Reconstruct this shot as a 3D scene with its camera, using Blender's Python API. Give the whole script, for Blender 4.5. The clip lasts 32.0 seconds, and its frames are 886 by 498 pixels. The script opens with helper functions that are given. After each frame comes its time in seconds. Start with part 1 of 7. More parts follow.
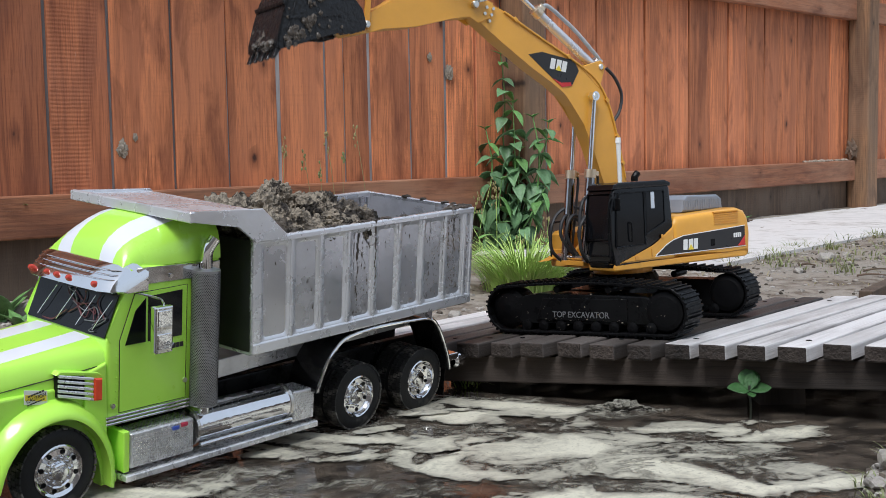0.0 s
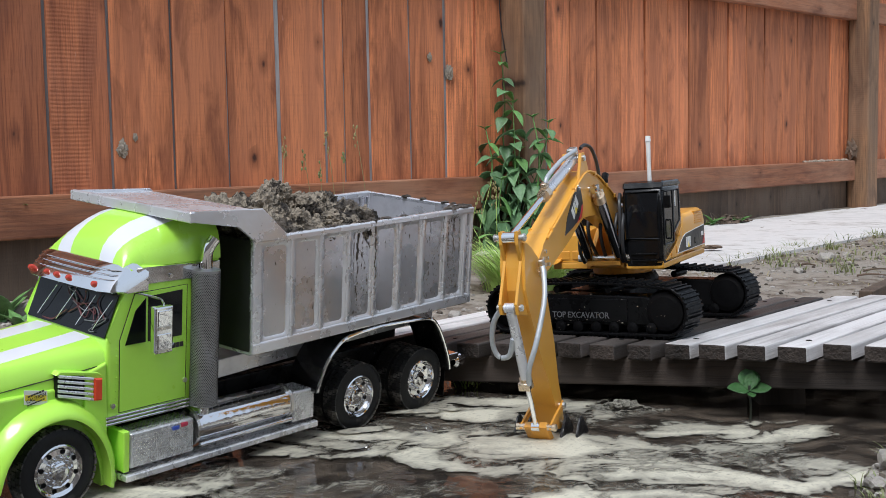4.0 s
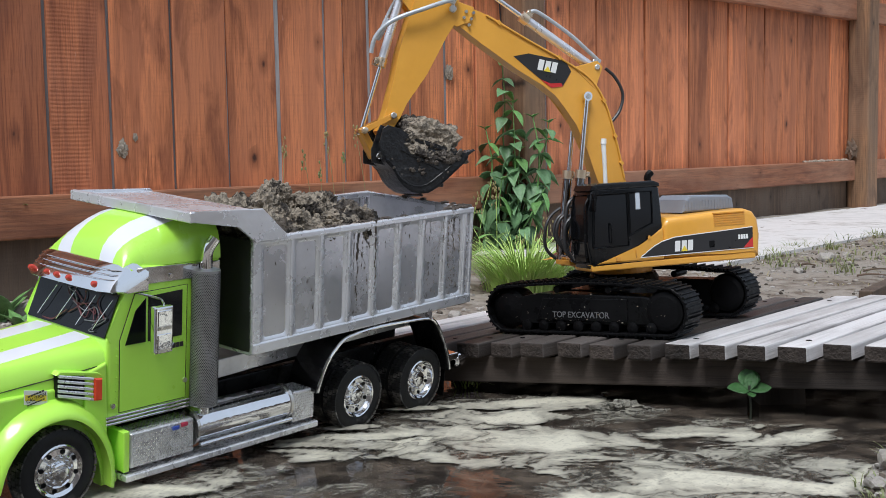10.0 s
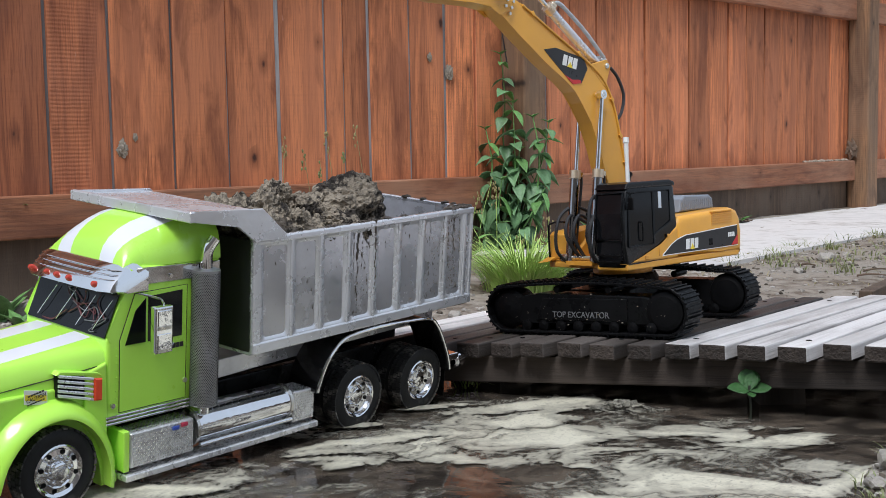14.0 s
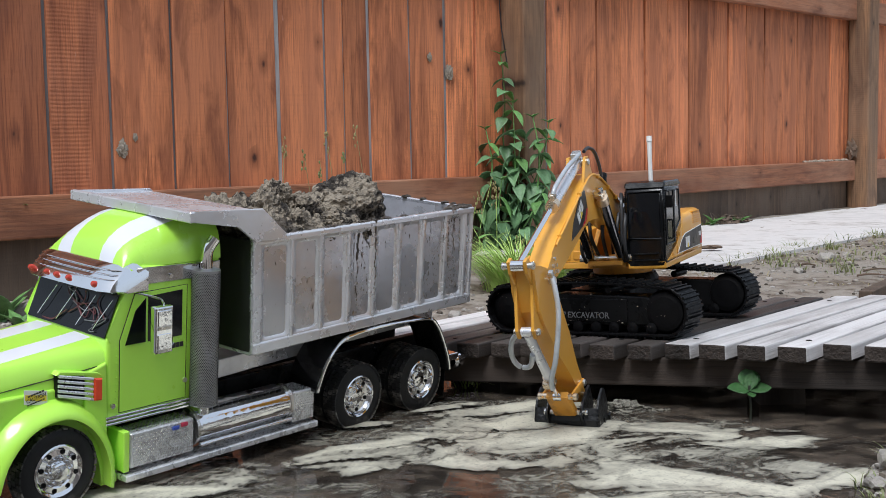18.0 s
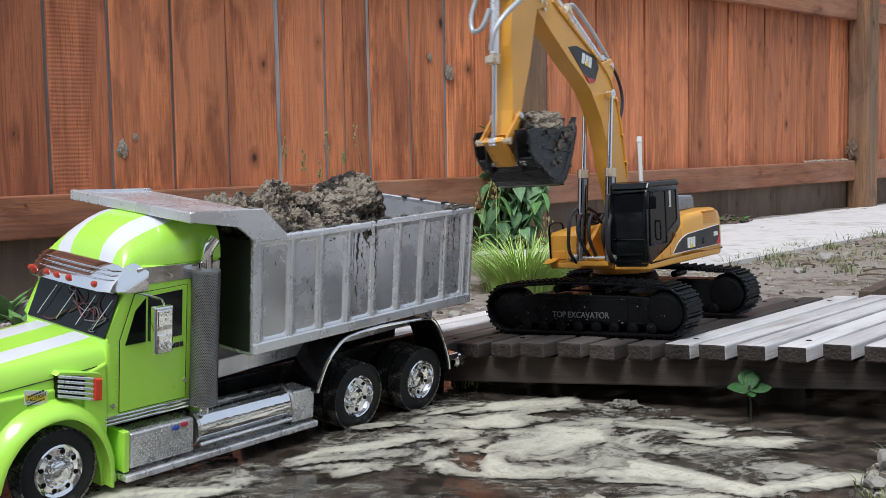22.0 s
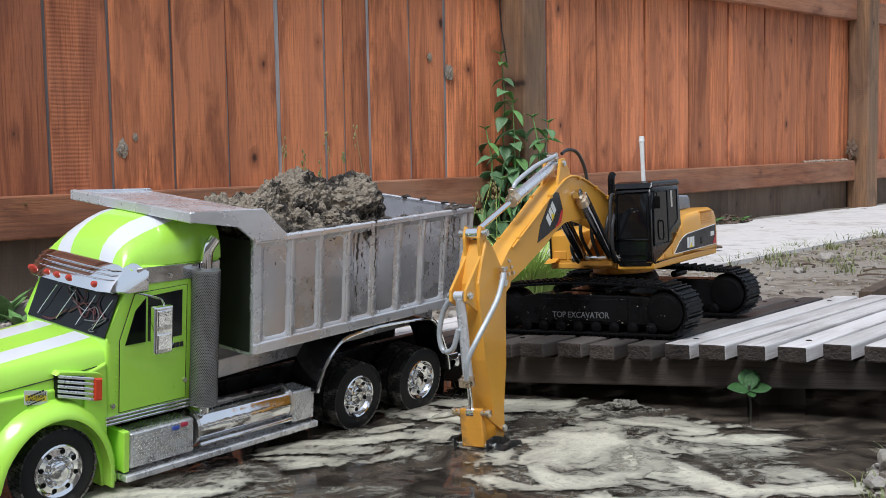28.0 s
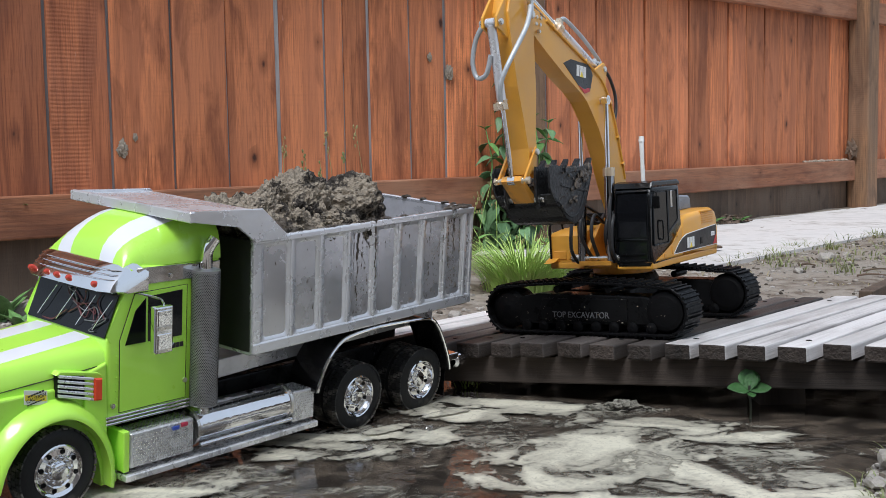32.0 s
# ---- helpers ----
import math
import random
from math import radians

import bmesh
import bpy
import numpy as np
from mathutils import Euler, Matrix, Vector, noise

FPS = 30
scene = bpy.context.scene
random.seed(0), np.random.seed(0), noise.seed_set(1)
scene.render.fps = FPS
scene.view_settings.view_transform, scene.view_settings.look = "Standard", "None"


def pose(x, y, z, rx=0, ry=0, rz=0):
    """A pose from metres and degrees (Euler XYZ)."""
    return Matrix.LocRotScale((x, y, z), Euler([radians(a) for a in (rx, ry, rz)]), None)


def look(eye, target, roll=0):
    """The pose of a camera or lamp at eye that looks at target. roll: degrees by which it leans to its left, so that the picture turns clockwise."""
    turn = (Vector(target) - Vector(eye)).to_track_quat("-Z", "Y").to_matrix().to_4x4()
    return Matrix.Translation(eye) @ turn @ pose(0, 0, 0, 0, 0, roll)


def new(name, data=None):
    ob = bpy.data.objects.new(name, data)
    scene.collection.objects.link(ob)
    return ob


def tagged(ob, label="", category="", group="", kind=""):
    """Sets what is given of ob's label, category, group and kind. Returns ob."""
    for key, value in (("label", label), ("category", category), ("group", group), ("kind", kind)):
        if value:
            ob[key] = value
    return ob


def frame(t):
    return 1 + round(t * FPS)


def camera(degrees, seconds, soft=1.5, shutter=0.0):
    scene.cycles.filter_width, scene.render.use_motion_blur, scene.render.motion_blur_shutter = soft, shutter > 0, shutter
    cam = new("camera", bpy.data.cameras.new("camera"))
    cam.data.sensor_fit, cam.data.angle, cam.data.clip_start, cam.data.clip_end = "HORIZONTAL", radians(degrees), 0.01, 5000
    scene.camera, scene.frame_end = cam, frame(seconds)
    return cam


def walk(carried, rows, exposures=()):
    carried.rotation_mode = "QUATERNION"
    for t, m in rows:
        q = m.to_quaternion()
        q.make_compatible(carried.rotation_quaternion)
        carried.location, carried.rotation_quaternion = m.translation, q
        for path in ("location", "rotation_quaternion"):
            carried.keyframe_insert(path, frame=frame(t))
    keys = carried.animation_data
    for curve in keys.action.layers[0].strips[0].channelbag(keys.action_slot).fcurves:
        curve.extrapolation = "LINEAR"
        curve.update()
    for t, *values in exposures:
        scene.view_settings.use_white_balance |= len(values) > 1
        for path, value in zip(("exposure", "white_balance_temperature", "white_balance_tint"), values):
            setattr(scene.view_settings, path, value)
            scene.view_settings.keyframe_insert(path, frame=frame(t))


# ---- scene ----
# one lens, one camera that stands still by the puddle
cam = camera(41.47, 32.0, soft=0.7, shutter=0.5)
EYE = (0.0, 0.0, 0.345)
CAM_POSE = look(EYE, (0.0, math.cos(radians(5.005)), 0.345 - math.sin(radians(5.005))), -1.058)
walk(cam, [(0.0, CAM_POSE), (32.0, CAM_POSE)], exposures=[(0.0, 0.10, 6150, 10), (32.0, 0.10, 6150, 10)])

# ---- light: a bright hazy sky with a weak, very soft sun ----
world = bpy.data.worlds.new("sky")
scene.world = world
world.use_nodes = True
wn = world.node_tree.nodes
sky = wn.new("ShaderNodeTexSky")
sky.sky_type, sky.sun_disc = "NISHITA", False
SUN_EL, SUN_AZ = radians(60), radians(200)
sky.sun_elevation, sky.sun_rotation, sky.dust_density, sky.air_density = SUN_EL, SUN_AZ, 4.0, 1.0
wn["Background"].inputs["Strength"].default_value = 0.10
soften = wn.new("ShaderNodeMixRGB")
soften.inputs["Fac"].default_value = 0.75
soften.inputs["Color2"].default_value = (6.1, 6.8, 7.7, 1)
world.node_tree.links.new(sky.outputs["Color"], soften.inputs["Color1"])
world.node_tree.links.new(soften.outputs["Color"], wn["Background"].inputs["Color"])
sun = new("sun", bpy.data.lights.new("sun", "SUN"))
sun.data.energy, sun.data.angle, sun.data.color = 2.7, radians(22), (1.0, 1.0, 0.985)
SUN_DIR = Vector((math.sin(SUN_AZ) * math.cos(SUN_EL), math.cos(SUN_AZ) * math.cos(SUN_EL), math.sin(SUN_EL)))
sun.matrix_world = look(SUN_DIR * 20, (0, 0, 0))


# ---- mesh helpers ----
def part(name, bm, material, parent=None, label="", smooth=False, m=None):
    """Links a bmesh as one mesh object, under a thing or a part where one is given."""
    me = bpy.data.meshes.new(name)
    bmesh.ops.recalc_face_normals(bm, faces=bm.faces)
    bm.to_mesh(me)
    bm.free()
    for mt in (material if isinstance(material, (list, tuple)) else [material]):
        me.materials.append(mt)
    if smooth:
        me.polygons.foreach_set("use_smooth", [True] * len(me.polygons))
        me.set_sharp_from_angle(angle=radians(38))
    ob = new(name, me)
    ob.parent = parent
    if m is not None:
        ob.matrix_basis = m
    if label:
        ob["label"] = label
    return ob


def thing(name, label, category, m=None, group="", kind=""):
    ob = new(name)
    ob.empty_display_size = 0.02
    if m is not None:
        ob.matrix_basis = m
    return tagged(ob, label, category, group, kind)


def share(name, src, parent, m):
    """Another object on the mesh of src."""
    ob = new(name, src.data)
    ob.parent = parent
    ob.matrix_basis = m
    return ob


def NB():
    return bmesh.new()


def box(bm, x0, x1, y0, y1, z0, z1, bev=0.0, seg=2, mi=0):
    vs = [bm.verts.new((x, y, z)) for x in (x0, x1) for y in (y0, y1) for z in (z0, z1)]
    fs = [bm.faces.new([vs[i] for i in q]) for q in ((0, 1, 3, 2), (4, 6, 7, 5), (0, 4, 5, 1), (2, 3, 7, 6), (0, 2, 6, 4), (1, 5, 7, 3))]
    for f in fs:
        f.material_index = mi
    if bev > 0:
        bmesh.ops.bevel(bm, geom=list({e for f in fs for e in f.edges}), offset=bev, segments=seg, affect="EDGES", profile=0.5)
    return bm


def prism(bm, pts, w0, w1, bev=0.0, seg=2, mi=0, plane="xz"):
    """An outline in x and z (or x and y), made thick along the third axis from w0 to w1."""
    def at(p, w):
        return (p[0], w, p[1]) if plane == "xz" else ((p[0], p[1], w) if plane == "xy" else (w, p[0], p[1]))
    a, b = [bm.verts.new(at(p, w0)) for p in pts], [bm.verts.new(at(p, w1)) for p in pts]
    n = len(pts)
    fs = [bm.faces.new(a), bm.faces.new(b[::-1])]
    fs += [bm.faces.new((a[i], b[i], b[(i + 1) % n], a[(i + 1) % n])) for i in range(n)]
    for f in fs:
        f.material_index = mi
    if bev > 0:
        es = {e for f in fs[:2] for e in f.edges}
        bmesh.ops.bevel(bm, geom=list(es), offset=bev, segments=seg, affect="EDGES", profile=0.5)
    return bm


def cyl(bm, p0, p1, r0, r1=None, seg=16, caps=True):
    p0, p1 = Vector(p0), Vector(p1)
    r1 = r0 if r1 is None else r1
    q = (p1 - p0).to_track_quat("Z", "Y")
    rings = []
    for p, r in ((p0, r0), (p1, r1)):
        rings.append([bm.verts.new(p + q @ Vector((r * math.cos(a), r * math.sin(a), 0))) for a in (2 * math.pi * i / seg for i in range(seg))])
    for i in range(seg):
        bm.faces.new((rings[0][i], rings[0][(i + 1) % seg], rings[1][(i + 1) % seg], rings[1][i]))
    if caps:
        bm.faces.new(rings[0][::-1])
        bm.faces.new(rings[1])
    return bm


def smooth_line(pts, n=6):
    """Points along a smooth line through the given ones."""
    pts = [Vector(p) for p in pts]
    out = []
    for i in range(len(pts) - 1):
        a, b, c, d = pts[max(i - 1, 0)], pts[i], pts[i + 1], pts[min(i + 2, len(pts) - 1)]
        for k in range(n):
            t = k / n
            out.append(0.5 * ((2 * b) + (c - a) * t + (2 * a - 5 * b + 4 * c - d) * t * t + (3 * b - a - 3 * c + d) * t ** 3))
    return out + [pts[-1]]


def tube(bm, pts, r, seg=8, r_end=None):
    pts = [Vector(p) for p in pts]
    rings = []
    for i, p in enumerate(pts):
        d = (pts[min(i + 1, len(pts) - 1)] - pts[max(i - 1, 0)]).normalized()
        side = d.cross(Vector((0.31, 0.95, 0.05))).normalized()
        up = d.cross(side)
        rr = r if r_end is None else r + (r_end - r) * i / (len(pts) - 1)
        rings.append([bm.verts.new(p + rr * (math.cos(a) * side + math.sin(a) * up)) for a in (2 * math.pi * k / seg for k in range(seg))])
    for a, b in zip(rings, rings[1:]):
        for k in range(seg):
            bm.faces.new((a[k], a[(k + 1) % seg], b[(k + 1) % seg], b[k]))
    bm.faces.new(rings[0][::-1])
    bm.faces.new(rings[-1])
    return bm


def lathe(bm, prof, seg=24, axis="y", c=(0, 0, 0), mi=0, caps=True):
    """A profile of (radius, place along the axis) turned round the axis."""
    rings = []
    for r, h in prof:
        ring = []
        for i in range(seg):
            a = 2 * math.pi * i / seg
            u, v = r * math.cos(a), r * math.sin(a)
            p = (u, h, v) if axis == "y" else ((u, v, h) if axis == "z" else (h, u, v))
            ring.append(bm.verts.new((p[0] + c[0], p[1] + c[1], p[2] + c[2])))
        rings.append(ring)
    for a, b in zip(rings, rings[1:]):
        for k in range(seg):
            bm.faces.new((a[k], a[(k + 1) % seg], b[(k + 1) % seg], b[k])).material_index = mi
    if caps:
        bm.faces.new(rings[0][::-1]).material_index = mi
        bm.faces.new(rings[-1]).material_index = mi
    return bm


def lump(bm, c, size, seed, sub=3, rough=0.35, freq=2.2, squash=(1, 1, 1), crumb=0.0, boxy=False):
    """A clod: a ball pushed in and out by noise at two scales."""
    r = bmesh.ops.create_icosphere(bm, subdivisions=sub, radius=1.0)
    off = Vector((seed * 3.7, seed * 1.9, seed * 5.3))
    for v in r["verts"]:
        d = v.co.normalized()
        k = 1 + rough * noise.noise(d * freq + off) + rough * 0.6 * noise.noise(d * freq * 2.7 + off) + rough * 0.35 * noise.noise(d * freq * 7 + off)
        if boxy:
            k /= (abs(d.x) ** 4 + abs(d.y) ** 4 + abs(d.z) ** 4) ** 0.25
        if crumb > 0:
            k += crumb * (0.42 - noise.voronoi(d * 3.1 + off)[0][0]) + crumb * 0.55 * (0.42 - noise.voronoi(d * 7.3 + off)[0][0])
        v.co = Vector((d.x * squash[0], d.y * squash[1], d.z * squash[2])) * (size * k) + Vector(c)
    return bm


def scatter(name, places, material, seed):
    """Many small rough pieces in one mesh; each place is x, y, z, radius."""
    shapes = []
    for k in range(6):
        bm = NB()
        lump(bm, (0, 0, 0), 1.0, seed + k, 1, 0.45, 1.5, (1.25, 1.0, 0.7))
        bm.verts.index_update()
        shapes.append(([v.co.copy() for v in bm.verts], [[v.index for v in f.verts] for f in bm.faces]))
        bm.free()
    rg = random.Random(seed)
    verts, faces = [], []
    for x, y, z, r in places:
        vs, fs = shapes[rg.randrange(6)]
        a, b = rg.uniform(0, 6.28), len(verts)
        c, s = math.cos(a) * r, math.sin(a) * r
        verts += [(x + c * v.x - s * v.y, y + s * v.x + c * v.y, z + r * v.z) for v in vs]
        faces += [[i + b for i in f] for f in fs]
    me = bpy.data.meshes.new(name)
    me.from_pydata(verts, [], faces)
    me.materials.append(material)
    return new(name, me)


def words(text, size, material, parent, name, m, depth=0.0004):
    """Raised lettering, as a mesh."""
    cu = bpy.data.curves.new(name, "FONT")
    cu.body, cu.size, cu.extrude, cu.align_x, cu.align_y = text, size, depth, "CENTER", "CENTER"
    tmp = new("tmp", cu)
    bpy.context.view_layer.update()
    me = bpy.data.meshes.new_from_object(tmp.evaluated_get(bpy.context.evaluated_depsgraph_get()))
    bpy.data.objects.remove(tmp)
    me.materials.clear()
    me.materials.append(material)
    ob = new(name, me)
    ob.parent, ob.matrix_basis = parent, m
    return ob


# ---- materials ----
def mat(name, col, rough=0.5, metal=0.0, var=0.2, scale=30.0, bump=0.15, bscale=120.0, col2=None, mix_at=0.5, soft=0.2, stretch=(1, 1, 1), rvar=0.15, rnd=0.0, coat=0.0, depth=0.002, spec=0.5):
    """A surface with variation at two scales and fine relief. col2: a second colour (dirt, wear) that shows in patches."""
    m = bpy.data.materials.new(name)
    m.use_nodes = True
    nt = m.node_tree
    N, L = nt.nodes, nt.links
    b = N["Principled BSDF"]
    tc = N.new("ShaderNodeTexCoord")
    mp = N.new("ShaderNodeMapping")
    mp.inputs["Scale"].default_value = stretch
    L.new(tc.outputs["Object"], mp.inputs["Vector"])
    vec = mp.outputs["Vector"]
    if rnd > 0:
        oi = N.new("ShaderNodeObjectInfo")
        sc = N.new("ShaderNodeVectorMath")
        sc.operation = "MULTIPLY_ADD"
        sc.inputs[0].default_value = (7.3, 11.1, 3.7)
        L.new(oi.outputs["Random"], sc.inputs[1])
        L.new(vec, sc.inputs[2])
        vec = sc.outputs["Vector"]
    n1 = N.new("ShaderNodeTexNoise")
    n1.inputs["Scale"].default_value, n1.inputs["Detail"].default_value, n1.inputs["Roughness"].default_value = scale, 6, 0.65
    L.new(vec, n1.inputs["Vector"])
    n2 = N.new("ShaderNodeTexNoise")
    n2.inputs["Scale"].default_value, n2.inputs["Detail"].default_value = scale * 0.17, 3
    L.new(vec, n2.inputs["Vector"])
    add = N.new("ShaderNodeMath")
    add.operation = "ADD"
    L.new(n1.outputs["Fac"], add.inputs[0])
    L.new(n2.outputs["Fac"], add.inputs[1])
    mr = N.new("ShaderNodeMapRange")
    mr.inputs["From Min"].default_value, mr.inputs["From Max"].default_value = 0.7, 1.3
    mr.inputs["To Min"].default_value, mr.inputs["To Max"].default_value = 1 - var, 1 + var
    L.new(add.outputs[0], mr.inputs["Value"])
    hue = N.new("ShaderNodeHueSaturation")
    hue.inputs["Color"].default_value = (*col, 1)
    L.new(mr.outputs["Result"], hue.inputs["Value"])
    if rnd > 0:
        rv = N.new("ShaderNodeMapRange")
        rv.inputs["To Min"].default_value, rv.inputs["To Max"].default_value = 1 - rnd, 1 + rnd
        L.new(oi.outputs["Random"], rv.inputs["Value"])
        mu = N.new("ShaderNodeMath")
        mu.operation = "MULTIPLY"
        L.new(mr.outputs["Result"], mu.inputs[0])
        L.new(rv.outputs["Result"], mu.inputs[1])
        L.new(mu.outputs[0], hue.inputs["Value"])
    out = hue.outputs["Color"]
    if col2 is not None:
        ms = N.new("ShaderNodeMapRange")
        ms.inputs["From Min"].default_value, ms.inputs["From Max"].default_value = 2 * mix_at - soft, 2 * mix_at + soft
        L.new(add.outputs[0], ms.inputs["Value"])
        mx = N.new("ShaderNodeMixRGB")
        L.new(ms.outputs["Result"], mx.inputs["Fac"])
        L.new(out, mx.inputs["Color1"])
        mx.inputs["Color2"].default_value = (*col2, 1)
        out = mx.outputs["Color"]
    L.new(out, b.inputs["Base Color"])
    rr = N.new("ShaderNodeMapRange")
    rr.inputs["From Min"].default_value, rr.inputs["From Max"].default_value = 0.3, 0.7
    rr.inputs["To Min"].default_value, rr.inputs["To Max"].default_value = max(rough - rvar, 0.02), min(rough + rvar, 1)
    L.new(n1.outputs["Fac"], rr.inputs["Value"])
    L.new(rr.outputs["Result"], b.inputs["Roughness"])
    b.inputs["Metallic"].default_value = metal
    b.inputs["Specular IOR Level"].default_value = spec
    b.inputs["Coat Weight"].default_value = coat
    if bump > 0:
        n3 = N.new("ShaderNodeTexNoise")
        n3.inputs["Scale"].default_value, n3.inputs["Detail"].default_value = bscale, 5
        L.new(vec, n3.inputs["Vector"])
        bp = N.new("ShaderNodeBump")
        bp.inputs["Strength"].default_value, bp.inputs["Distance"].default_value = bump, depth
        L.new(n3.outputs["Fac"], bp.inputs["Height"])
        L.new(bp.outputs["Normal"], b.inputs["Normal"])
    return m


def wood(name, col, dark, grey=None, rnd=0.25, knots=0.042, rough=0.75):
    """Sawn boards: grain along z of the object, knots, and a tone of its own for each board."""
    m = bpy.data.materials.new(name)
    m.use_nodes = True
    N, L = m.node_tree.nodes, m.node_tree.links
    b = N["Principled BSDF"]
    tc, oi = N.new("ShaderNodeTexCoord"), N.new("ShaderNodeObjectInfo")
    off = N.new("ShaderNodeVectorMath")
    off.operation = "MULTIPLY_ADD"
    off.inputs[0].default_value = (13.7, 5.1, 9.3)
    L.new(oi.outputs["Random"], off.inputs[1])
    L.new(tc.outputs["Object"], off.inputs[2])

    def scaled(s):
        mp = N.new("ShaderNodeMapping")
        mp.inputs["Scale"].default_value = s
        L.new(off.outputs["Vector"], mp.inputs["Vector"])
        return mp.outputs["Vector"]

    def noi(v, s, d=6, r=0.6, dist=0.0):
        n = N.new("ShaderNodeTexNoise")
        n.inputs["Scale"].default_value, n.inputs["Detail"].default_value, n.inputs["Roughness"].default_value, n.inputs["Distortion"].default_value = s, d, r, dist
        L.new(v, n.inputs["Vector"])
        return n.outputs["Fac"]

    def ramp(v, a, c, lo=0.0, hi=1.0):
        r = N.new("ShaderNodeMapRange")
        r.inputs["From Min"].default_value, r.inputs["From Max"].default_value = a, c
        r.inputs["To Min"].default_value, r.inputs["To Max"].default_value = lo, hi
        L.new(v, r.inputs["Value"])
        return r.outputs["Result"]

    def mix(f, c1, c2):
        x = N.new("ShaderNodeMixRGB")
        L.new(f, x.inputs["Fac"])
        for k, c in (("Color1", c1), ("Color2", c2)):
            if isinstance(c, tuple):
                x.inputs[k].default_value = (*c, 1)
            else:
                L.new(c, x.inputs[k])
        return x.outputs["Color"]

    grain = noi(scaled((1, 1, 0.035)), 210, 6, 0.7, 0.5)
    fine = noi(scaled((1, 1, 0.012)), 420, 3, 0.6)
    saw = noi(scaled((0.04, 0.04, 1)), 190, 3, 0.6)
    bands = noi(scaled((1, 1, 0.09)), 22, 4, 0.55, 1.2)
    blot = noi(scaled((1, 1, 0.5)), 5, 4, 0.6)
    mid = tuple(0.68 * x + 0.32 * y for x, y in zip(dark, col))
    c = mix(ramp(bands, 0.36, 0.58), mid, col)
    c = mix(ramp(grain, 0.51, 0.64, 0, 0.7), c, dark)
    c = mix(ramp(fine, 0.54, 0.68, 0, 0.62), c, dark)
    c = mix(ramp(saw, 0.50, 0.70, 0, 0.12), c, dark)
    if grey is not None:
        c = mix(ramp(blot, 0.4, 0.66, 0, 0.7), c, grey)
    stain = noi(scaled((1, 1, 0.28)), 11, 6, 0.62, 0.9)
    c = mix(ramp(stain, 0.53, 0.72, 0, 0.8), c, tuple(0.8 * x for x in dark))
    pale = noi(scaled((1, 1, 0.10)), 95, 4, 0.7, 1.5)
    c = mix(ramp(pale, 0.68, 0.76, 0, 0.35), c, tuple(min(1.0, 0.25 + 0.9 * x) for x in col))
    vo = N.new("ShaderNodeTexVoronoi")
    vo.voronoi_dimensions = "2D"
    vo.inputs["Scale"].default_value = 6.0
    sp, cb = N.new("ShaderNodeSeparateXYZ"), N.new("ShaderNodeCombineXYZ")
    L.new(scaled((1, 1, 0.55)), sp.inputs[0])
    L.new(sp.outputs["X"], cb.inputs["X"])
    L.new(sp.outputs["Z"], cb.inputs["Y"])
    L.new(cb.outputs[0], vo.inputs["Vector"])
    wob = N.new("ShaderNodeMath")
    wob.operation = "MULTIPLY_ADD"
    L.new(noi(scaled((1, 1, 0.6)), 60, 3), wob.inputs[0])
    wob.inputs[1].default_value = knots * 1.2
    # each knot has a size of its own
    size = N.new("ShaderNodeMath")
    size.operation = "MULTIPLY_ADD"
    own = N.new("ShaderNodeSeparateColor")
    L.new(vo.outputs["Color"], own.inputs[0])
    L.new(own.outputs[0], size.inputs[0])
    size.inputs[1].default_value = knots * 1.9
    L.new(vo.outputs["Distance"], size.inputs[2])
    L.new(size.outputs[0], wob.inputs[2])
    c = mix(ramp(wob.outputs[0], knots * 1.3, knots * 3.6, 0.65, 0.0), c, tuple(x * 0.7 for x in dark))
    c = mix(ramp(wob.outputs[0], knots * 1.0, knots * 1.7, 0.95, 0.0), c, tuple(x * 0.25 for x in dark))
    hs = N.new("ShaderNodeHueSaturation")
    L.new(c, hs.inputs["Color"])
    L.new(ramp(oi.outputs["Random"], 0, 1, 1 - rnd, 1 + rnd), hs.inputs["Value"])
    L.new(hs.outputs["Color"], b.inputs["Base Color"])
    b.inputs["Roughness"].default_value = rough
    bp = N.new("ShaderNodeBump")
    bp.inputs["Strength"].default_value, bp.inputs["Distance"].default_value = 0.6, 0.0015
    # ridges of the saw across some boards, in patches
    wave = N.new("ShaderNodeTexWave")
    wave.bands_direction = "Z"
    wave.inputs["Scale"].default_value, wave.inputs["Distortion"].default_value, wave.inputs["Detail"].default_value, wave.inputs["Detail Scale"].default_value = 36, 1.6, 3, 1.5
    L.new(off.outputs["Vector"], wave.inputs["Vector"])
    some = N.new("ShaderNodeMath")
    some.operation = "MULTIPLY"
    where = N.new("ShaderNodeMath")
    where.operation = "MULTIPLY"
    L.new(ramp(noi(scaled((1, 1, 0.15)), 9, 2), 0.48, 0.58, 0, 0.42), where.inputs[0])
    L.new(ramp(oi.outputs["Random"], 0.76, 0.90, 0.03, 1.0), where.inputs[1])
    L.new(where.outputs[0], some.inputs[0])
    L.new(wave.outputs["Fac"], some.inputs[1])
    high = N.new("ShaderNodeMath")
    high.operation = "ADD"
    L.new(grain, high.inputs[0])
    L.new(some.outputs[0], high.inputs[1])
    L.new(high.outputs[0], bp.inputs["Height"])
    L.new(bp.outputs["Normal"], b.inputs["Normal"])
    return m


def glassy(name, col, rough=0.08):
    m = mat(name, col, rough, 0.0, 0.1, 12, 0.0, rvar=0.05)
    m.node_tree.nodes["Principled BSDF"].inputs["Specular IOR Level"].default_value = 0.3
    return m


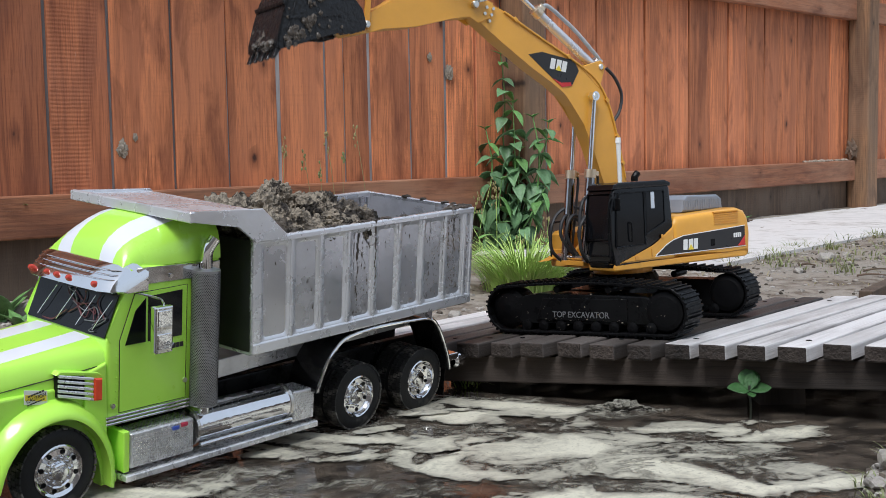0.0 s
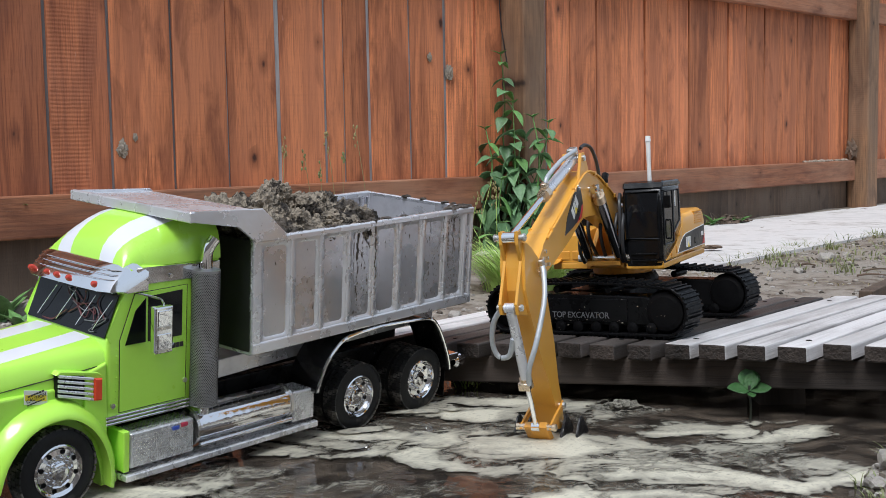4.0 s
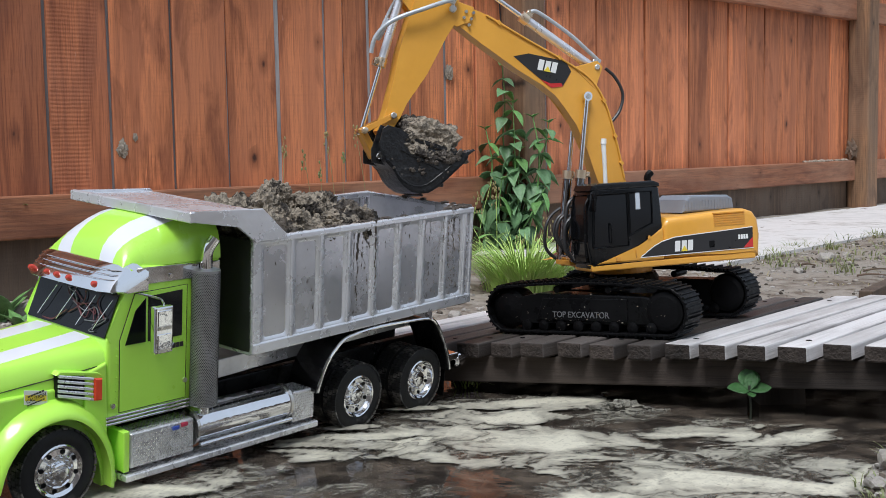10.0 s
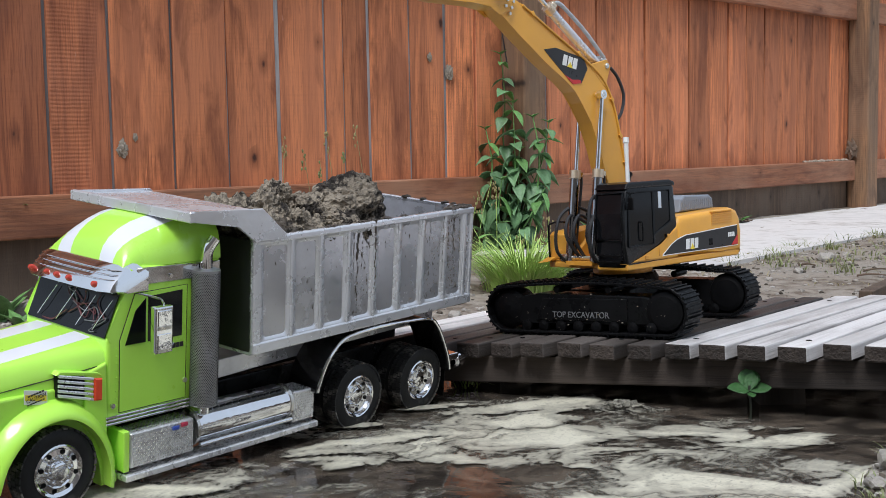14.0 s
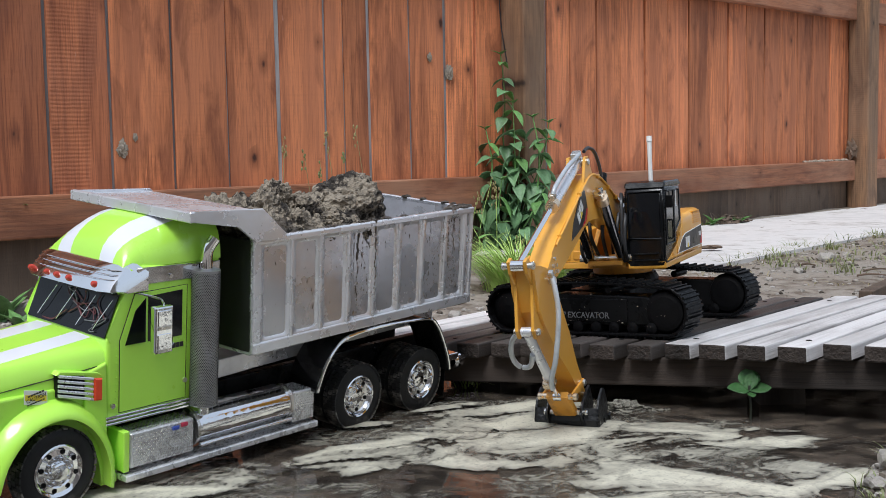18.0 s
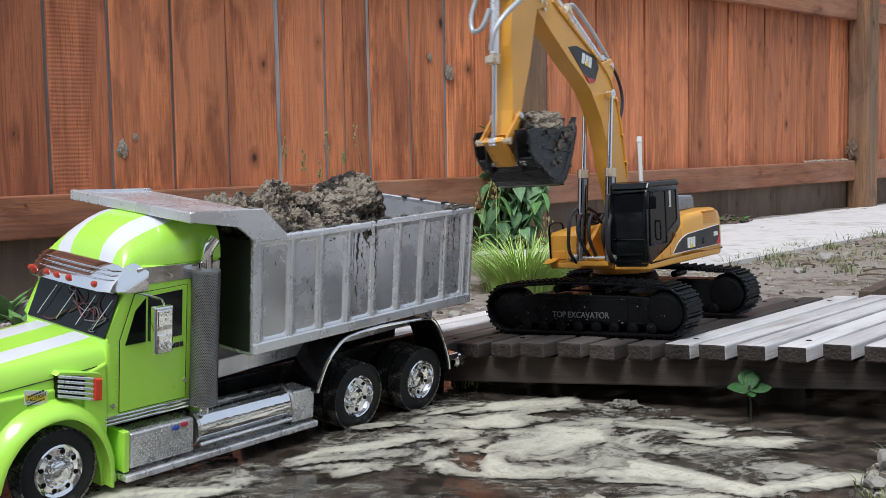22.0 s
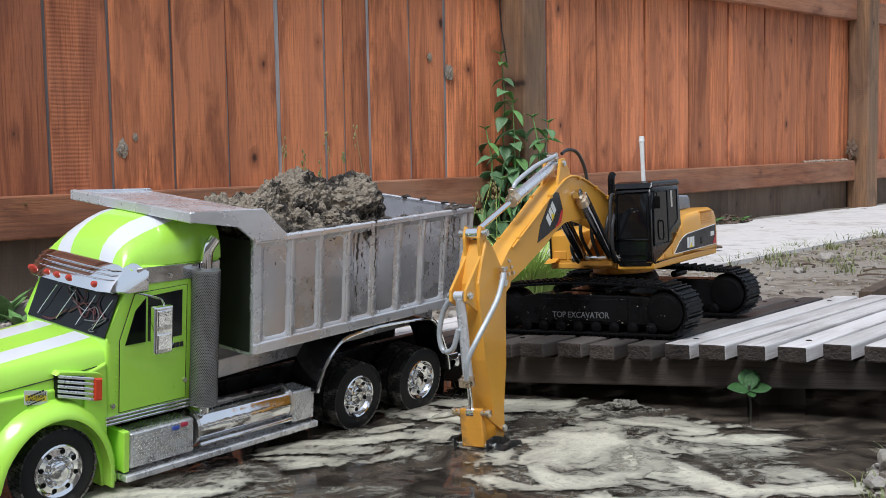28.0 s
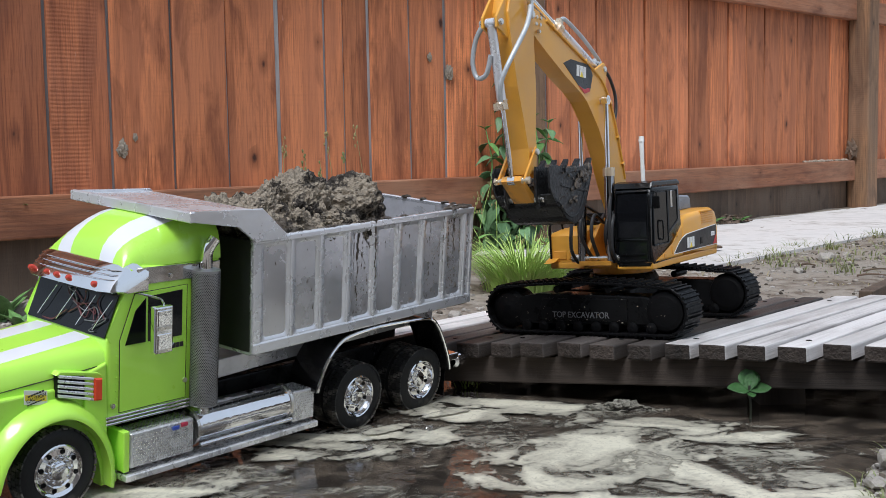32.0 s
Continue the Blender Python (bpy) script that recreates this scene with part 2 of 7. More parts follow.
CEDAR = wood("cedar stain", (0.44, 0.147, 0.062), (0.15, 0.043, 0.020), (0.36, 0.136, 0.074), 0.26)
CEDAR_FADED = wood("faded cedar stain", (0.76, 0.265, 0.105), (0.20, 0.057, 0.026), (0.61, 0.224, 0.107), 0.28, 0.046)
CEDAR_RAIL = wood("rail stain", (0.37, 0.145, 0.068), (0.14, 0.050, 0.026), (0.39, 0.215, 0.135), 0.1)
POST_WOOD = wood("post wood", (0.30, 0.165, 0.085), (0.085, 0.045, 0.026), (0.20, 0.13, 0.085), 0.1)
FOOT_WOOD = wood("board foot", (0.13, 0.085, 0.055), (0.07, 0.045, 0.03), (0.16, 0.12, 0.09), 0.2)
DECK_WOOD = wood("weathered plank", (0.70, 0.672, 0.668), (0.40, 0.37, 0.355), (0.76, 0.74, 0.742), 0.2, 0.014, 0.6)
# wet mud, with the tracks' contact shadow darkened into the same colour
DECK_MUD_SHADE = wood("muddy shaded plank", (0.085, 0.070, 0.062), (0.026, 0.021, 0.018), (0.15, 0.13, 0.12), 0.3, 0.014, 0.55)
# near-black brown: the shade under the planks is put into this colour
STRINGER_SHADE = wood("shaded stringer", (0.046, 0.034, 0.027), (0.015, 0.012, 0.010), (0.075, 0.056, 0.044), 0.15, rough=0.9)
# grey that stands for background light between the fence boards
SEAM_GREY = wood("grey seam filler", (0.30, 0.295, 0.30), (0.08, 0.075, 0.075), (0.38, 0.375, 0.38), 0.5)
EARTH = mat("earth", (0.35, 0.31, 0.262), 0.95, 0, 0.45, 26, 1.0, 110, (0.135, 0.105, 0.08), 0.52, 0.14, depth=0.009)
CONCRETE = mat("concrete", (0.62, 0.60, 0.585), 0.9, 0, 0.22, 16, 0.5, 150, (0.36, 0.335, 0.31), 0.57, 0.12)
CLAY = mat("wet clay", (0.38, 0.32, 0.245), 0.72, 0, 0.7, 120, 1.0, 300, (0.028, 0.021, 0.016), 0.522, 0.08, depth=0.006)
CLAY_DARK = mat("dark wet clay", (0.10, 0.080, 0.060), 0.5, 0, 0.5, 80, 1.0, 220, (0.022, 0.017, 0.013), 0.52, 0.08, depth=0.006)
CLAY_WET = mat("dark mud", (0.07, 0.055, 0.042), 0.45, 0, 0.35, 60, 0.7, 150, (0.16, 0.13, 0.10), 0.58, 0.1, depth=0.003)
LIME = mat("lime paint", (0.46, 0.84, 0.085), 0.32, 0, 0.05, 14, 0.02, 200, coat=0.5, rvar=0.08)
WHITE_PAINT = mat("white paint", (0.72, 0.735, 0.79), 0.35, 0, 0.05, 14, 0.02, 200, coat=0.4, rvar=0.08)
YELLOW = mat("yellow paint", (0.74, 0.36, 0.045), 0.38, 0, 0.07, 25, 0.04, 200, coat=0.3, rvar=0.1)
YELLOW_DIRTY = mat("muddy yellow paint", (0.70, 0.32, 0.04), 0.5, 0, 0.1, 40, 0.15, 200, (0.22, 0.13, 0.06), 0.58, 0.1)
ALU = mat("brushed aluminium", (0.78, 0.79, 0.83), 0.28, 0.6, 0.1, 20, 0.1, 220, rvar=0.12)
ALU_PANEL = mat("dull aluminium panel", (0.70, 0.70, 0.735), 0.27, 0.70, 0.10, 16, 0.05, 200, (0.44, 0.43, 0.45), 0.60, 0.14)
CHROME = mat("chrome", (0.86, 0.87, 0.89), 0.08, 1.0, 0.04, 30, 0.0, rvar=0.04)
DARK_CHROME = mat("dark chrome", (0.42, 0.42, 0.43), 0.10, 1.0, 0.1, 30, 0.0, rvar=0.04)
CHROME_MUD = mat("spattered chrome", (0.86, 0.86, 0.88), 0.06, 1.0, 0.06, 60, 0.35, 55, (0.13, 0.115, 0.095), 0.645, 0.02, rvar=0.04)
PLATE = mat("chequer plate", (0.74, 0.74, 0.75), 0.30, 0.55, 0.3, 60, 0.3, 300, (0.12, 0.11, 0.09), 0.63, 0.05)
GLOSS_BLACK = mat("glossy black", (0.008, 0.008, 0.009), 0.14, 0, 0.2, 40, 0.0, rvar=0.05)
MESH_GREY = mat("dark mesh", (0.34, 0.34, 0.35), 0.4, 0.7, 0.15, 60, 0.1, 200)
PLANK_END_UNDER = mat("plank end grain and underside", (0.060, 0.045, 0.037), 0.9, 0, 0.55, 90, 1.0, 220, (0.030, 0.022, 0.018), 0.53, 0.1, rnd=0.45, depth=0.004)
STEEL = mat("pin steel", (0.72, 0.70, 0.66), 0.28, 1.0, 0.1, 60, 0.05, 200)
BRASSY = mat("pale brass", (0.74, 0.60, 0.44), 0.3, 0.9, 0.1, 60, 0.05, 200)
HOSE = mat("braided hose", (0.50, 0.53, 0.56), 0.45, 0.4, 0.12, 250, 0.4, 900, depth=0.0006)
HOSE_BLACK = mat("black hose", (0.025, 0.025, 0.027), 0.45, 0, 0.2, 60, 0.1, 300)
CAB_BLACK = mat("glossy cab black", (0.0035, 0.004, 0.005), 0.20, 0, 0.2, 30, 0.05, 160, spec=0.4)
BLACK = mat("black plastic", (0.006, 0.006, 0.0065), 0.32, 0, 0.3, 40, 0.1, 200, spec=0.12)
BLACK_DUST = mat("dusty black track", (0.0035, 0.0035, 0.004), 0.46, 0, 0.3, 50, 0.3, 200, (0.06, 0.056, 0.052), 0.72, 0.04, spec=0.12)
RUBBER = mat("tyre rubber", (0.020, 0.020, 0.020), 0.6, 0, 0.3, 50, 0.3, 220, (0.10, 0.092, 0.08), 0.64, 0.1, spec=0.25)
TREAD_MUD = mat("muddy tread", (0.016, 0.016, 0.016), 0.65, 0, 0.3, 50, 0.4, 220, (0.24, 0.22, 0.19), 0.53, 0.1)
DARK_GLASS = glassy("tinted glass", (0.006, 0.0065, 0.008))
BLACK_MUD = mat("muddy black steel", (0.010, 0.0105, 0.012), 0.36, 0.1, 0.3, 90, 0.45, 170, (0.15, 0.135, 0.115), 0.635, 0.04, depth=0.004)
RED_LENS = mat("red lens", (0.48, 0.05, 0.03), 0.15, 0, 0.1, 60, 0.0)
AMBER = mat("orange lens", (0.75, 0.075, 0.03), 0.2, 0, 0.1, 60, 0.0)
DROP = mat("muddy water drop", (0.45, 0.43, 0.39), 0.08, 0, 0.1, 40, 0.0)
DECAL_BLACK = mat("decal black", (0.02, 0.019, 0.02), 0.4, 0, 0.1, 40, 0.0)
DECAL_WHITE = mat("decal white", (0.80, 0.80, 0.78), 0.45, 0, 0.05, 40, 0.0)
DECAL_RED = mat("decal red", (0.55, 0.03, 0.03), 0.4, 0, 0.05, 40, 0.0)
CABLE_RED = mat("dull red cable", (0.10, 0.024, 0.026), 0.5, 0, 0.1, 40, 0.0)
HOSE_GREY = mat("dim grey cable", (0.14, 0.14, 0.15), 0.5, 0, 0.1, 40, 0.0)
DECAL_YELLOW = mat("decal yellow", (0.80, 0.62, 0.05), 0.4, 0, 0.05, 40, 0.0)
LETTER_GREY = mat("letter grey", (0.15, 0.155, 0.16), 0.5, 0, 0.1, 40, 0.0)
LEAF = mat("leaf", (0.125, 0.27, 0.075), 0.5, 0, 0.35, 40, 0.2, 90, rnd=0.3)
POND_LEAF = mat("pond leaf", (0.034, 0.100, 0.026), 0.45, 0, 0.4, 60, 0.4, 120, rnd=0.2)
LEAF_DARK = mat("dark leaf", (0.115, 0.225, 0.100), 0.50, 0, 0.3, 40, 0.2, 90, rnd=0.3)
GRASS = mat("grass blade", (0.44, 0.62, 0.16), 0.55, 0, 0.35, 30, 0.0, rnd=0.2)
GRASS_DRY = mat("dry grass blade", (0.20, 0.235, 0.085), 0.6, 0, 0.4, 30, 0.0)
DRY = mat("dry stalk", (0.30, 0.25, 0.11), 0.8, 0, 0.3, 40, 0.0)
GREY_PLASTIC = mat("grey plastic", (0.22, 0.245, 0.29), 0.5, 0, 0.1, 30, 0.05)
# dark paint, deepened by the shadow between cab and bed
BED_DARK = mat("shaded dark bed paint", (0.022, 0.024, 0.022), 0.5, 0, 0.3, 30, 0.1, 150, (0.06, 0.055, 0.05), 0.64, 0.1)
STONE = mat("pebble", (0.39, 0.36, 0.325), 0.9, 0, 0.35, 40, 0.4, 160, (0.20, 0.18, 0.16), 0.55, 0.1)
EARTH_DARK = mat("damp soil", (0.085, 0.068, 0.052), 0.9, 0, 0.4, 30, 0.8, 120, (0.16, 0.13, 0.105), 0.58, 0.1, depth=0.005)
UNSEEN_WALL = mat("unseen wall", (0.30, 0.26, 0.22), 0.85, 0, 0.2, 8, 0.3, 60)
MUD_PALE = mat("scummy mud", (0.26, 0.245, 0.20), 0.6, 0, 0.6, 120, 1.0, 300, (0.05, 0.042, 0.034), 0.52, 0.08, depth=0.004)
STEM_DARK = mat("wet dark stem", (0.022, 0.026, 0.015), 0.6, 0, 0.3, 60, 0.1, 150)
LITTER = mat("dry litter", (0.36, 0.31, 0.25), 0.9, 0, 0.4, 60, 0.3, 150, (0.22, 0.17, 0.12), 0.54, 0.1)


# ---- ground: one sheet with the puddle's basin in it, out to the horizon ----
FENCE_A, FENCE_DA = Vector((-0.84, 2.45, 0)), Vector((0.743, 0.669, 0))
FENCE_B, FENCE_DB = Vector((0.32, 3.50, 0)), Vector((0.690, 0.724, 0))


def smoothstep(a, b, x):
    t = min(max((x - a) / (b - a), 0.0), 1.0)
    return t * t * (3 - 2 * t)


def ground_z(x, y):
    n = noise.noise(Vector((x * 3, y * 3, 0))) * 0.5 + noise.noise(Vector((x * 9, y * 9, 2))) * 0.25
    far_bank = smoothstep(1.62, 2.15, y + 0.12 * noise.noise(Vector((x * 2.5, 0, 5))) + 0.22 * smoothstep(-0.1, -0.7, x))
    near_bank = smoothstep(0.20, 0.40, (x - 0.02) * 0.8 + (1.10 - y) * 0.45 + 0.05 * noise.noise(Vector((x * 8, y * 8, 1))))
    right_bank = smoothstep(0.75, 1.05, x)
    back = smoothstep(0.55, 0.15, y + 0.1 * n)
    k = max(far_bank, near_bank, right_bank, back)
    base = -0.055 + k * 0.10
    rise = 0.010 * smoothstep(2.2, 4.0, y)
    small = 0.012 * n * (0.3 + 0.7 * k) + 0.004 * noise.noise(Vector((x * 31, y * 31, 3)))
    r = math.hypot(x, y - 2.5)
    return base + rise + small * smoothstep(60, 6, r)


def build_ground():
    xs = [-800, -200, -60, -20, -8, -4, -2.4]
    x = -1.7
    while x < 2.6:
        xs.append(x)
        x += 0.035
    xs += [2.9, 3.4, 4.2, 6, 10, 25, 80, 250, 800]
    ys = [-800, -200, -50, -12, -4, -1.5, -0.6, -0.2]
    y = 0.1
    while y < 5.4:
        ys.append(y)
        y += 0.035 if y < 3.6 else 0.07
    ys += [5.8, 6.6, 8, 12, 30, 90, 300, 900]
    bm = NB()
    grid = [[bm.verts.new((x, y, ground_z(x, y))) for x in xs] for y in ys]
    for a, b in zip(grid, grid[1:]):
        for i in range(len(xs) - 1):
            bm.faces.new((a[i], a[i + 1], b[i + 1], b[i]))
    ob = part("ground", bm, EARTH, smooth=True)
    return tagged(ob, "pale sandy soil yard with a muddy puddle basin", "ground", kind="structure")


build_ground()

# ---- the puddle ----
def water_material():
    m = bpy.data.materials.new("muddy water")
    m.use_nodes = True
    N, L = m.node_tree.nodes, m.node_tree.links
    b = N["Principled BSDF"]
    tc = N.new("ShaderNodeTexCoord")
    n1 = N.new("ShaderNodeTexNoise")
    n1.inputs["Scale"].default_value, n1.inputs["Detail"].default_value, n1.inputs["Distortion"].default_value = 9, 9, 3.0
    L.new(tc.outputs["Object"], n1.inputs["Vector"])
    silt = N.new("ShaderNodeMapRange")
    silt.inputs["From Min"].default_value, silt.inputs["From Max"].default_value = 0.42, 0.66
    L.new(n1.outputs["Fac"], silt.inputs["Value"])
    mx = N.new("ShaderNodeMixRGB")
    mx.inputs["Color1"].default_value, mx.inputs["Color2"].default_value = (0.028, 0.023, 0.019, 1), (0.11, 0.088, 0.068, 1)
    L.new(silt.outputs["Result"], mx.inputs["Fac"])
    L.new(mx.outputs["Color"], b.inputs["Base Color"])
    b.inputs["Roughness"].default_value, b.inputs["IOR"].default_value = 0.04, 1.33
    n2 = N.new("ShaderNodeTexNoise")
    n2.inputs["Scale"].default_value, n2.inputs["Detail"].default_value = 16, 3
    L.new(tc.outputs["Object"], n2.inputs["Vector"])
    bp = N.new("ShaderNodeBump")
    bp.inputs["Strength"].default_value, bp.inputs["Distance"].default_value = 0.22, 0.006
    L.new(n2.outputs["Fac"], bp.inputs["Height"])
    L.new(bp.outputs["Normal"], b.inputs["Normal"])
    return m


bm = NB()
prism(bm, [(-1.5, 0.35), (1.05, 0.35), (1.05, 2.3), (-1.5, 2.3)], -0.04, 0.0, plane="xy")
tagged(part("water", bm, water_material()), "opaque brown puddle water, dark and glossy", "water", kind="structure")


def foam_material():
    """Scum: thin grey film where it is thin, cream where it has gathered."""
    m = bpy.data.materials.new("floating scum")
    m.use_nodes = True
    N, L = m.node_tree.nodes, m.node_tree.links
    b, out = N["Principled BSDF"], N["Material Output"]
    at = N.new("ShaderNodeAttribute")
    at.attribute_name = "thickness"
    tc = N.new("ShaderNodeTexCoord")
    n1 = N.new("ShaderNodeTexNoise")
    n1.inputs["Scale"].default_value, n1.inputs["Detail"].default_value, n1.inputs["Roughness"].default_value, n1.inputs["Distortion"].default_value = 34.0, 8, 0.62, 1.6
    L.new(tc.outputs["Object"], n1.inputs["Vector"])
    add = N.new("ShaderNodeMath")
    add.operation = "MULTIPLY_ADD"
    L.new(n1.outputs["Fac"], add.inputs[0])
    add.inputs[1].default_value = 0.62
    L.new(at.outputs["Fac"], add.inputs[2])
    al = N.new("ShaderNodeMapRange")
    al.interpolation_type = "SMOOTHSTEP"
    al.inputs["From Min"].default_value, al.inputs["From Max"].default_value = 0.22, 0.47
    al.inputs["To Max"].default_value = 0.95
    L.new(add.outputs[0], al.inputs["Value"])
    cr = N.new("ShaderNodeMapRange")
    cr.inputs["From Min"].default_value, cr.inputs["From Max"].default_value = 0.28, 0.74
    L.new(add.outputs[0], cr.inputs["Value"])
    # fine torn streaks and specks in the film
    n4 = N.new("ShaderNodeTexNoise")
    n4.inputs["Scale"].default_value, n4.inputs["Detail"].default_value, n4.inputs["Distortion"].default_value = 105.0, 6, 2.5
    L.new(tc.outputs["Object"], n4.inputs["Vector"])
    sp = N.new("ShaderNodeMapRange")
    sp.inputs["From Min"].default_value, sp.inputs["From Max"].default_value = 0.55, 0.68
    sp.inputs["To Max"].default_value = 0.55
    L.new(n4.outputs["Fac"], sp.inputs["Value"])
    mx = N.new("ShaderNodeMixRGB")
    mx.inputs["Color1"].default_value, mx.inputs["Color2"].default_value = (0.17, 0.158, 0.132, 1), (0.68, 0.645, 0.52, 1)
    L.new(cr.outputs["Result"], mx.inputs["Fac"])
    my = N.new("ShaderNodeMixRGB")
    my.inputs["Color2"].default_value = (0.20, 0.175, 0.14, 1)
    L.new(sp.outputs["Result"], my.inputs["Fac"])
    L.new(mx.outputs["Color"], my.inputs["Color1"])
    L.new(my.outputs["Color"], b.inputs["Base Color"])
    b.inputs["Roughness"].default_value = 0.35
    bp = N.new("ShaderNodeBump")
    bp.inputs["Strength"].default_value, bp.inputs["Distance"].default_value = 0.10, 0.002
    L.new(n1.outputs["Fac"], bp.inputs["Height"])
    L.new(bp.outputs["Normal"], b.inputs["Normal"])
    tr = N.new("ShaderNodeBsdfTransparent")
    ms = N.new("ShaderNodeMixShader")
    L.new(al.outputs["Result"], ms.inputs["Fac"])
    L.new(tr.outputs[0], ms.inputs[1])
    L.new(b.outputs[0], ms.inputs[2])
    L.new(ms.outputs[0], out.inputs["Surface"])
    return m


FOAM = foam_material()
RAFTS = []


def swirl(x, y, sx=8.6, sy=10.5):
    """How thick the scum is: noise drawn out into eddies."""
    p = Vector((x * sx, y * sy, 0.0))
    for k, f in ((0.75, 0.8), (0.42, 1.7), (0.16, 4.2)):
        p = p + k * Vector((noise.noise(p * f + Vector((3.1, 0, 7))), noise.noise(p * f + Vector((0, 5.7, 1))), 0))
    vein = 1 - smoothstep(0.0, 0.07, abs(noise.noise(p * 1.7 + Vector((7, 3, 1)))))
    vein2 = 1 - smoothstep(0.0, 0.06, abs(noise.noise(Vector((p.x * 2.2, p.y * 4.4, 4)))))
    return -0.16 * vein - 0.10 * vein2 + noise.noise(p * 1.2) * 0.50 + noise.noise(p * 2.6) * 0.26 + noise.noise(p * 6.5) * 0.10


def foam_raft(x, y, rx, ry, turn, seed, z, lift=0.0, film=False):
    """One torn sheet of scum, open where it is thin."""
    c, s = math.cos(radians(turn)), math.sin(radians(turn))
    step = 0.0048
    nx, ny = int(2.5 * rx / step), int(2.5 * ry / step)
    vals = {}
    for i in range(nx + 1):
        for j in range(ny + 1):
            u, v = -1.25 * rx + i * step, -1.25 * ry + j * step
            r = math.hypot(u / rx, v / ry) + 0.25 * noise.noise(Vector((u * 14, v * 14, seed)))
            wx, wy = x + c * u - s * v, y + s * u + c * v
            if film:
                vals[i, j] = min(0.035, 0.55 * swirl(wx + seed, wy, 4.5, 19.0) + lift) - 0.55 * smoothstep(0.6, 1.2, r)
            else:
                vals[i, j] = swirl(wx, wy) + 0.155 + lift - 0.55 * smoothstep(0.68, 1.2, r)
    bm = NB()
    made, thick = {}, []
    for i in range(nx):
        for j in range(ny):
            q = ((i, j), (i + 1, j), (i + 1, j + 1), (i, j + 1))
            if max(vals[k] for k in q) < -0.20:
                continue
            for k in q:
                if k not in made:
                    made[k] = bm.verts.new((-1.25 * rx + k[0] * step, -1.25 * ry + k[1] * step, 0))
                    thick.append(vals[k])
            bm.faces.new([made[k] for k in q])
    ob = part("foam_raft", bm, FOAM, m=pose(x, y, z, 0, 0, turn))
    ob.data.attributes.new("thickness", "FLOAT", "POINT").data.foreach_set("value", thick)
    tagged(ob, "thin grey film in long streaks on muddy water" if film else "cream scum drifting in streaks on muddy water", "foam", "floating scum", "stuff")
    RAFTS.append((ob, x, y, z, turn, seed))


for k, (x, y, rx, ry, turn, lift) in enumerate((
        (0.17, 1.05, 0.16, 0.10, 6, 0.06), (0.29, 1.21, 0.16, 0.11, -12, 0.14), (0.13, 1.30, 0.20, 0.12, 8, 0.04), (0.33, 1.36, 0.13, 0.07, -18, -0.02), (-0.08, 1.33, 0.15, 0.08, 20, 0.0),
        (0.07, 1.48, 0.20, 0.08, -6, 0.02), (-0.22, 1.00, 0.15, 0.08, 25, -0.10), (0.20, 0.98, 0.13, 0.08, -8, 0.02), (0.04, 0.93, 0.12, 0.05, 10, 0.0),
        (-0.10, 1.405, 0.060, 0.016, 26, 0.12), (-0.012, 1.495, 0.055, 0.014, 24, 0.12), (-0.29, 1.17, 0.13, 0.06, 32, 0.06))):
    foam_raft(x, y, rx, ry, turn, k + 1, 0.0012 + 0.0004 * k, lift)
for k, (x, y, rx, ry, turn, lift) in enumerate(((-0.05, 1.40, 0.24, 0.13, 14, 0.03), (-0.16, 1.08, 0.22, 0.14, 20, 0.02), (0.20, 1.17, 0.20, 0.12, -8, 0.0), (0.24, 1.42, 0.18, 0.09, -14, 0.0), (0.05, 1.56, 0.16, 0.06, 0, 0.02), (-0.30, 1.14, 0.20, 0.12, 34, 0.05), (-0.42, 1.0, 0.15, 0.08, 30, 0.03))):
    foam_raft(x, y, rx, ry, turn, k + 21, 0.0003 + 0.00015 * k, lift, True)

# ---- the pallet-like platform under the excavator ----
AZT, AZR = 0.0396, -0.0248
NORMAL = Vector((-AZT, -AZR, 1)).normalized()
EXV = (Vector((1, 0, 0)) - NORMAL * NORMAL.x).normalized()
EYV = NORMAL.cross(EXV)
MACHINE = Matrix.Translation((0.2661, 1.70, 0.068)) @ Matrix((EXV, EYV, NORMAL)).transposed().to_4x4()
DECK_TOP = 0.014


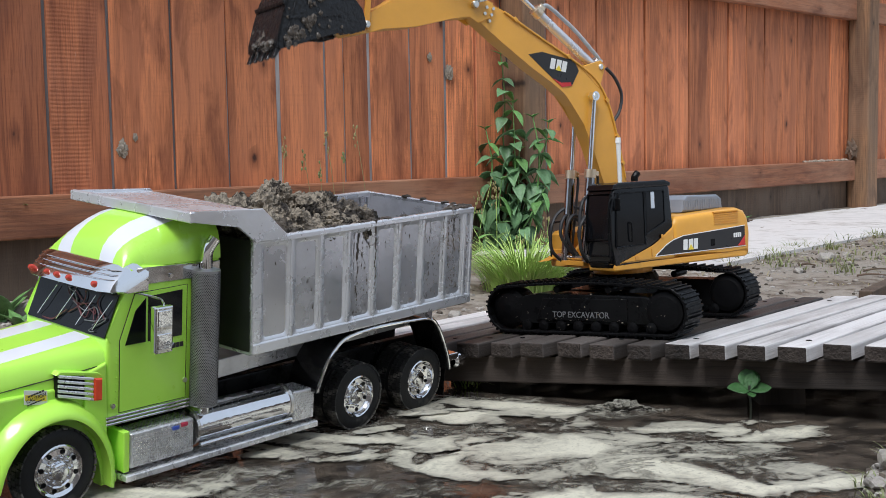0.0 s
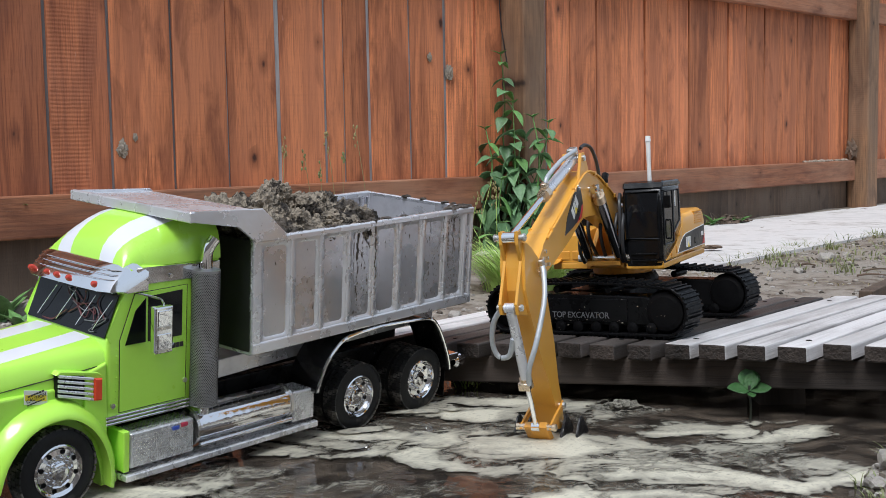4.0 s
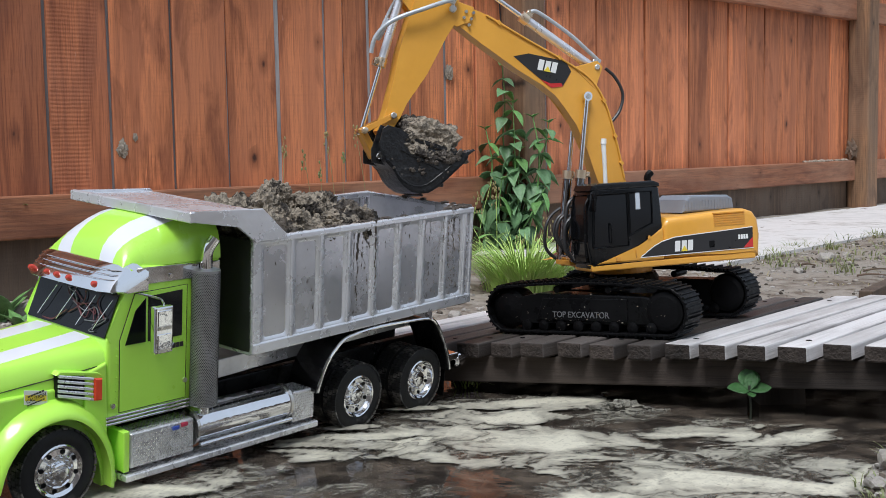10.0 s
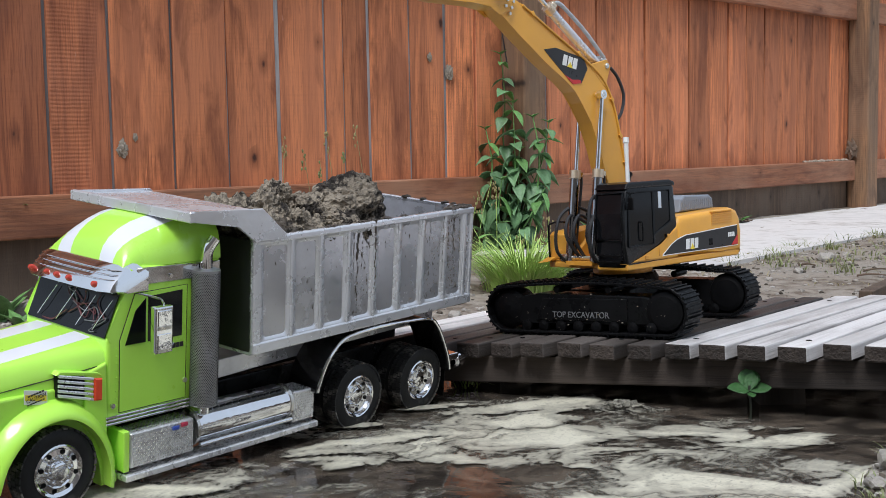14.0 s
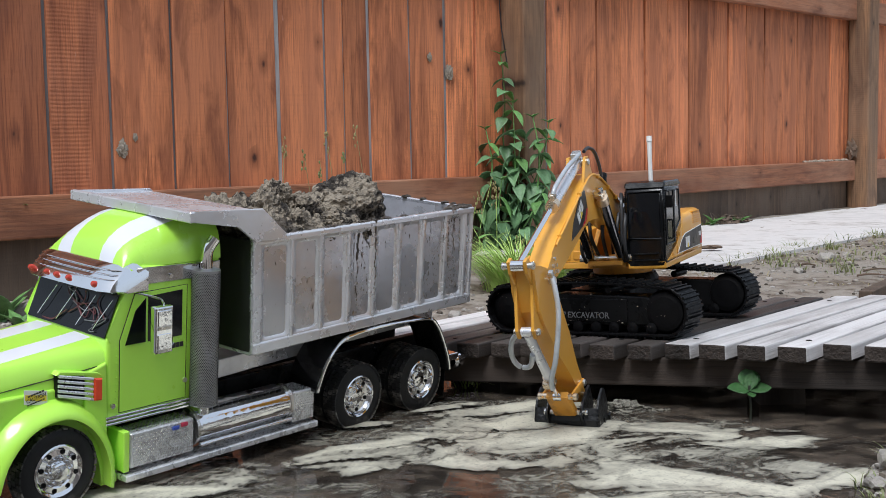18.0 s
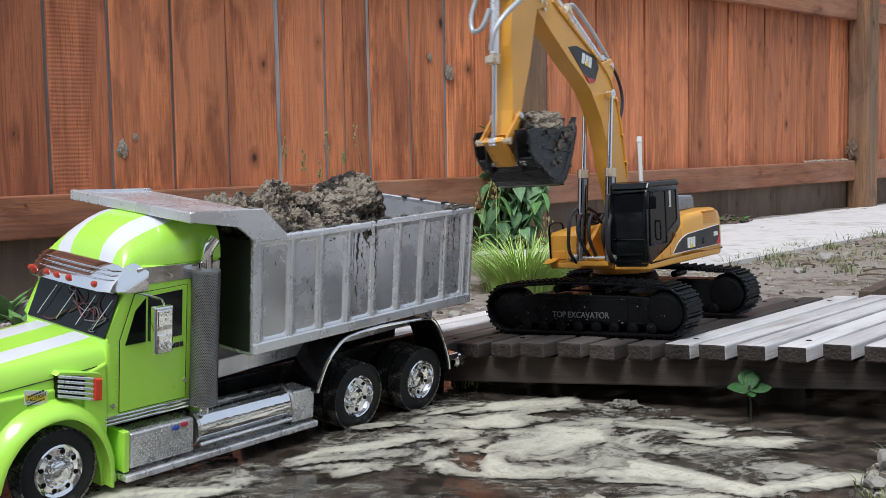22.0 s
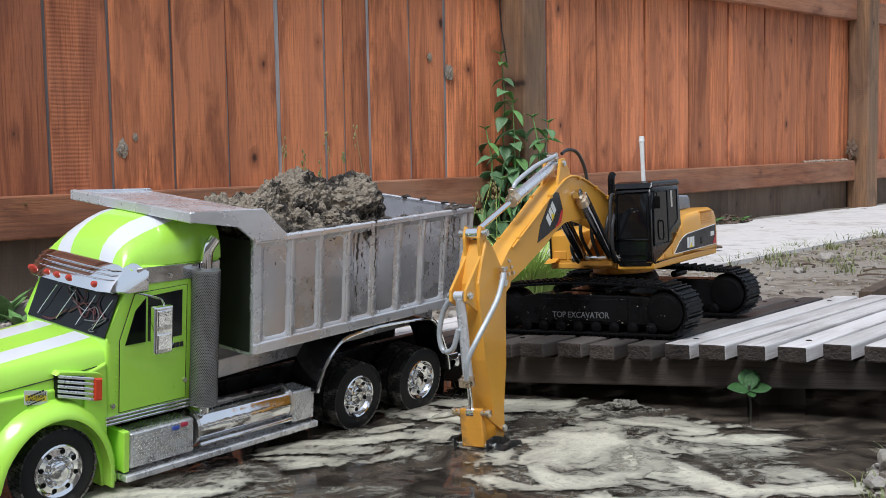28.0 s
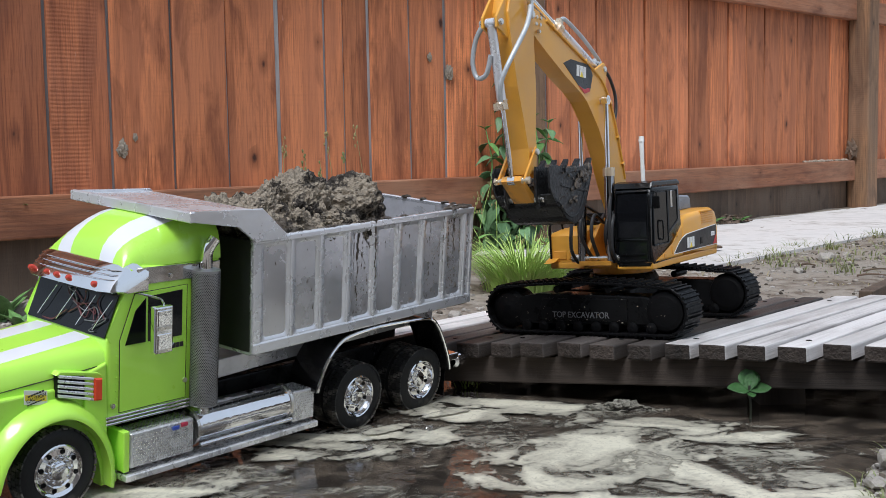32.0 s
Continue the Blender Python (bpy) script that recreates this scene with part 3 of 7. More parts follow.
def build_platform():
    th = thing("wooden_platform", "weathered grey plank platform over a muddy puddle", "platform", MACHINE)
    a = radians(48.5)
    along, edge = Vector((math.cos(a), math.sin(a), 0)), Vector((0.875, -0.4, 0)).normalized()
    start = Vector((-0.414, -0.028, 0))
    rg = random.Random(5)
    pitch = 0.0485
    for i in range(22):
        w = 0.0375 + rg.uniform(-0.002, 0.002)
        ln = 0.54 + rg.uniform(-0.012, 0.012)
        bm = NB()
        box(bm, -w / 2, w / 2, -0.01, 0.01, 0, ln, 0.0022, 2)
        bm.normal_update()
        # end faces and undersides take a darker brown than the tops
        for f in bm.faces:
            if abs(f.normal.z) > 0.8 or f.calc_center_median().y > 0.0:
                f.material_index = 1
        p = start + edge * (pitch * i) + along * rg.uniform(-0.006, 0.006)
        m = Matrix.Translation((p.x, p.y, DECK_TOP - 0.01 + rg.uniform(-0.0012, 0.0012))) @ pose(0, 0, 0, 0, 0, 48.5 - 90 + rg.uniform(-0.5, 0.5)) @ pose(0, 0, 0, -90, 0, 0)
        # planks by the tracks: mud plus painted contact shade
        part("plank", bm, [DECK_MUD_SHADE if 1 < i < 10 else DECK_WOOD, PLANK_END_UNDER], th, m=m)
        for f in (0.05, 0.47):
            bm = NB()
            c = p + along * f
            lathe(bm, [(0.0038, 0.0), (0.0034, 0.0008), (0.0, 0.0009)], 8, "z", (c.x, c.y, DECK_TOP - 0.0004))
            part("nail", bm, BLACK, th)
    # stringers and footings carry the under-deck shade in their colour
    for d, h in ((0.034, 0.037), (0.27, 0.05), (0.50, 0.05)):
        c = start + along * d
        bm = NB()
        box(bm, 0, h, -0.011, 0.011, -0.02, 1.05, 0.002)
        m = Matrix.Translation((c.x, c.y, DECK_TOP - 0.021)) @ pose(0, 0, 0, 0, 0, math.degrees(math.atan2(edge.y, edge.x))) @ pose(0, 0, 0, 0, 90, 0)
        part("stringer", bm, STRINGER_SHADE, th, m=m)
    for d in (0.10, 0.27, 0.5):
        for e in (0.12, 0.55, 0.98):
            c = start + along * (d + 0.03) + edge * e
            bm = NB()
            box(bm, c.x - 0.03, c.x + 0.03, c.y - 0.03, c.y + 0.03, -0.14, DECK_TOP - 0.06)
            part("footing", bm, STRINGER_SHADE, th)
    return th


build_platform()

# a plank on edge and a shallow wet box beyond the platform
bm = NB()
box(bm, -0.30, 0.30, -0.012, 0.012, 0, 0.05, 0.002)
tagged(part("edging_plank", bm, FOOT_WOOD, m=pose(0.90, 2.28, 0.030, 0, 0, 57)), "dark damp edging plank set on edge in soil", "plank")
bm = NB()
prism(bm, [(0, -0.25), (0.5, -0.25), (0.5, 0.25), (0, 0.25)], 0, 0.05, 0.004, plane="xy")
tagged(part("rusty_tray", bm, CEDAR_RAIL, m=pose(0.93, 2.06, 0.008, 0, 0, 20)), "reddish brown wooden tray lying on sandy soil", "tray")

# ---- an added, unseen wall behind the camera closes the yard for reflections ----
bm = NB()
box(bm, -5.0, 5.0, -3.75, -3.6, -0.1, 3.0)
tagged(part("wall_unseen", bm, UNSEEN_WALL), "plain grey-brown unseen wall, added to shape light and reflections", "wall", kind="structure")

# ---- concrete path along the fence ----
def build_path():
    bm = NB()
    outer, inner = [], []
    for s in (-0.42, -0.2, 0.05, 0.3, 0.8, 1.4, 2.1, 3.0, 4.2):
        f = FENCE_B + FENCE_DB * s
        nrm = Vector((FENCE_DB.y, -FENCE_DB.x, 0))
        w = 0.75 - 0.05 * s if s < 2 else 0.63
        a, b = f + nrm * 0.07, f + nrm * w
        outer.append((a.x, a.y))
        inner.append((b.x, b.y))
    prism(bm, outer + inner[::-1], 0.0, 0.059, 0.004, plane="xy")
    return tagged(part("path", bm, CONCRETE), "pale dusty concrete path beside the fence", "path", kind="structure")


build_path()


# ---- the fence ----
def fence(start, d, seams, posts, rails, name, stain, top=1.86, foot=0.03):
    root = thing(name, "reddish cedar plank fence with rails and posts", "fence", kind="structure")
    a = math.degrees(math.atan2(d.y, d.x))
    rg = random.Random(len(seams))
    for s0, s1 in zip(seams, seams[1:]):
        wide = rg.uniform(0.0062, 0.0092) if stain is CEDAR else rg.uniform(0.0045, 0.0070)
        w = s1 - s0 - wide
        bm = NB()
        box(bm, -w / 2, w / 2, 0.0, 0.013, 0.205, top, 0.0015, 1)
        c = start + d * ((s0 + s1) / 2)
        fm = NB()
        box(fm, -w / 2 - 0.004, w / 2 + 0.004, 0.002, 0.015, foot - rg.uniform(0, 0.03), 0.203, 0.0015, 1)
        # strips added in the gaps, coloured in place of light from behind
        if rg.random() < 0.88:
            back = NB()
            deep = 0.0 if stain is CEDAR else 0.0075
            box(back, -wide / 2 - 0.0015, wide / 2 + 0.0015, 0.0065 + deep, 0.0125 + deep, 0.21, top - 0.01)
            e = start + d * s1
            part("cover_strip", back, SEAM_GREY if stain is CEDAR or rg.random() < 0.35 else FOOT_WOOD, root, m=pose(e.x, e.y, 0, 0, 0, a))
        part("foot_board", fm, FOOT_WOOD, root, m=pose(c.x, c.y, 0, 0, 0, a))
        part("board", bm, CEDAR_FADED if s0 > 0.16 else stain, root, m=pose(c.x, c.y, 0, 0, rg.uniform(-0.25, 0.25), a) @ Matrix.Translation((0, rg.uniform(0, 0.004), 0)))
    nrm = Vector((d.y, -d.x, 0))
    for s0, s1, z0, z1 in rails:
        bm = NB()
        ln = s1 - s0
        box(bm, -(z1 - z0) / 2, (z1 - z0) / 2, -0.019, 0.019, -ln / 2, ln / 2, 0.004, 2)
        c = start + d * ((s0 + s1) / 2) + nrm * 0.0205
        m = pose(c.x, c.y, (z0 + z1) / 2, 0, 0, a) @ pose(0, 0, 0, 0, 90, 0)
        part("rail", bm, CEDAR_RAIL, root, m=m)
    for s, w, dep in posts:
        bm = NB()
        box(bm, -w / 2, w / 2, -dep, 0, -0.1, 1.9, 0.006, 2)
        c = start + d * s + nrm * 0.003
        part("post", bm, POST_WOOD, root, m=pose(c.x, c.y, 0, 0, 0, a))
    return root


SEAMS_A = [-1.31, -1.17, -1.02, -0.88, -0.73, -0.59, -0.44, -0.30, -0.245, -0.115, 0.026, 0.167, 0.318, 0.462, 0.607, 0.745, 0.806, 0.888, 1.026, 1.153, 1.265, 1.39, 1.555]
SEAMS_B = [-0.004, 0.111, 0.247, 0.378, 0.516, 0.651, 0.786, 0.912, 1.048, 1.175, 1.310, 1.452, 1.577, 1.703, 1.859, 2.022, 2.15, 2.28, 2.42, 2.56, 2.70, 2.85, 3.0, 3.14, 3.3]
fence(FENCE_A, FENCE_DA, SEAMS_A, [(-1.0, 0.09, 0.09), (1.406, 0.088, 0.092)], [(-1.35, 1.36, 0.171, 0.260), (-1.35, 1.36, 0.838, 0.926), (-1.35, 1.36, 1.62, 1.708)], "fence_left", CEDAR)
fence(FENCE_B, FENCE_DB, SEAMS_B, [(2.07, 0.10, 0.09)], [(-0.10, 2.02, 0.171, 0.255), (-0.10, 2.02, 0.838, 0.926), (-0.10, 2.02, 1.62, 1.708), (2.125, 3.3, 0.171, 0.255), (2.125, 3.3, 0.838, 0.926)], "fence_right", CEDAR_FADED)


# ---- the excavator ----
MOVERS = {}
I4 = Matrix.Identity(4)


def mover(key, ob, extra=I4):
    MOVERS.setdefault(key, []).append((ob, extra))
    return ob


def logo(parent, m, w):
    """Maker's mark as plain shapes: slanted white blocks and a small yellow peak."""
    bm = NB()
    for x in (-0.34, 0.0, 0.32):
        prism(bm, [((x + dx) * w, z * w) for dx, z in ((-0.15, -0.24), (0.11, -0.24), (0.15, 0.24), (-0.11, 0.24))], 0, 0.0004, plane="xy")
    part("mark", bm, DECAL_WHITE, parent, "white maker's mark", m=m)
    bm = NB()
    prism(bm, [(-0.17 * w, -0.25 * w), (0.17 * w, -0.25 * w), (0.0, 0.0)], 0.0003, 0.0008, plane="xy")
    part("mark_peak", bm, DECAL_YELLOW, parent, "small yellow triangle", m=m)


def bars(parent, m, w, h, n, material, gap=0.25):
    """Writing that stays plain: a row of bars."""
    bm = NB()
    for i in range(n):
        a = -w / 2 + w * i / n
        prism(bm, [(a, -h / 2), (a + w / n * (1 - gap), -h / 2), (a + w / n * (1 - gap), h / 2), (a, h / 2)], 0, 0.0004, plane="xy")
    return part("lettering", bm, material, parent, m=m)


SIDE_L = Matrix(((-1, 0, 0, 0), (0, 0, 1, 0), (0, 1, 0, 0), (0, 0, 0, 1)))  # a drawing on a left side, read from outside


def side_at(x, y, z, turn=0):
    return Matrix.Translation((x, y, z)) @ SIDE_L @ pose(0, 0, 0, 0, 0, turn)


def pin(bm, x, z, w, r, head=0.003):
    lathe(bm, [(r * 0.75, -w - head), (r, -w - head * 0.6), (r, -w), (r * 0.8, -w), (r * 0.8, w), (r, w), (r, w + head * 0.6), (r * 0.75, w + head)], 14, "y", (x, 0, z))


def build_excavator():
    ex = thing("excavator", "yellow toy crawler excavator with black cab and tracks, loading a truck", "excavator", MACHINE)
    TR = pose(0, 0, DECK_TOP, 0, 0, -35.5)
    # tracks
    R, XA, XB, ZC = 0.032, -0.118, 0.124, 0.036
    span = XB - XA
    loop = 2 * span + 2 * math.pi * R
    shoe_bm = NB()
    box(shoe_bm, -0.0072, 0.0072, -0.025, 0.025, -0.0022, 0.0012, 0.0006, 1)
    box(shoe_bm, -0.0015, 0.0015, -0.0245, 0.0245, 0.001, 0.0042)
    box(shoe_bm, -0.0068, -0.0052, -0.0245, 0.0245, 0.001, 0.0032)
    me = bpy.data.meshes.new("shoe")
    bmesh.ops.recalc_face_normals(shoe_bm, faces=shoe_bm.faces)
    shoe_bm.to_mesh(me)
    shoe_bm.free()
    me.materials.append(BLACK_DUST)
    for side in (-0.111, 0.102):
        bm = NB()
        prism(bm, [(XA - 0.006, 0.020), (XA + 0.02, 0.016), (XB - 0.02, 0.016), (XB + 0.008, 0.022), (XB + 0.006, 0.048), (XB - 0.03, 0.056), (XA + 0.05, 0.058), (XA, 0.050)], side - 0.018, side + 0.018, 0.003)
        track = part("track", bm, BLACK, ex, "black crawler track with ribbed shoes", m=TR)
        n = 50
        for i in range(n):
            d = loop * i / n
            if d < span:
                x, z, a = XA + d, ZC + R + 0.006 * math.sin(math.pi * d / span), 0
            elif d < span + math.pi * R:
                u = (d - span) / R
                x, z, a = XB + R * math.sin(u), ZC + R * math.cos(u), math.degrees(u)
            elif d < 2 * span + math.pi * R:
                x, z, a = XB - (d - span - math.pi * R), ZC - R, 180
            else:
                u = (d - 2 * span - math.pi * R) / R + math.pi
                x, z, a = XA + R * math.sin(u), ZC + R * math.cos(u), math.degrees(u)
            ob = new("shoe", me)
            ob.parent, ob.matrix_basis = track, pose(x, side, z, 0, a, 0)
        bm = NB()
        lathe(bm, [(0.006, -0.022), (0.020, -0.021), (0.026, -0.019), (0.029, -0.015), (0.029, 0.015), (0.026, 0.019), (0.020, 0.021), (0.006, 0.022)], 22, "y", (XB, side, ZC))
        part("sprocket", bm, BLACK_DUST, track)
        bm = NB()
        lathe(bm, [(0.006, -0.022), (0.010, -0.021), (0.022, -0.018), (0.028, -0.015), (0.028, 0.015), (0.022, 0.018), (0.010, 0.021), (0.006, 0.022)], 22, "y", (XA, side, ZC))
        part("idler_wheel", bm, BLACK_DUST, track)
        for j in range(8):
            bm = NB()
            x = XA + 0.03 + j * 0.0275
            lathe(bm, [(0.003, -0.0225), (0.008, -0.021), (0.0085, 0.021), (0.003, 0.0225)], 12, "y", (x, side, 0.013))
            part("roller", bm, BLACK_DUST, track)
        for j in range(2):
            bm = NB()
            lathe(bm, [(0.002, -0.02), (0.005, -0.019), (0.005, 0.019), (0.002, 0.02)], 10, "y", (XA + 0.08 + j * 0.08, side, 0.064))
            part("carrier_roller", bm, BLACK_DUST, track)
        s = -1 if side < 0 else 1
        bm = NB()
        prism(bm, [(-0.072, 0.021), (0.07, 0.021), (0.07, 0.052), (-0.060, 0.052)], side + s * 0.018, side + s * 0.0205, 0.001)
        part("frame_cover", bm, BLACK, track)
        rg = random.Random(33)
        bm = NB()
        for _ in range(70):
            lump(bm, (rg.uniform(XA - 0.02, XB + 0.01), side + s * rg.uniform(0.0206, 0.0225), rg.uniform(0.004, 0.066)), 0.0003 + 0.0009 * rg.random() ** 3, rg.random() * 30, 1, 0.4, 2, (1.2, 0.5, 1))
        part("dirt_speck", bm, LITTER, track, "pale dried specks of mud")["kind"] = "stuff"
        if side < 0:
            words("TOP EXCAVATOR", 0.0118, LETTER_GREY, track, "lettering", Matrix.Translation((-0.001, side - 0.0209, 0.029)) @ pose(0, 0, 0, 90, 0, 0) @ Matrix.Diagonal((0.92, 1, 1, 1)))
    bm = NB()
    prism(bm, [(-0.055, 0.024), (0.055, 0.024), (0.05, 0.058), (-0.05, 0.058)], -0.08, 0.08, 0.004)
    lathe(bm, [(0.05, 0.055), (0.052, 0.066), (0.047, 0.076)], 28, "z")
    part("undercarriage_frame", bm, BLACK, ex, m=TR)

    # the turning house
    house = mover("house", part("house", lathe(NB(), [(0.042, 0.086), (0.044, 0.105)], 28, "z"), YELLOW_DIRTY, ex, "turning upper body, yellow with a black cab"))
    bm = NB()
    prism(bm, [(0.090, -0.0835 + 0.115), (0.090, 0.084), (-0.170, 0.084), (-0.170, -0.083), (0.066, -0.083), (0.066, 0.0315)], 0.101, 0.1105, 0.002, plane="xy")
    part("floor_plate", bm, YELLOW, house)
    # engine hood and counterweight
    bm = NB()
    prism(bm, [(-0.022, 0.1105), (-0.022, 0.157), (-0.030, 0.168), (-0.155, 0.1735), (-0.169, 0.169), (-0.177, 0.158), (-0.180, 0.135), (-0.177, 0.103), (-0.12, 0.1105)], -0.085, 0.085, 0.008, 3)
    hood = part("engine_hood", bm, YELLOW, house, smooth=True)
    for s in (1, -1):
        for j in range(6):
            bm = NB()
            box(bm, -0.1535, -0.103, s * 0.0835 - 0.0022, s * 0.0835 + 0.0022, 0.1515 + j * 0.0034, 0.1531 + j * 0.0034)
            part("louvre", bm, YELLOW_DIRTY, hood)
    # side panel, sloping up behind the cab
    for s in (1, -1):
        bm = NB()
        prism(bm, [(0.092, 0.1105), (0.078, 0.1125), (0.017, 0.1295), (-0.0225, 0.157), (-0.0225, 0.1105)], s * 0.070, s * 0.0855, 0.003)
        part("side_panel", bm, YELLOW, house)
    # black decal with the maker's mark on both sides
    for s in (1, -1):
        bm = NB()
        pts = [(0.014, 0.1165), (0.006, 0.1215), (-0.006, 0.1295), (-0.02, 0.1355), (-0.04, 0.140), (-0.166, 0.146), (-0.1655, 0.1175), (-0.08, 0.1168)]
        prism(bm, pts, s * 0.0851, s * 0.0858)
        decal = part("decal", bm, DECAL_BLACK, house, "black swoosh decal with a pale border")
        bm = NB()
        prism(bm, [(0.0165, 0.1152), (-0.167, 0.1160), (-0.167, 0.1168), (0.0145, 0.1163)], s * 0.0851, s * 0.0859)
        for a, b in zip(pts[:6], pts[1:6]):
            prism(bm, [a, b, (b[0], b[1] + 0.0011), (a[0] + 0.0008, a[1] + 0.0011)], s * 0.0851, s * 0.0859)
        part("decal_border", bm, DECAL_WHITE, decal)
        bm = NB()
        prism(bm, [(-0.1655, 0.1178), (-0.1655, 0.132), (-0.150, 0.1176)], s * 0.0852, s * 0.0862)
        part("decal_corner", bm, DECAL_RED, decal)
        mm = side_at(-0.0535, 0.0860, 0.1275) if s > 0 else Matrix.Translation((-0.0535, -0.0860, 0.1275)) @ pose(0, 0, 0, 90, 0, 0)
        logo(decal, mm, 0.031)
        mm = side_at(-0.150, 0.0860, 0.1335) if s > 0 else Matrix.Translation((-0.150, -0.0860, 0.1335)) @ pose(0, 0, 0, 90, 0, 0)
        bars(decal, mm, 0.017, 0.0065, 4, DECAL_WHITE)
        bm = NB()
        box(bm, -0.103, -0.094, s * 0.0856 - 0.0006, s * 0.0856 + 0.0006, 0.1215, 0.1315, 0.0005, 1)
        part("latch", bm, BLACK, decal)
    # hatch, handle and rim details on the near side
    for x, z, w, h in ((0.001, 0.1425, 0.004, 0.006), (0.050, 0.1165, 0.008, 0.006), (0.022, 0.122, 0.0022, 0.011)):
        bm = NB()
        box(bm, x - w / 2, x + w / 2, 0.0855, 0.0868, z - h / 2, z + h / 2, 0.0006, 1)
        part("hatch", bm, YELLOW_DIRTY, house)
    bm = NB()
    prism(bm, [(-0.074, 0.1715), (-0.080, 0.190), (-0.088, 0.196), (-0.150, 0.1935), (-0.158, 0.188), (-0.160, 0.172)], -0.035, 0.05, 0.003, 2)
    part("air_box", bm, GREY_PLASTIC, house, "grey ribbed plastic box on the engine deck")
    for i in range(16):
        bm = NB()
        x = -0.080 - i * 0.0048
        box(bm, x - 0.001, x + 0.001, 0.0498, 0.0508, 0.174, 0.188)
        part("rib", bm, GREY_PLASTIC, house)
    bm = NB()
    tube(bm, smooth_line([(-0.070, -0.042, 0.17), (-0.070, -0.042, 0.215), (-0.071, -0.042, 0.226), (-0.077, -0.042, 0.232)]), 0.0055, 10)
    part("exhaust", bm, BLACK, house)
    # right-hand tank and tool box, in front of the hood
    bm = NB()
    prism(bm, [(0.064, 0.1112), (0.064, 0.148), (0.058, 0.153), (0.02, 0.156), (-0.0185, 0.158), (-0.0185, 0.1112)], -0.0845, -0.034, 0.004, 2)
    part("tank", bm, YELLOW, house, "yellow hydraulic tank", smooth=True)
    for j in range(2):
        bm = NB()
        box(bm, 0.063, 0.0652, -0.079 + j * 0.024, -0.058 + j * 0.024, 0.114, 0.127, 0.001, 1)
        part("tank_step", bm, YELLOW_DIRTY, house)
    bm = NB()
    tube(bm, smooth_line([(0.066, -0.082, 0.112), (0.066, -0.082, 0.155), (0.06, -0.082, 0.165), (0.03, -0.082, 0.165), (0.022, -0.082, 0.15)]), 0.0015, 8)
    part("handrail", bm, BLACK, house)
    bm = NB()
    for y in (-0.024, 0.024):
        prism(bm, [(0.086, 0.104), (0.086, 0.118), (0.070, 0.124), (0.02, 0.165), (-0.018, 0.175), (-0.022, 0.108)], y - 0.0035, y + 0.0035, 0.0008, 1)
    box(bm, -0.02, 0.095, -0.024, 0.024, 0.108, 0.114)
    part("boom_mount", bm, YELLOW_DIRTY, house)
    bm = NB()
    box(bm, -0.024, -0.019, -0.084, 0.030, 0.111, 0.176, 0.001, 1)
    part("bulkhead", bm, BLACK, house, "black bulkhead before the engine")
    bm = NB()
    for y in (-0.031, 0.031):
        cyl(bm, (0.088, y - 0.006, 0.118), (0.088, y + 0.006, 0.118), 0.0055, seg=12)
    cyl(bm, (0.088, -0.034, 0.118), (0.088, 0.034, 0.118), 0.003, seg=10)
    part("mount_pin", bm, STEEL, house)
    # cab
    bm = NB()
    prism(bm, [(0.090, 0.1055), (0.0935, 0.14), (0.092, 0.181), (0.086, 0.212), (0.082, 0.2155), (-0.014, 0.2155), (-0.019, 0.211), (-0.0205, 0.16), (-0.0205, 0.1105)], 0.030, 0.0842, 0.004, 3)
    cab = part("cab", bm, CAB_BLACK, house, "glossy black cab with dark windows", smooth=True)
    bm = NB()
    prism(bm, [(0.088, 0.2125), (0.084, 0.2195), (0.076, 0.2215), (-0.01, 0.2215), (-0.0195, 0.218), (-0.020, 0.2125)], 0.029, 0.0855, 0.0025, 2)
    part("roof", bm, CAB_BLACK, cab)
    bm = NB()
    prism(bm, [(0.0946, 0.146), (0.0928, 0.180), (0.0880, 0.205), (0.0865, 0.205), (0.0910, 0.180), (0.0928, 0.146)], 0.036, 0.078)
    part("front_window", bm, DARK_GLASS, cab)
    bm = NB()
    prism(bm, [(0.0929, 0.115), (0.0943, 0.140), (0.0928, 0.140), (0.0915, 0.115)], 0.036, 0.078)
    part("lower_window", bm, DARK_GLASS, cab)
    for pts in ([(0.084, 0.136), (0.082, 0.184), (0.077, 0.205), (0.034, 0.205), (0.034, 0.136)], [(0.028, 0.150), (0.028, 0.205), (-0.004, 0.205), (-0.004, 0.165)]):
        for y in (0.0838, 0.0292):
            bm = NB()
            prism(bm, pts, y, y + 0.0012)
            part("side_window", bm, DARK_GLASS, cab)
    bm = NB()
    box(bm, 0.012, 0.020, 0.0846, 0.0856, 0.183, 0.206, 0.0008, 1)
    part("vent", bm, CHROME, cab, "small bright reflecting strip")
    for z in (0.112, 0.121):
        bm = NB()
        box(bm, 0.0935, 0.0955, 0.04, 0.076, z, z + 0.0025, 0.0006, 1)
        part("front_rail", bm, BLACK, cab)
    bm = NB()
    tube(bm, smooth_line([(0.060, 0.0842, 0.142), (0.060, 0.0885, 0.142), (0.060, 0.0885, 0.165), (0.060, 0.0842, 0.165)]), 0.0011, 8)
    tube(bm, smooth_line([(0.0955, 0.083, 0.115), (0.0985, 0.085, 0.13), (0.0975, 0.085, 0.186), (0.090, 0.083, 0.202)]), 0.0013, 8)
    part("grab_handle", bm, BLACK, cab)
    bm = NB()
    box(bm, 0.084, 0.087, 0.086, 0.0955, 0.184, 0.201, 0.001, 1)
    tube(bm, [(0.085, 0.084, 0.208), (0.0855, 0.091, 0.206), (0.0855, 0.091, 0.199)], 0.0009, 6)
    part("mirror", bm, BLACK, cab)
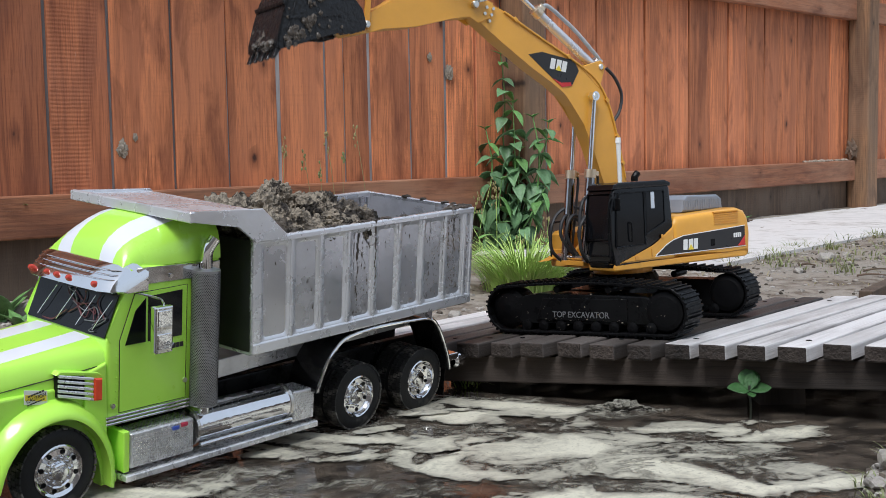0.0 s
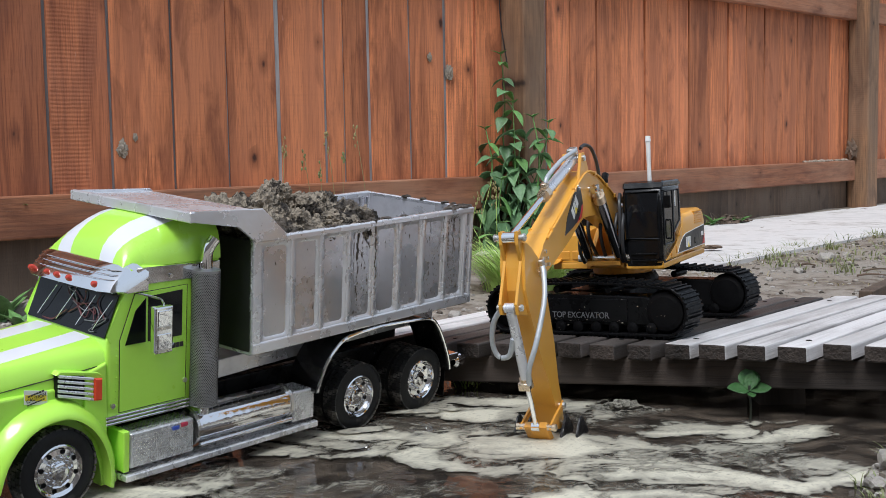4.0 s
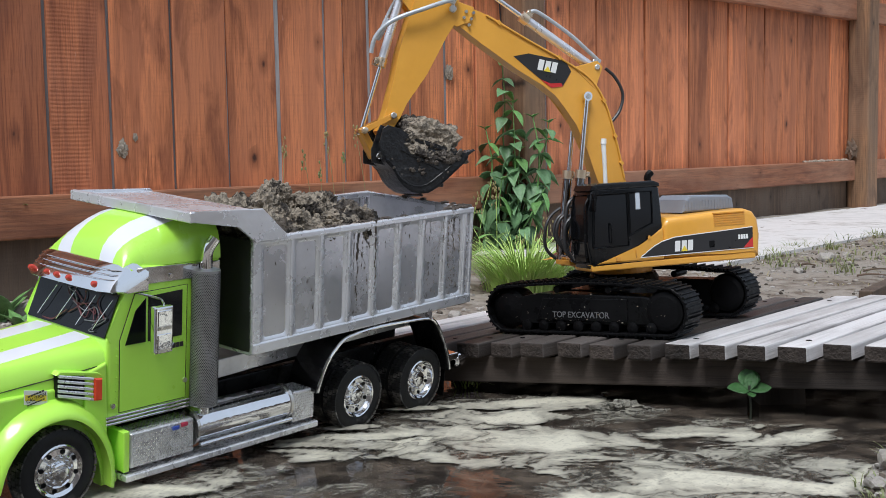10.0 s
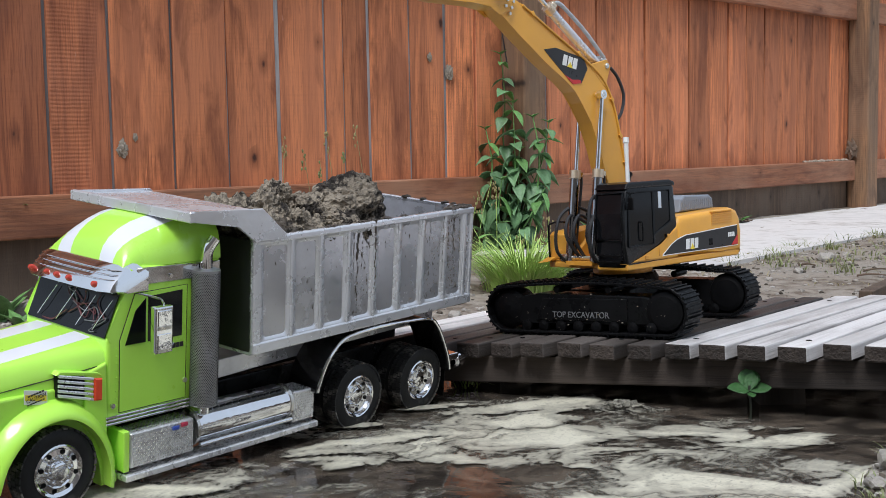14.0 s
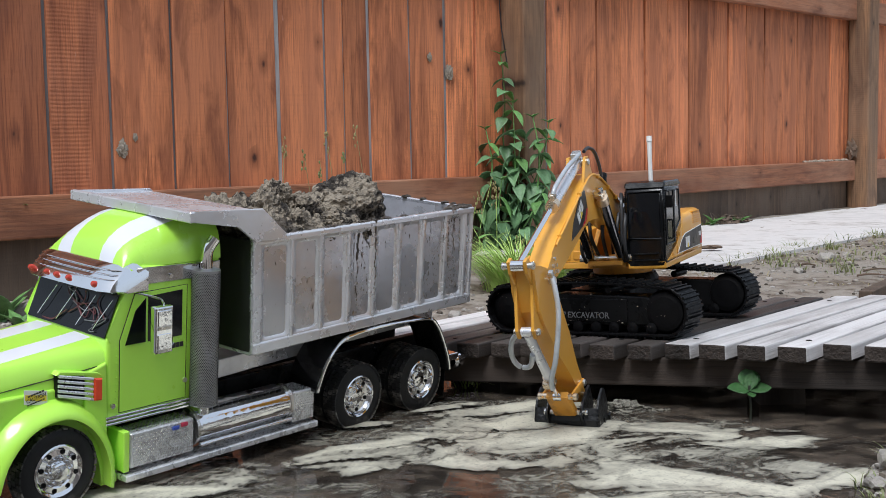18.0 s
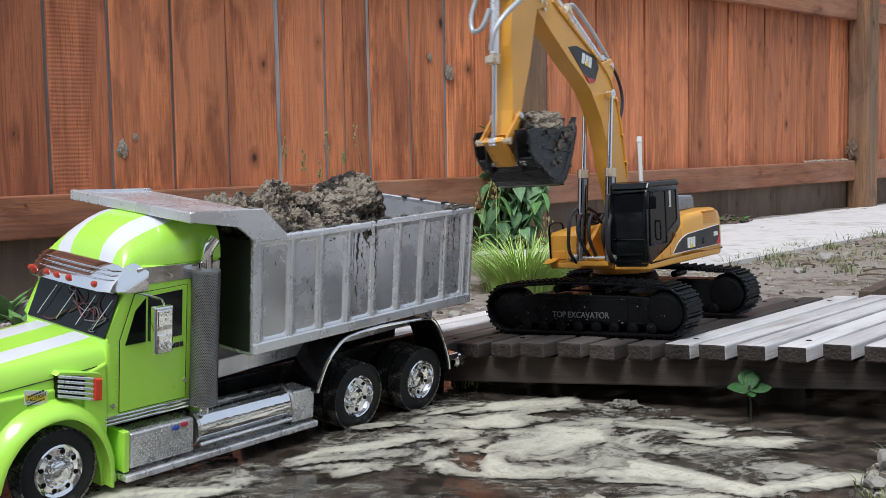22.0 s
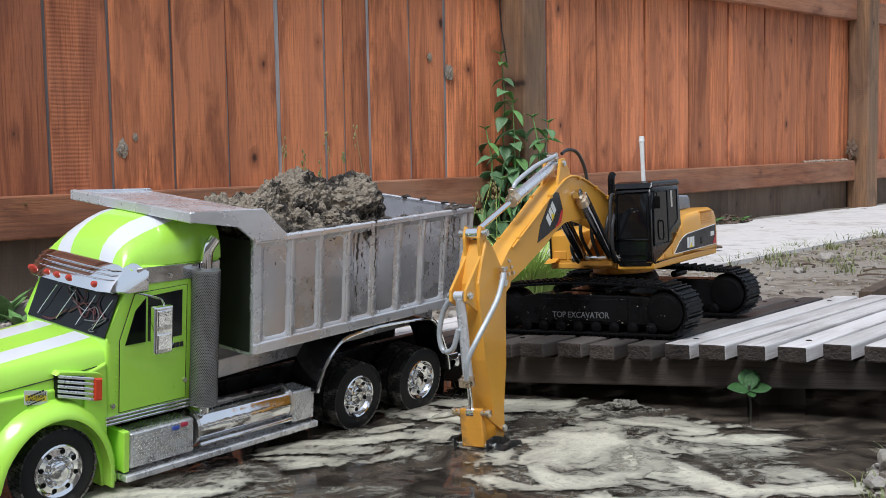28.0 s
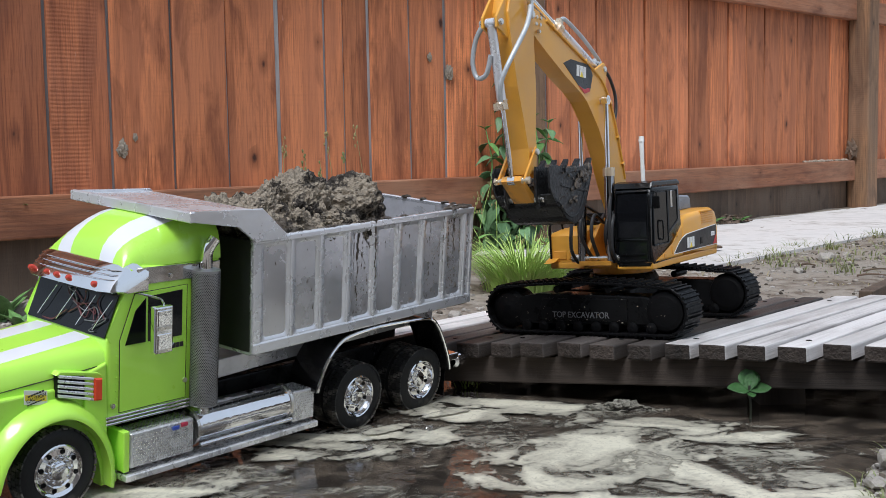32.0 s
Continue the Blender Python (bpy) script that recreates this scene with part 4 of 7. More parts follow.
    # raised frames round the cab's windows
    for y in (0.0850, 0.0290):
        bm = NB()
        for ring in ([(0.086, 0.134), (0.084, 0.185), (0.079, 0.207), (0.032, 0.207), (0.032, 0.134)], [(0.030, 0.148), (0.030, 0.207), (-0.006, 0.207), (-0.006, 0.163)]):
            tube(bm, [(x, y, z) for x, z in ring + ring[:1]], 0.0013, 6)
        part("window_frame", bm, CAB_BLACK, cab, smooth=True)
    bm = NB()
    tube(bm, [(0.0945, 0.034, 0.143), (0.0930, 0.034, 0.181), (0.0882, 0.034, 0.207), (0.0882, 0.080, 0.207), (0.0930, 0.080, 0.181), (0.0945, 0.080, 0.143), (0.0945, 0.034, 0.143)], 0.0015, 6)
    part("window_frame", bm, CAB_BLACK, cab, smooth=True)
    for k, (y, top_) in enumerate(((0.0265, 0.205), (0.031, 0.185), (-0.029, 0.19))):
        bm = NB()
        tube(bm, smooth_line([(0.088, y, 0.112), (0.099 + 0.004 * k, y, 0.130), (0.101 + 0.003 * k, y + 0.001, 0.160), (0.094, y, top_ - 0.01), (0.072, y * 0.8, top_), (0.040, y * 0.6, top_ - 0.012)]), 0.0025, 8)
        part("hydraulic_hose", bm, HOSE_BLACK, house, smooth=True)
    # white aerial on the roof
    bm = NB()
    cyl(bm, (0.0505, 0.0589, 0.2205), (0.0505, 0.0589, 0.243), 0.0030, 0.0030, 10)
    cyl(bm, (0.0505, 0.0589, 0.243), (0.0507, 0.0592, 0.276), 0.0028, 0.0034, 10)
    cyl(bm, (0.0507, 0.0592, 0.276), (0.0502, 0.0592, 0.2835), 0.0042, 0.0036, 10)
    part("aerial", bm, DECAL_WHITE, cab, "stubby white aerial tube", smooth=True)
    bm = NB()
    for y, dx in ((-0.012, 0.0), (0.0, 0.004), (0.012, -0.003)):
        tube(bm, smooth_line([(0.075 + dx, y, 0.115), (0.098 + dx, y * 1.5, 0.15), (0.085 + dx, y * 1.6, 0.178), (0.055, y, 0.165), (0.03, y, 0.175)]), 0.0026, 8)
    part("hydraulic_hose", bm, HOSE_BLACK, house, smooth=True)

    # boom
    up = [(-0.012, 0.012), (0.030, 0.030), (0.0625, 0.0465), (0.095, 0.0645), (0.137, 0.0845), (0.160, 0.0930), (0.180, 0.0972), (0.204, 0.0968), (0.2407, 0.0840), (0.2932, 0.0625), (0.357, 0.0395), (0.394, 0.0195), (0.408, 0.010)]
    dn = [(0.416, 0.0), (0.413, -0.010), (0.403, -0.014), (0.3875, -0.0080), (0.3416, 0.0025), (0.2793, 0.0196), (0.2381, 0.0338), (0.215, 0.0392), (0.1943, 0.0405), (0.1627, 0.0361), (0.1241, 0.0245), (0.084, 0.0085), (0.012, -0.014), (-0.004, -0.014), (-0.014, -0.004)]
    bm = NB()
    prism(bm, up + dn, -0.0125, 0.0125, 0.0020, 2)
    boom = mover("boom", part("boom", bm, YELLOW, ex, "curved yellow boom"))
    bm = NB()
    pin(bm, 0.4026, 0, 0.0195, 0.0052)
    part("pivot_pin", bm, STEEL, boom, smooth=True)
    for s in (1, -1):
        bm = NB()
        prism(bm, [(0.418, 0.001), (0.414, -0.012), (0.398, -0.017), (0.380, -0.010), (0.372, 0.012), (0.384, 0.027), (0.404, 0.015)], s * 0.0126, s * 0.0146, 0.0006, 1)
        part("cheek_plate", bm, YELLOW, boom)
        for u, v in ((0.383, 0.006), (0.375, 0.013), (0.387, 0.014), (0.379, 0.021), (0.371, 0.005)):
            part("bolt", cyl(NB(), (u, s * 0.0126, v), (u, s * 0.0168, v), 0.0023, seg=8), STEEL, boom)
        bm = NB()
        tube(bm, smooth_line([(0.055, s * 0.0130, 0.041), (0.10, s * 0.0136, 0.0655), (0.15, s * 0.0136, 0.0885), (0.19, s * 0.0136, 0.0960), (0.23, s * 0.0136, 0.0862), (0.30, s * 0.0136, 0.0585), (0.364, s * 0.0136, 0.0340)]), 0.0016, 8)
        for u, v in ((0.075, 0.052), (0.11, 0.0705), (0.16, 0.091), (0.25, 0.079), (0.345, 0.0415)):
            box(bm, u - 0.003, u + 0.003, s * 0.0133 - 0.0024, s * 0.0133 + 0.0024, v - 0.0024, v + 0.0024)
        part("hose_pipe", bm, YELLOW, boom)
        bm = NB()
        prism(bm, [(0.2965, 0.0275), (0.2845, 0.0475), (0.2395, 0.0835), (0.2235, 0.0800), (0.2165, 0.0560), (0.2265, 0.0415), (0.262, 0.034)], s * 0.01255, s * 0.0131)
        decal = part("decal", bm, DECAL_BLACK, boom, "black decal with red tip and maker's mark")
        bm = NB()
        prism(bm, [(0.2165, 0.0560), (0.2265, 0.0415), (0.246, 0.037), (0.232, 0.0445), (0.2215, 0.0575)], s * 0.0126, s * 0.0134)
        part("decal_corner", bm, DECAL_RED, decal)
        mm = side_at(0.2525, 0.0133, 0.0575, 39) if s > 0 else Matrix.Translation((0.2525, -0.0133, 0.0575)) @ pose(0, 0, 0, 90, 0, 0) @ pose(0, 0, 0, 0, 0, -39)
        logo(decal, mm, 0.031)
    bm = NB()
    pin(bm, 0.1831, 0.0723, 0.0205, 0.0052, 0.004)
    part("cylinder_pin", bm, STEEL, boom, smooth=True)
    bm = NB()
    for y in (-0.011, 0.011):
        prism(bm, [(0.180, 0.092), (0.196, 0.122), (0.208, 0.122), (0.226, 0.086)], y - 0.002, y + 0.002, 0.0005, 1)
    part("cylinder_lug", bm, YELLOW, boom)
    bm = NB()
    pin(bm, 0.2017, 0.1151, 0.0125, 0.0042)
    part("lug_pin", bm, STEEL, boom, smooth=True)
    bm = NB()
    tube(bm, smooth_line([(0.190, 0.006, 0.127), (0.170, 0.006, 0.130), (0.145, 0.007, 0.123), (0.131, 0.009, 0.102), (0.128, 0.010, 0.080)]), 0.0024, 8)
    part("boom_hose", bm, HOSE_BLACK, boom, smooth=True)

    # boom cylinders
    for s in (1, -1):
        bm = NB()
        cyl(bm, (0.006, 0, 0), (0.122, 0, 0), 0.0068, seg=18)
        cyl(bm, (-0.006, 0, 0), (0.008, 0, 0), 0.0052, seg=14)
        mover("boom_barrel", part("boom_cylinder", bm, DARK_CHROME, ex, "dark polished boom cylinder", smooth=True), Matrix.Translation((0, s * 0.0215, 0)))
        bm = NB()
        cyl(bm, (0.113, 0, 0), (0.125, 0, 0), 0.0084, seg=18)
        box(bm, 0.116, 0.124, -0.004, 0.004, 0.006, 0.013, 0.001, 1)
        mover("boom_barrel", part("cylinder_collar", bm, BRASSY, ex, "pale brass collar", smooth=True), Matrix.Translation((0, s * 0.0215, 0)))
        bm = NB()
        tube(bm, smooth_line([(0.119, 0, 0.012), (0.108, 0, 0.0145), (0.06, 0, 0.0125), (0.012, 0, 0.010)]), 0.002, 8)
        mover("boom_barrel", part("cylinder_hose", bm, HOSE_BLACK, ex, smooth=True), Matrix.Translation((0, s * 0.0215, 0)))
        bm = NB()
        cyl(bm, (0, 0, 0), (0.142, 0, 0), 0.0034, seg=14)
        cyl(bm, (0, -0.0042, 0), (0, 0.0042, 0), 0.0066, seg=16)
        mover("boom_rod", part("boom_rod", bm, CHROME, ex, "polished boom cylinder rod", smooth=True), Matrix.Translation((0, s * 0.0200, 0)))

    # stick
    st = [(-0.049, 0.0285), (-0.0485, 0.0335), (-0.022, 0.0435), (0.002, 0.0510), (0.020, 0.0495), (0.0535, 0.0425), (0.09, 0.0345), (0.127, 0.022), (0.165, 0.0115), (0.196, 0.0075), (0.2005, -0.002), (0.195, -0.0095), (0.166, -0.0105), (0.144, -0.009), (0.095, -0.014), (0.036, -0.0125), (0.0, -0.016), (-0.008, -0.0115), (-0.0204, 0.0008), (-0.036, 0.015)]
    bm = NB()
    prism(bm, st, -0.0148, 0.0148, 0.0020, 2)
    stick = mover("stick", part("stick", bm, YELLOW, ex, "tapered yellow dipper stick"))
    bm = NB()
    for y in (-0.0095, 0.0095):
        prism(bm, [(-0.026, 0.040), (-0.050, 0.0445), (-0.064, 0.041), (-0.062, 0.031), (-0.046, 0.026)], y - 0.002, y + 0.002, 0.0005, 1)
        prism(bm, [(-0.034, 0.037), (0.010, 0.0735), (0.022, 0.0735), (0.034, 0.046)], y - 0.0018, y + 0.0018, 0.0005, 1)
    part("stick_lug", bm, YELLOW, stick)
    bm = NB()
    pin(bm, -0.056, 0.038, 0.0160, 0.0046)
    part("lug_pin", bm, STEEL, stick, smooth=True)
    bm = NB()
    pin(bm, 0.016, 0.0677, 0.0125, 0.0042)
    part("cylinder_pin", bm, STEEL, stick, smooth=True)
    for u, v in ((0.1687, 0), (0.1923, -0.0023)):
        bm = NB()
        pin(bm, u, v, 0.0195, 0.0044)
        part("bucket_pin", bm, STEEL, stick, smooth=True)
    # braided hoses along the stick
    bm = NB()
    tube(bm, smooth_line([(-0.012, 0.0200, 0.004), (-0.002, 0.0245, 0.014), (0.022, 0.028, 0.034), (0.060, 0.023, 0.064), (0.088, 0.013, 0.072), (0.110, 0.008, 0.066)]), 0.0031, 10)
    part("braided_hose", bm, HOSE, stick, "grey braided hydraulic hose", smooth=True)
    bm = NB()
    tube(bm, smooth_line([(0.016, -0.010, 0.068), (0.034, -0.023, 0.066), (0.060, -0.030, 0.063), (0.078, -0.026, 0.061), (0.076, -0.012, 0.063), (0.054, -0.003, 0.066)]), 0.0031, 10)
    part("braided_hose", bm, HOSE, stick, "grey braided hydraulic hose", smooth=True)
    bm = NB()
    box(bm, -0.018, -0.004, 0.0175, 0.0235, 0.001, 0.009, 0.001, 1)
    part("hose_fitting", bm, STEEL, stick)

    # stick and bucket cylinders
    bm = NB()
    cyl(bm, (0.004, 0, 0), (0.128, 0, 0), 0.0066, seg=18)
    cyl(bm, (0, -0.007, 0), (0, 0.007, 0), 0.0062, seg=14)
    mover("stick_barrel", part("stick_cylinder", bm, ALU, ex, "silver stick cylinder", smooth=True))
    bm = NB()
    cyl(bm, (0.120, 0, 0), (0.132, 0, 0), 0.0082, seg=18)
    box(bm, 0.118, 0.128, -0.004, 0.004, 0.006, 0.014, 0.001, 1)
    mover("stick_barrel", part("cylinder_collar", bm, BRASSY, ex, "pale brass collar", smooth=True))
    bm = NB()
    tube(bm, smooth_line([(0.123, 0.002, 0.013), (0.112, 0.003, 0.0185), (0.060, 0.004, 0.019), (0.020, 0.005, 0.0145), (0.004, 0.005, 0.0125)]), 0.0028, 10)
    mover("stick_barrel", part("cylinder_hose", bm, HOSE, ex, smooth=True))
    bm = NB()
    box(bm, -0.004, 0.008, -0.006, 0.006, 0.006, 0.015, 0.001, 1)
    mover("stick_barrel", part("hose_block", bm, STEEL, ex))
    bm = NB()
    cyl(bm, (0, 0, 0), (0.150, 0, 0), 0.0034, seg=14)
    cyl(bm, (0, -0.0075, 0), (0, 0.0075, 0), 0.0064, seg=14)
    mover("stick_rod", part("stick_rod", bm, CHROME, ex, "polished stick cylinder rod", smooth=True))
    bm = NB()
    cyl(bm, (0.004, 0, 0), (0.100, 0, 0), 0.0058, seg=18)
    cyl(bm, (0, -0.006, 0), (0, 0.006, 0), 0.0056, seg=14)
    mover("bucket_barrel", part("bucket_cylinder", bm, ALU, ex, "silver bucket cylinder", smooth=True))
    bm = NB()
    cyl(bm, (0.092, 0, 0), (0.104, 0, 0), 0.0074, seg=18)
    box(bm, 0.094, 0.104, -0.007, 0.007, 0.004, 0.011, 0.001, 1)
    mover("bucket_barrel", part("cylinder_collar", bm, BRASSY, ex, "pale brass collar", smooth=True))
    bm = NB()
    cyl(bm, (0, 0, 0), (0.112, 0, 0), 0.0030, seg=14)
    cyl(bm, (0, -0.005, 0), (0, 0.005, 0), 0.0054, seg=14)
    mover("bucket_rod", part("bucket_rod", bm, CHROME, ex, "polished bucket cylinder rod", smooth=True))

    # linkage
    for s in (1, -1):
        bm = NB()
        prism(bm, [(-0.005, -0.004), (0.020, -0.0035), (0.0454, -0.0042), (0.0505, 0), (0.0454, 0.0042), (0.020, 0.0035), (-0.005, 0.004)], s * 0.0166, s * 0.0194, 0.0006, 1)
        mover("idler", part("idler_arm", bm, YELLOW_DIRTY, ex))
    bm = NB()
    lathe(bm, [(0.003, -0.0250), (0.0045, -0.0240), (0.0045, -0.0205), (0.0038, -0.0205), (0.0038, 0.0205), (0.0045, 0.0205), (0.0045, 0.0240), (0.003, 0.0250)], 14, "y")
    mover("link", part("link_pin", bm, BRASSY, ex, smooth=True))
    bm = NB()
    prism(bm, [(-0.004, -0.004), (0.0385, -0.005), (0.0425, 0), (0.0385, 0.005), (-0.004, 0.004)], -0.0145, 0.0145, 0.0015, 1)
    mover("link", part("bucket_link", bm, YELLOW_DIRTY, ex, "mud-stained yellow bucket link"))

    # bucket
    back = [(-0.006, 0.030), (0.004, 0.042), (0.015, 0.047), (0.027, 0.060), (0.038, 0.067), (0.050, 0.0705), (0.061, 0.070), (0.072, 0.0655), (0.081, 0.057), (0.096, 0.036), (0.111, 0.012), (0.114, 0.003)]
    bm = NB()
    W = 0.0405
    inner = []
    for i, (x, z) in enumerate(back):
        (x0, z0), (x1, z1) = back[max(i - 1, 0)], back[min(i + 1, len(back) - 1)]
        d = Vector((x1 - x0, 0, z1 - z0)).normalized()
        inner.append((x + d.z * 0.0028, z - d.x * 0.0028))
    for i in range(len(back) - 1):
        quad = [back[i], back[i + 1], inner[i + 1], inner[i]]
        a, b = [bm.verts.new((x, -W, z)) for x, z in quad], [bm.verts.new((x, W, z)) for x, z in quad]
        for k in range(4):
            bm.faces.new((a[k], b[k], b[(k + 1) % 4], a[(k + 1) % 4]))
        bm.faces.new(a)
        bm.faces.new(b[::-1])
    bmesh.ops.remove_doubles(bm, verts=bm.verts, dist=1e-6)
    bucket = mover("bucket", part("bucket", bm, BLACK_MUD, ex, "black digging bucket caked with mud"))
    outline = back + [(0.111, -0.001), (0.085, 0.001), (0.055, 0.003), (0.03, -0.001), (0.012, -0.006), (-0.006, -0.006), (-0.011, 0.0), (-0.011, 0.02)]
    for s in (1, -1):
        bm = NB()
        prism(bm, outline, s * (W - 0.003), s * W, 0.0005, 1)
        part("side_plate", bm, BLACK_MUD, bucket)
        bm = NB()
        prism(bm, [(0.030, -0.001), (0.105, 0.0), (0.105, 0.005), (0.030, 0.005)], s * W, s * (W + 0.0022), 0.0005, 1)
        prism(bm, [(0.02, 0.018), (0.088, 0.030), (0.087, 0.033), (0.019, 0.021)], s * W, s * (W + 0.0016))
        part("side_cutter", bm, BLACK_MUD, bucket)
        bm = NB()
        prism(bm, [(-0.011, -0.006), (0.018, -0.004), (0.024, 0.018), (0.012, 0.044), (-0.010, 0.046), (-0.015, 0.03), (-0.013, 0.004)], s * 0.0200, s * 0.0232, 0.0006, 1)
        part("ear", bm, BLACK_MUD, bucket)
    bm = NB()
    pin(bm, -0.0034, 0.0352, 0.0250, 0.0040)
    part("link_pin", bm, STEEL, bucket, smooth=True)
    bm = NB()
    box(bm, 0.086, 0.090, -W, W, 0.047, 0.0525, 0.001, 1)
    box(bm, 0.062, 0.066, -W, W, 0.0695, 0.0725, 0.001, 1)
    part("wear_strip", bm, BLACK_MUD, bucket)
    for i in range(5):
        y = -W + 0.007 + i * (2 * W - 0.014) / 4
        bm = NB()
        prism(bm, [(0.103, 0.016), (0.112, 0.004), (0.122, -0.008), (0.1195, -0.0095), (0.108, -0.001), (0.102, 0.008)], y - 0.0042, y + 0.0042, 0.001, 1)
        part("tooth", bm, BLACK_MUD, bucket)
    # pressed ridge round each side, and clods of mud by the lip
    rg = random.Random(41)
    for s in (1, -1):
        bm = NB()
        tube(bm, smooth_line([(0.012 + (x - 0.012) * 0.86, s * W, 0.026 + (z - 0.026) * 0.80) for x, z in back[1:]], 3), 0.0014, 6)
        part("side_ridge", bm, BLACK_MUD, bucket)
        for x0, x1, z0, z1, n, r0 in ((0.058, 0.108, -0.002, 0.026, 26, 0.0042), (0.038, 0.062, 0.022, 0.046, 6, 0.0030), (0.01, 0.10, 0.0, 0.055, 12, 0.0015)):
            for _ in range(n):
                x, z = rg.uniform(x0, x1), rg.uniform(z0, z1)
                z *= min(1.0, (0.116 - x) / 0.04)
                bm = NB()
                lump(bm, (0, 0, 0), r0 * rg.uniform(0.5, 1.2), rg.random() * 50, 2, 0.5, 1.8, (1.3, 0.55, 1.0), 0.2)
                part("mud_crumb", bm, CLAY_WET if rg.random() < 0.75 else CLAY_DARK, bucket, m=pose(x, s * (W + 0.0012), z, 0, rg.uniform(0, 90), 0))
    for i in range(14):
        bm = NB()
        lump(bm, (0, 0, 0), rg.uniform(0.003, 0.0065), i + 60, 2, 0.5, 1.8, (1.2, 1, 0.8), 0.2)
        part("mud_crumb", bm, CLAY_WET, bucket, m=Matrix.Translation((rg.uniform(0.098, 0.116), rg.uniform(-W, W), rg.uniform(0.0, 0.010))))
    bm = NB()
    lump(bm, (0.052, 0, 0.044), 0.033, 31, 3, 0.5, 2.6, (0.85, 1.05, 0.55))
    part("caked_mud", bm, CLAY_WET, bucket, "dark mud stuck inside the bucket")
    return ex


build_excavator()


# ---- the dump truck ----
def truck_pose():
    f, l, u = Vector((-0.624, -0.781, -0.014)), Vector((0.778, -0.619, -0.105)), None
    f.normalize()
    l = (l - f * l.dot(f)).normalized()
    u = f.cross(l)
    return Matrix.Translation((-0.103, 1.574, 0.008)) @ Matrix((f, l, u)).transposed().to_4x4()


TRUCK = truck_pose()


def build_truck():
    """The body leans a little to the near side, so its far wall stands 5 mm further in."""
    tk = thing("dump_truck", "lime green toy dump truck with white stripes and grey bed", "truck", TRUCK)
    # frame
    for s in (1, -1):
        bm = NB()
        box(bm, -0.075, 0.62, s * 0.030 - 0.006, s * 0.030 + 0.006, 0.056, 0.086, 0.002)
        part("frame_rail", bm, BLACK, tk)
    bm = NB()
    prism(bm, [(0.345, 0.090), (0.345, 0.112), (0.16, 0.119), (0.0, 0.122), (-0.07, 0.118), (-0.07, 0.104), (0.0, 0.104), (0.18, 0.098)], -0.045, 0.045, 0.002)
    part("sub_frame", bm, ALU_PANEL, tk)

    # wheels
    def wheel(x, y, z, s, dual, name="wheel"):
        r = 0.0415
        bm = NB()
        y0, y1 = -0.0110, 0.0110
        lathe(bm, [(0.0255, y0 * 0.8), (0.030, y0), (0.037, y0 * 0.98), (0.0405, y0 * 0.8), (r, y0 * 0.5), (r, y1 * 0.5), (0.0405, y1 * 0.8), (0.037, y1 * 0.98), (0.030, y1), (0.0255, y1 * 0.8), (0.0255, y0 * 0.8)], 40, "y", caps=False)
        m = Matrix.Translation((x, y, z)) @ pose(0, 0, 0, 0, 0, 0 if s > 0 else 180)
        wh = part(name, bm, RUBBER, tk, "black rubber tyre on a chrome rim", smooth=True, m=m)
        for row in (-0.0072, 0.0, 0.0072):
            bm = NB()
            for i in range(36):
                a = 2 * math.pi * (i + (0.5 if row == 0 else 0)) / 36
                c, q = Vector((math.cos(a), 0, math.sin(a))), Vector((-math.sin(a), 0, math.cos(a)))
                vs = [bm.verts.new(c * (r - 0.001 + h) + q * (0.0029 * e) + Vector((0, row + 0.0030 * g, 0))) for h in (0, 0.0018) for e in (-1, 1) for g in (-1, 1)]
                for fc in ((0, 1, 3, 2), (4, 6, 7, 5), (0, 4, 5, 1), (2, 3, 7, 6), (0, 2, 6, 4), (1, 5, 7, 3)):
                    bm.faces.new([vs[k] for k in fc])
            part("tread", bm, TREAD_MUD, wh)["kind"] = "stuff"
        bm = NB()
        if dual:
            prof = [(0.0265, -0.008), (0.0265, 0.0102), (0.0254, 0.0114), (0.0242, 0.0106), (0.0232, 0.0070), (0.0215, 0.0045), (0.0120, 0.0030), (0.0108, 0.0052), (0.0100, 0.0078), (0.0070, 0.0090), (0.0, 0.0092)]
        else:
            prof = [(0.0265, -0.008), (0.0265, 0.0104), (0.0252, 0.0116), (0.0238, 0.0108), (0.0218, 0.0090), (0.0165, 0.0102), (0.0150, 0.0088), (0.0100, 0.0090), (0.0090, 0.0126), (0.0070, 0.0136), (0.0, 0.0137)]
        lathe(bm, prof, 36, "y")
        rim = part("rim", bm, CHROME, wh, "chrome rim with hand holes", smooth=True)
        for name_, mt, n, rr, yy, r_, h0, h1, turn in (("wheel_nut", CHROME, 10, 0.0145 if dual else 0.0125, 0.0034 if dual else 0.0088, 0.0013, 0.001, 0.0024, 0.0),
                                                       ("hand_hole", BLACK, 6 if dual else 8, 0.0188 if dual else 0.0193, 0.0043 if dual else 0.0099, 0.0026, 0.002, 0.0004, 0.3)):
            first = None
            for i in range(n):
                a = 2 * math.pi * (i + turn) / n
                at = Matrix.Translation((rr * math.cos(a), yy, rr * math.sin(a)))
                if first is None:
                    first = part(name_, cyl(NB(), (0, -h0, 0), (0, h1, 0), r_, seg=8), mt, wh, m=at)
                else:
                    share(name_, first, wh, at)
        return wh
    for s in (1, -1):
        wheel(0.5385, s * 0.0715, 0.050 if s > 0 else 0.048, s, False)
        for x, z in ((0.120, 0.0425), (0.0, 0.0415)):
            wheel(x, s * 0.0765, z, s, True)
            wheel(x, s * 0.0505, z, s, True, "inner_wheel")
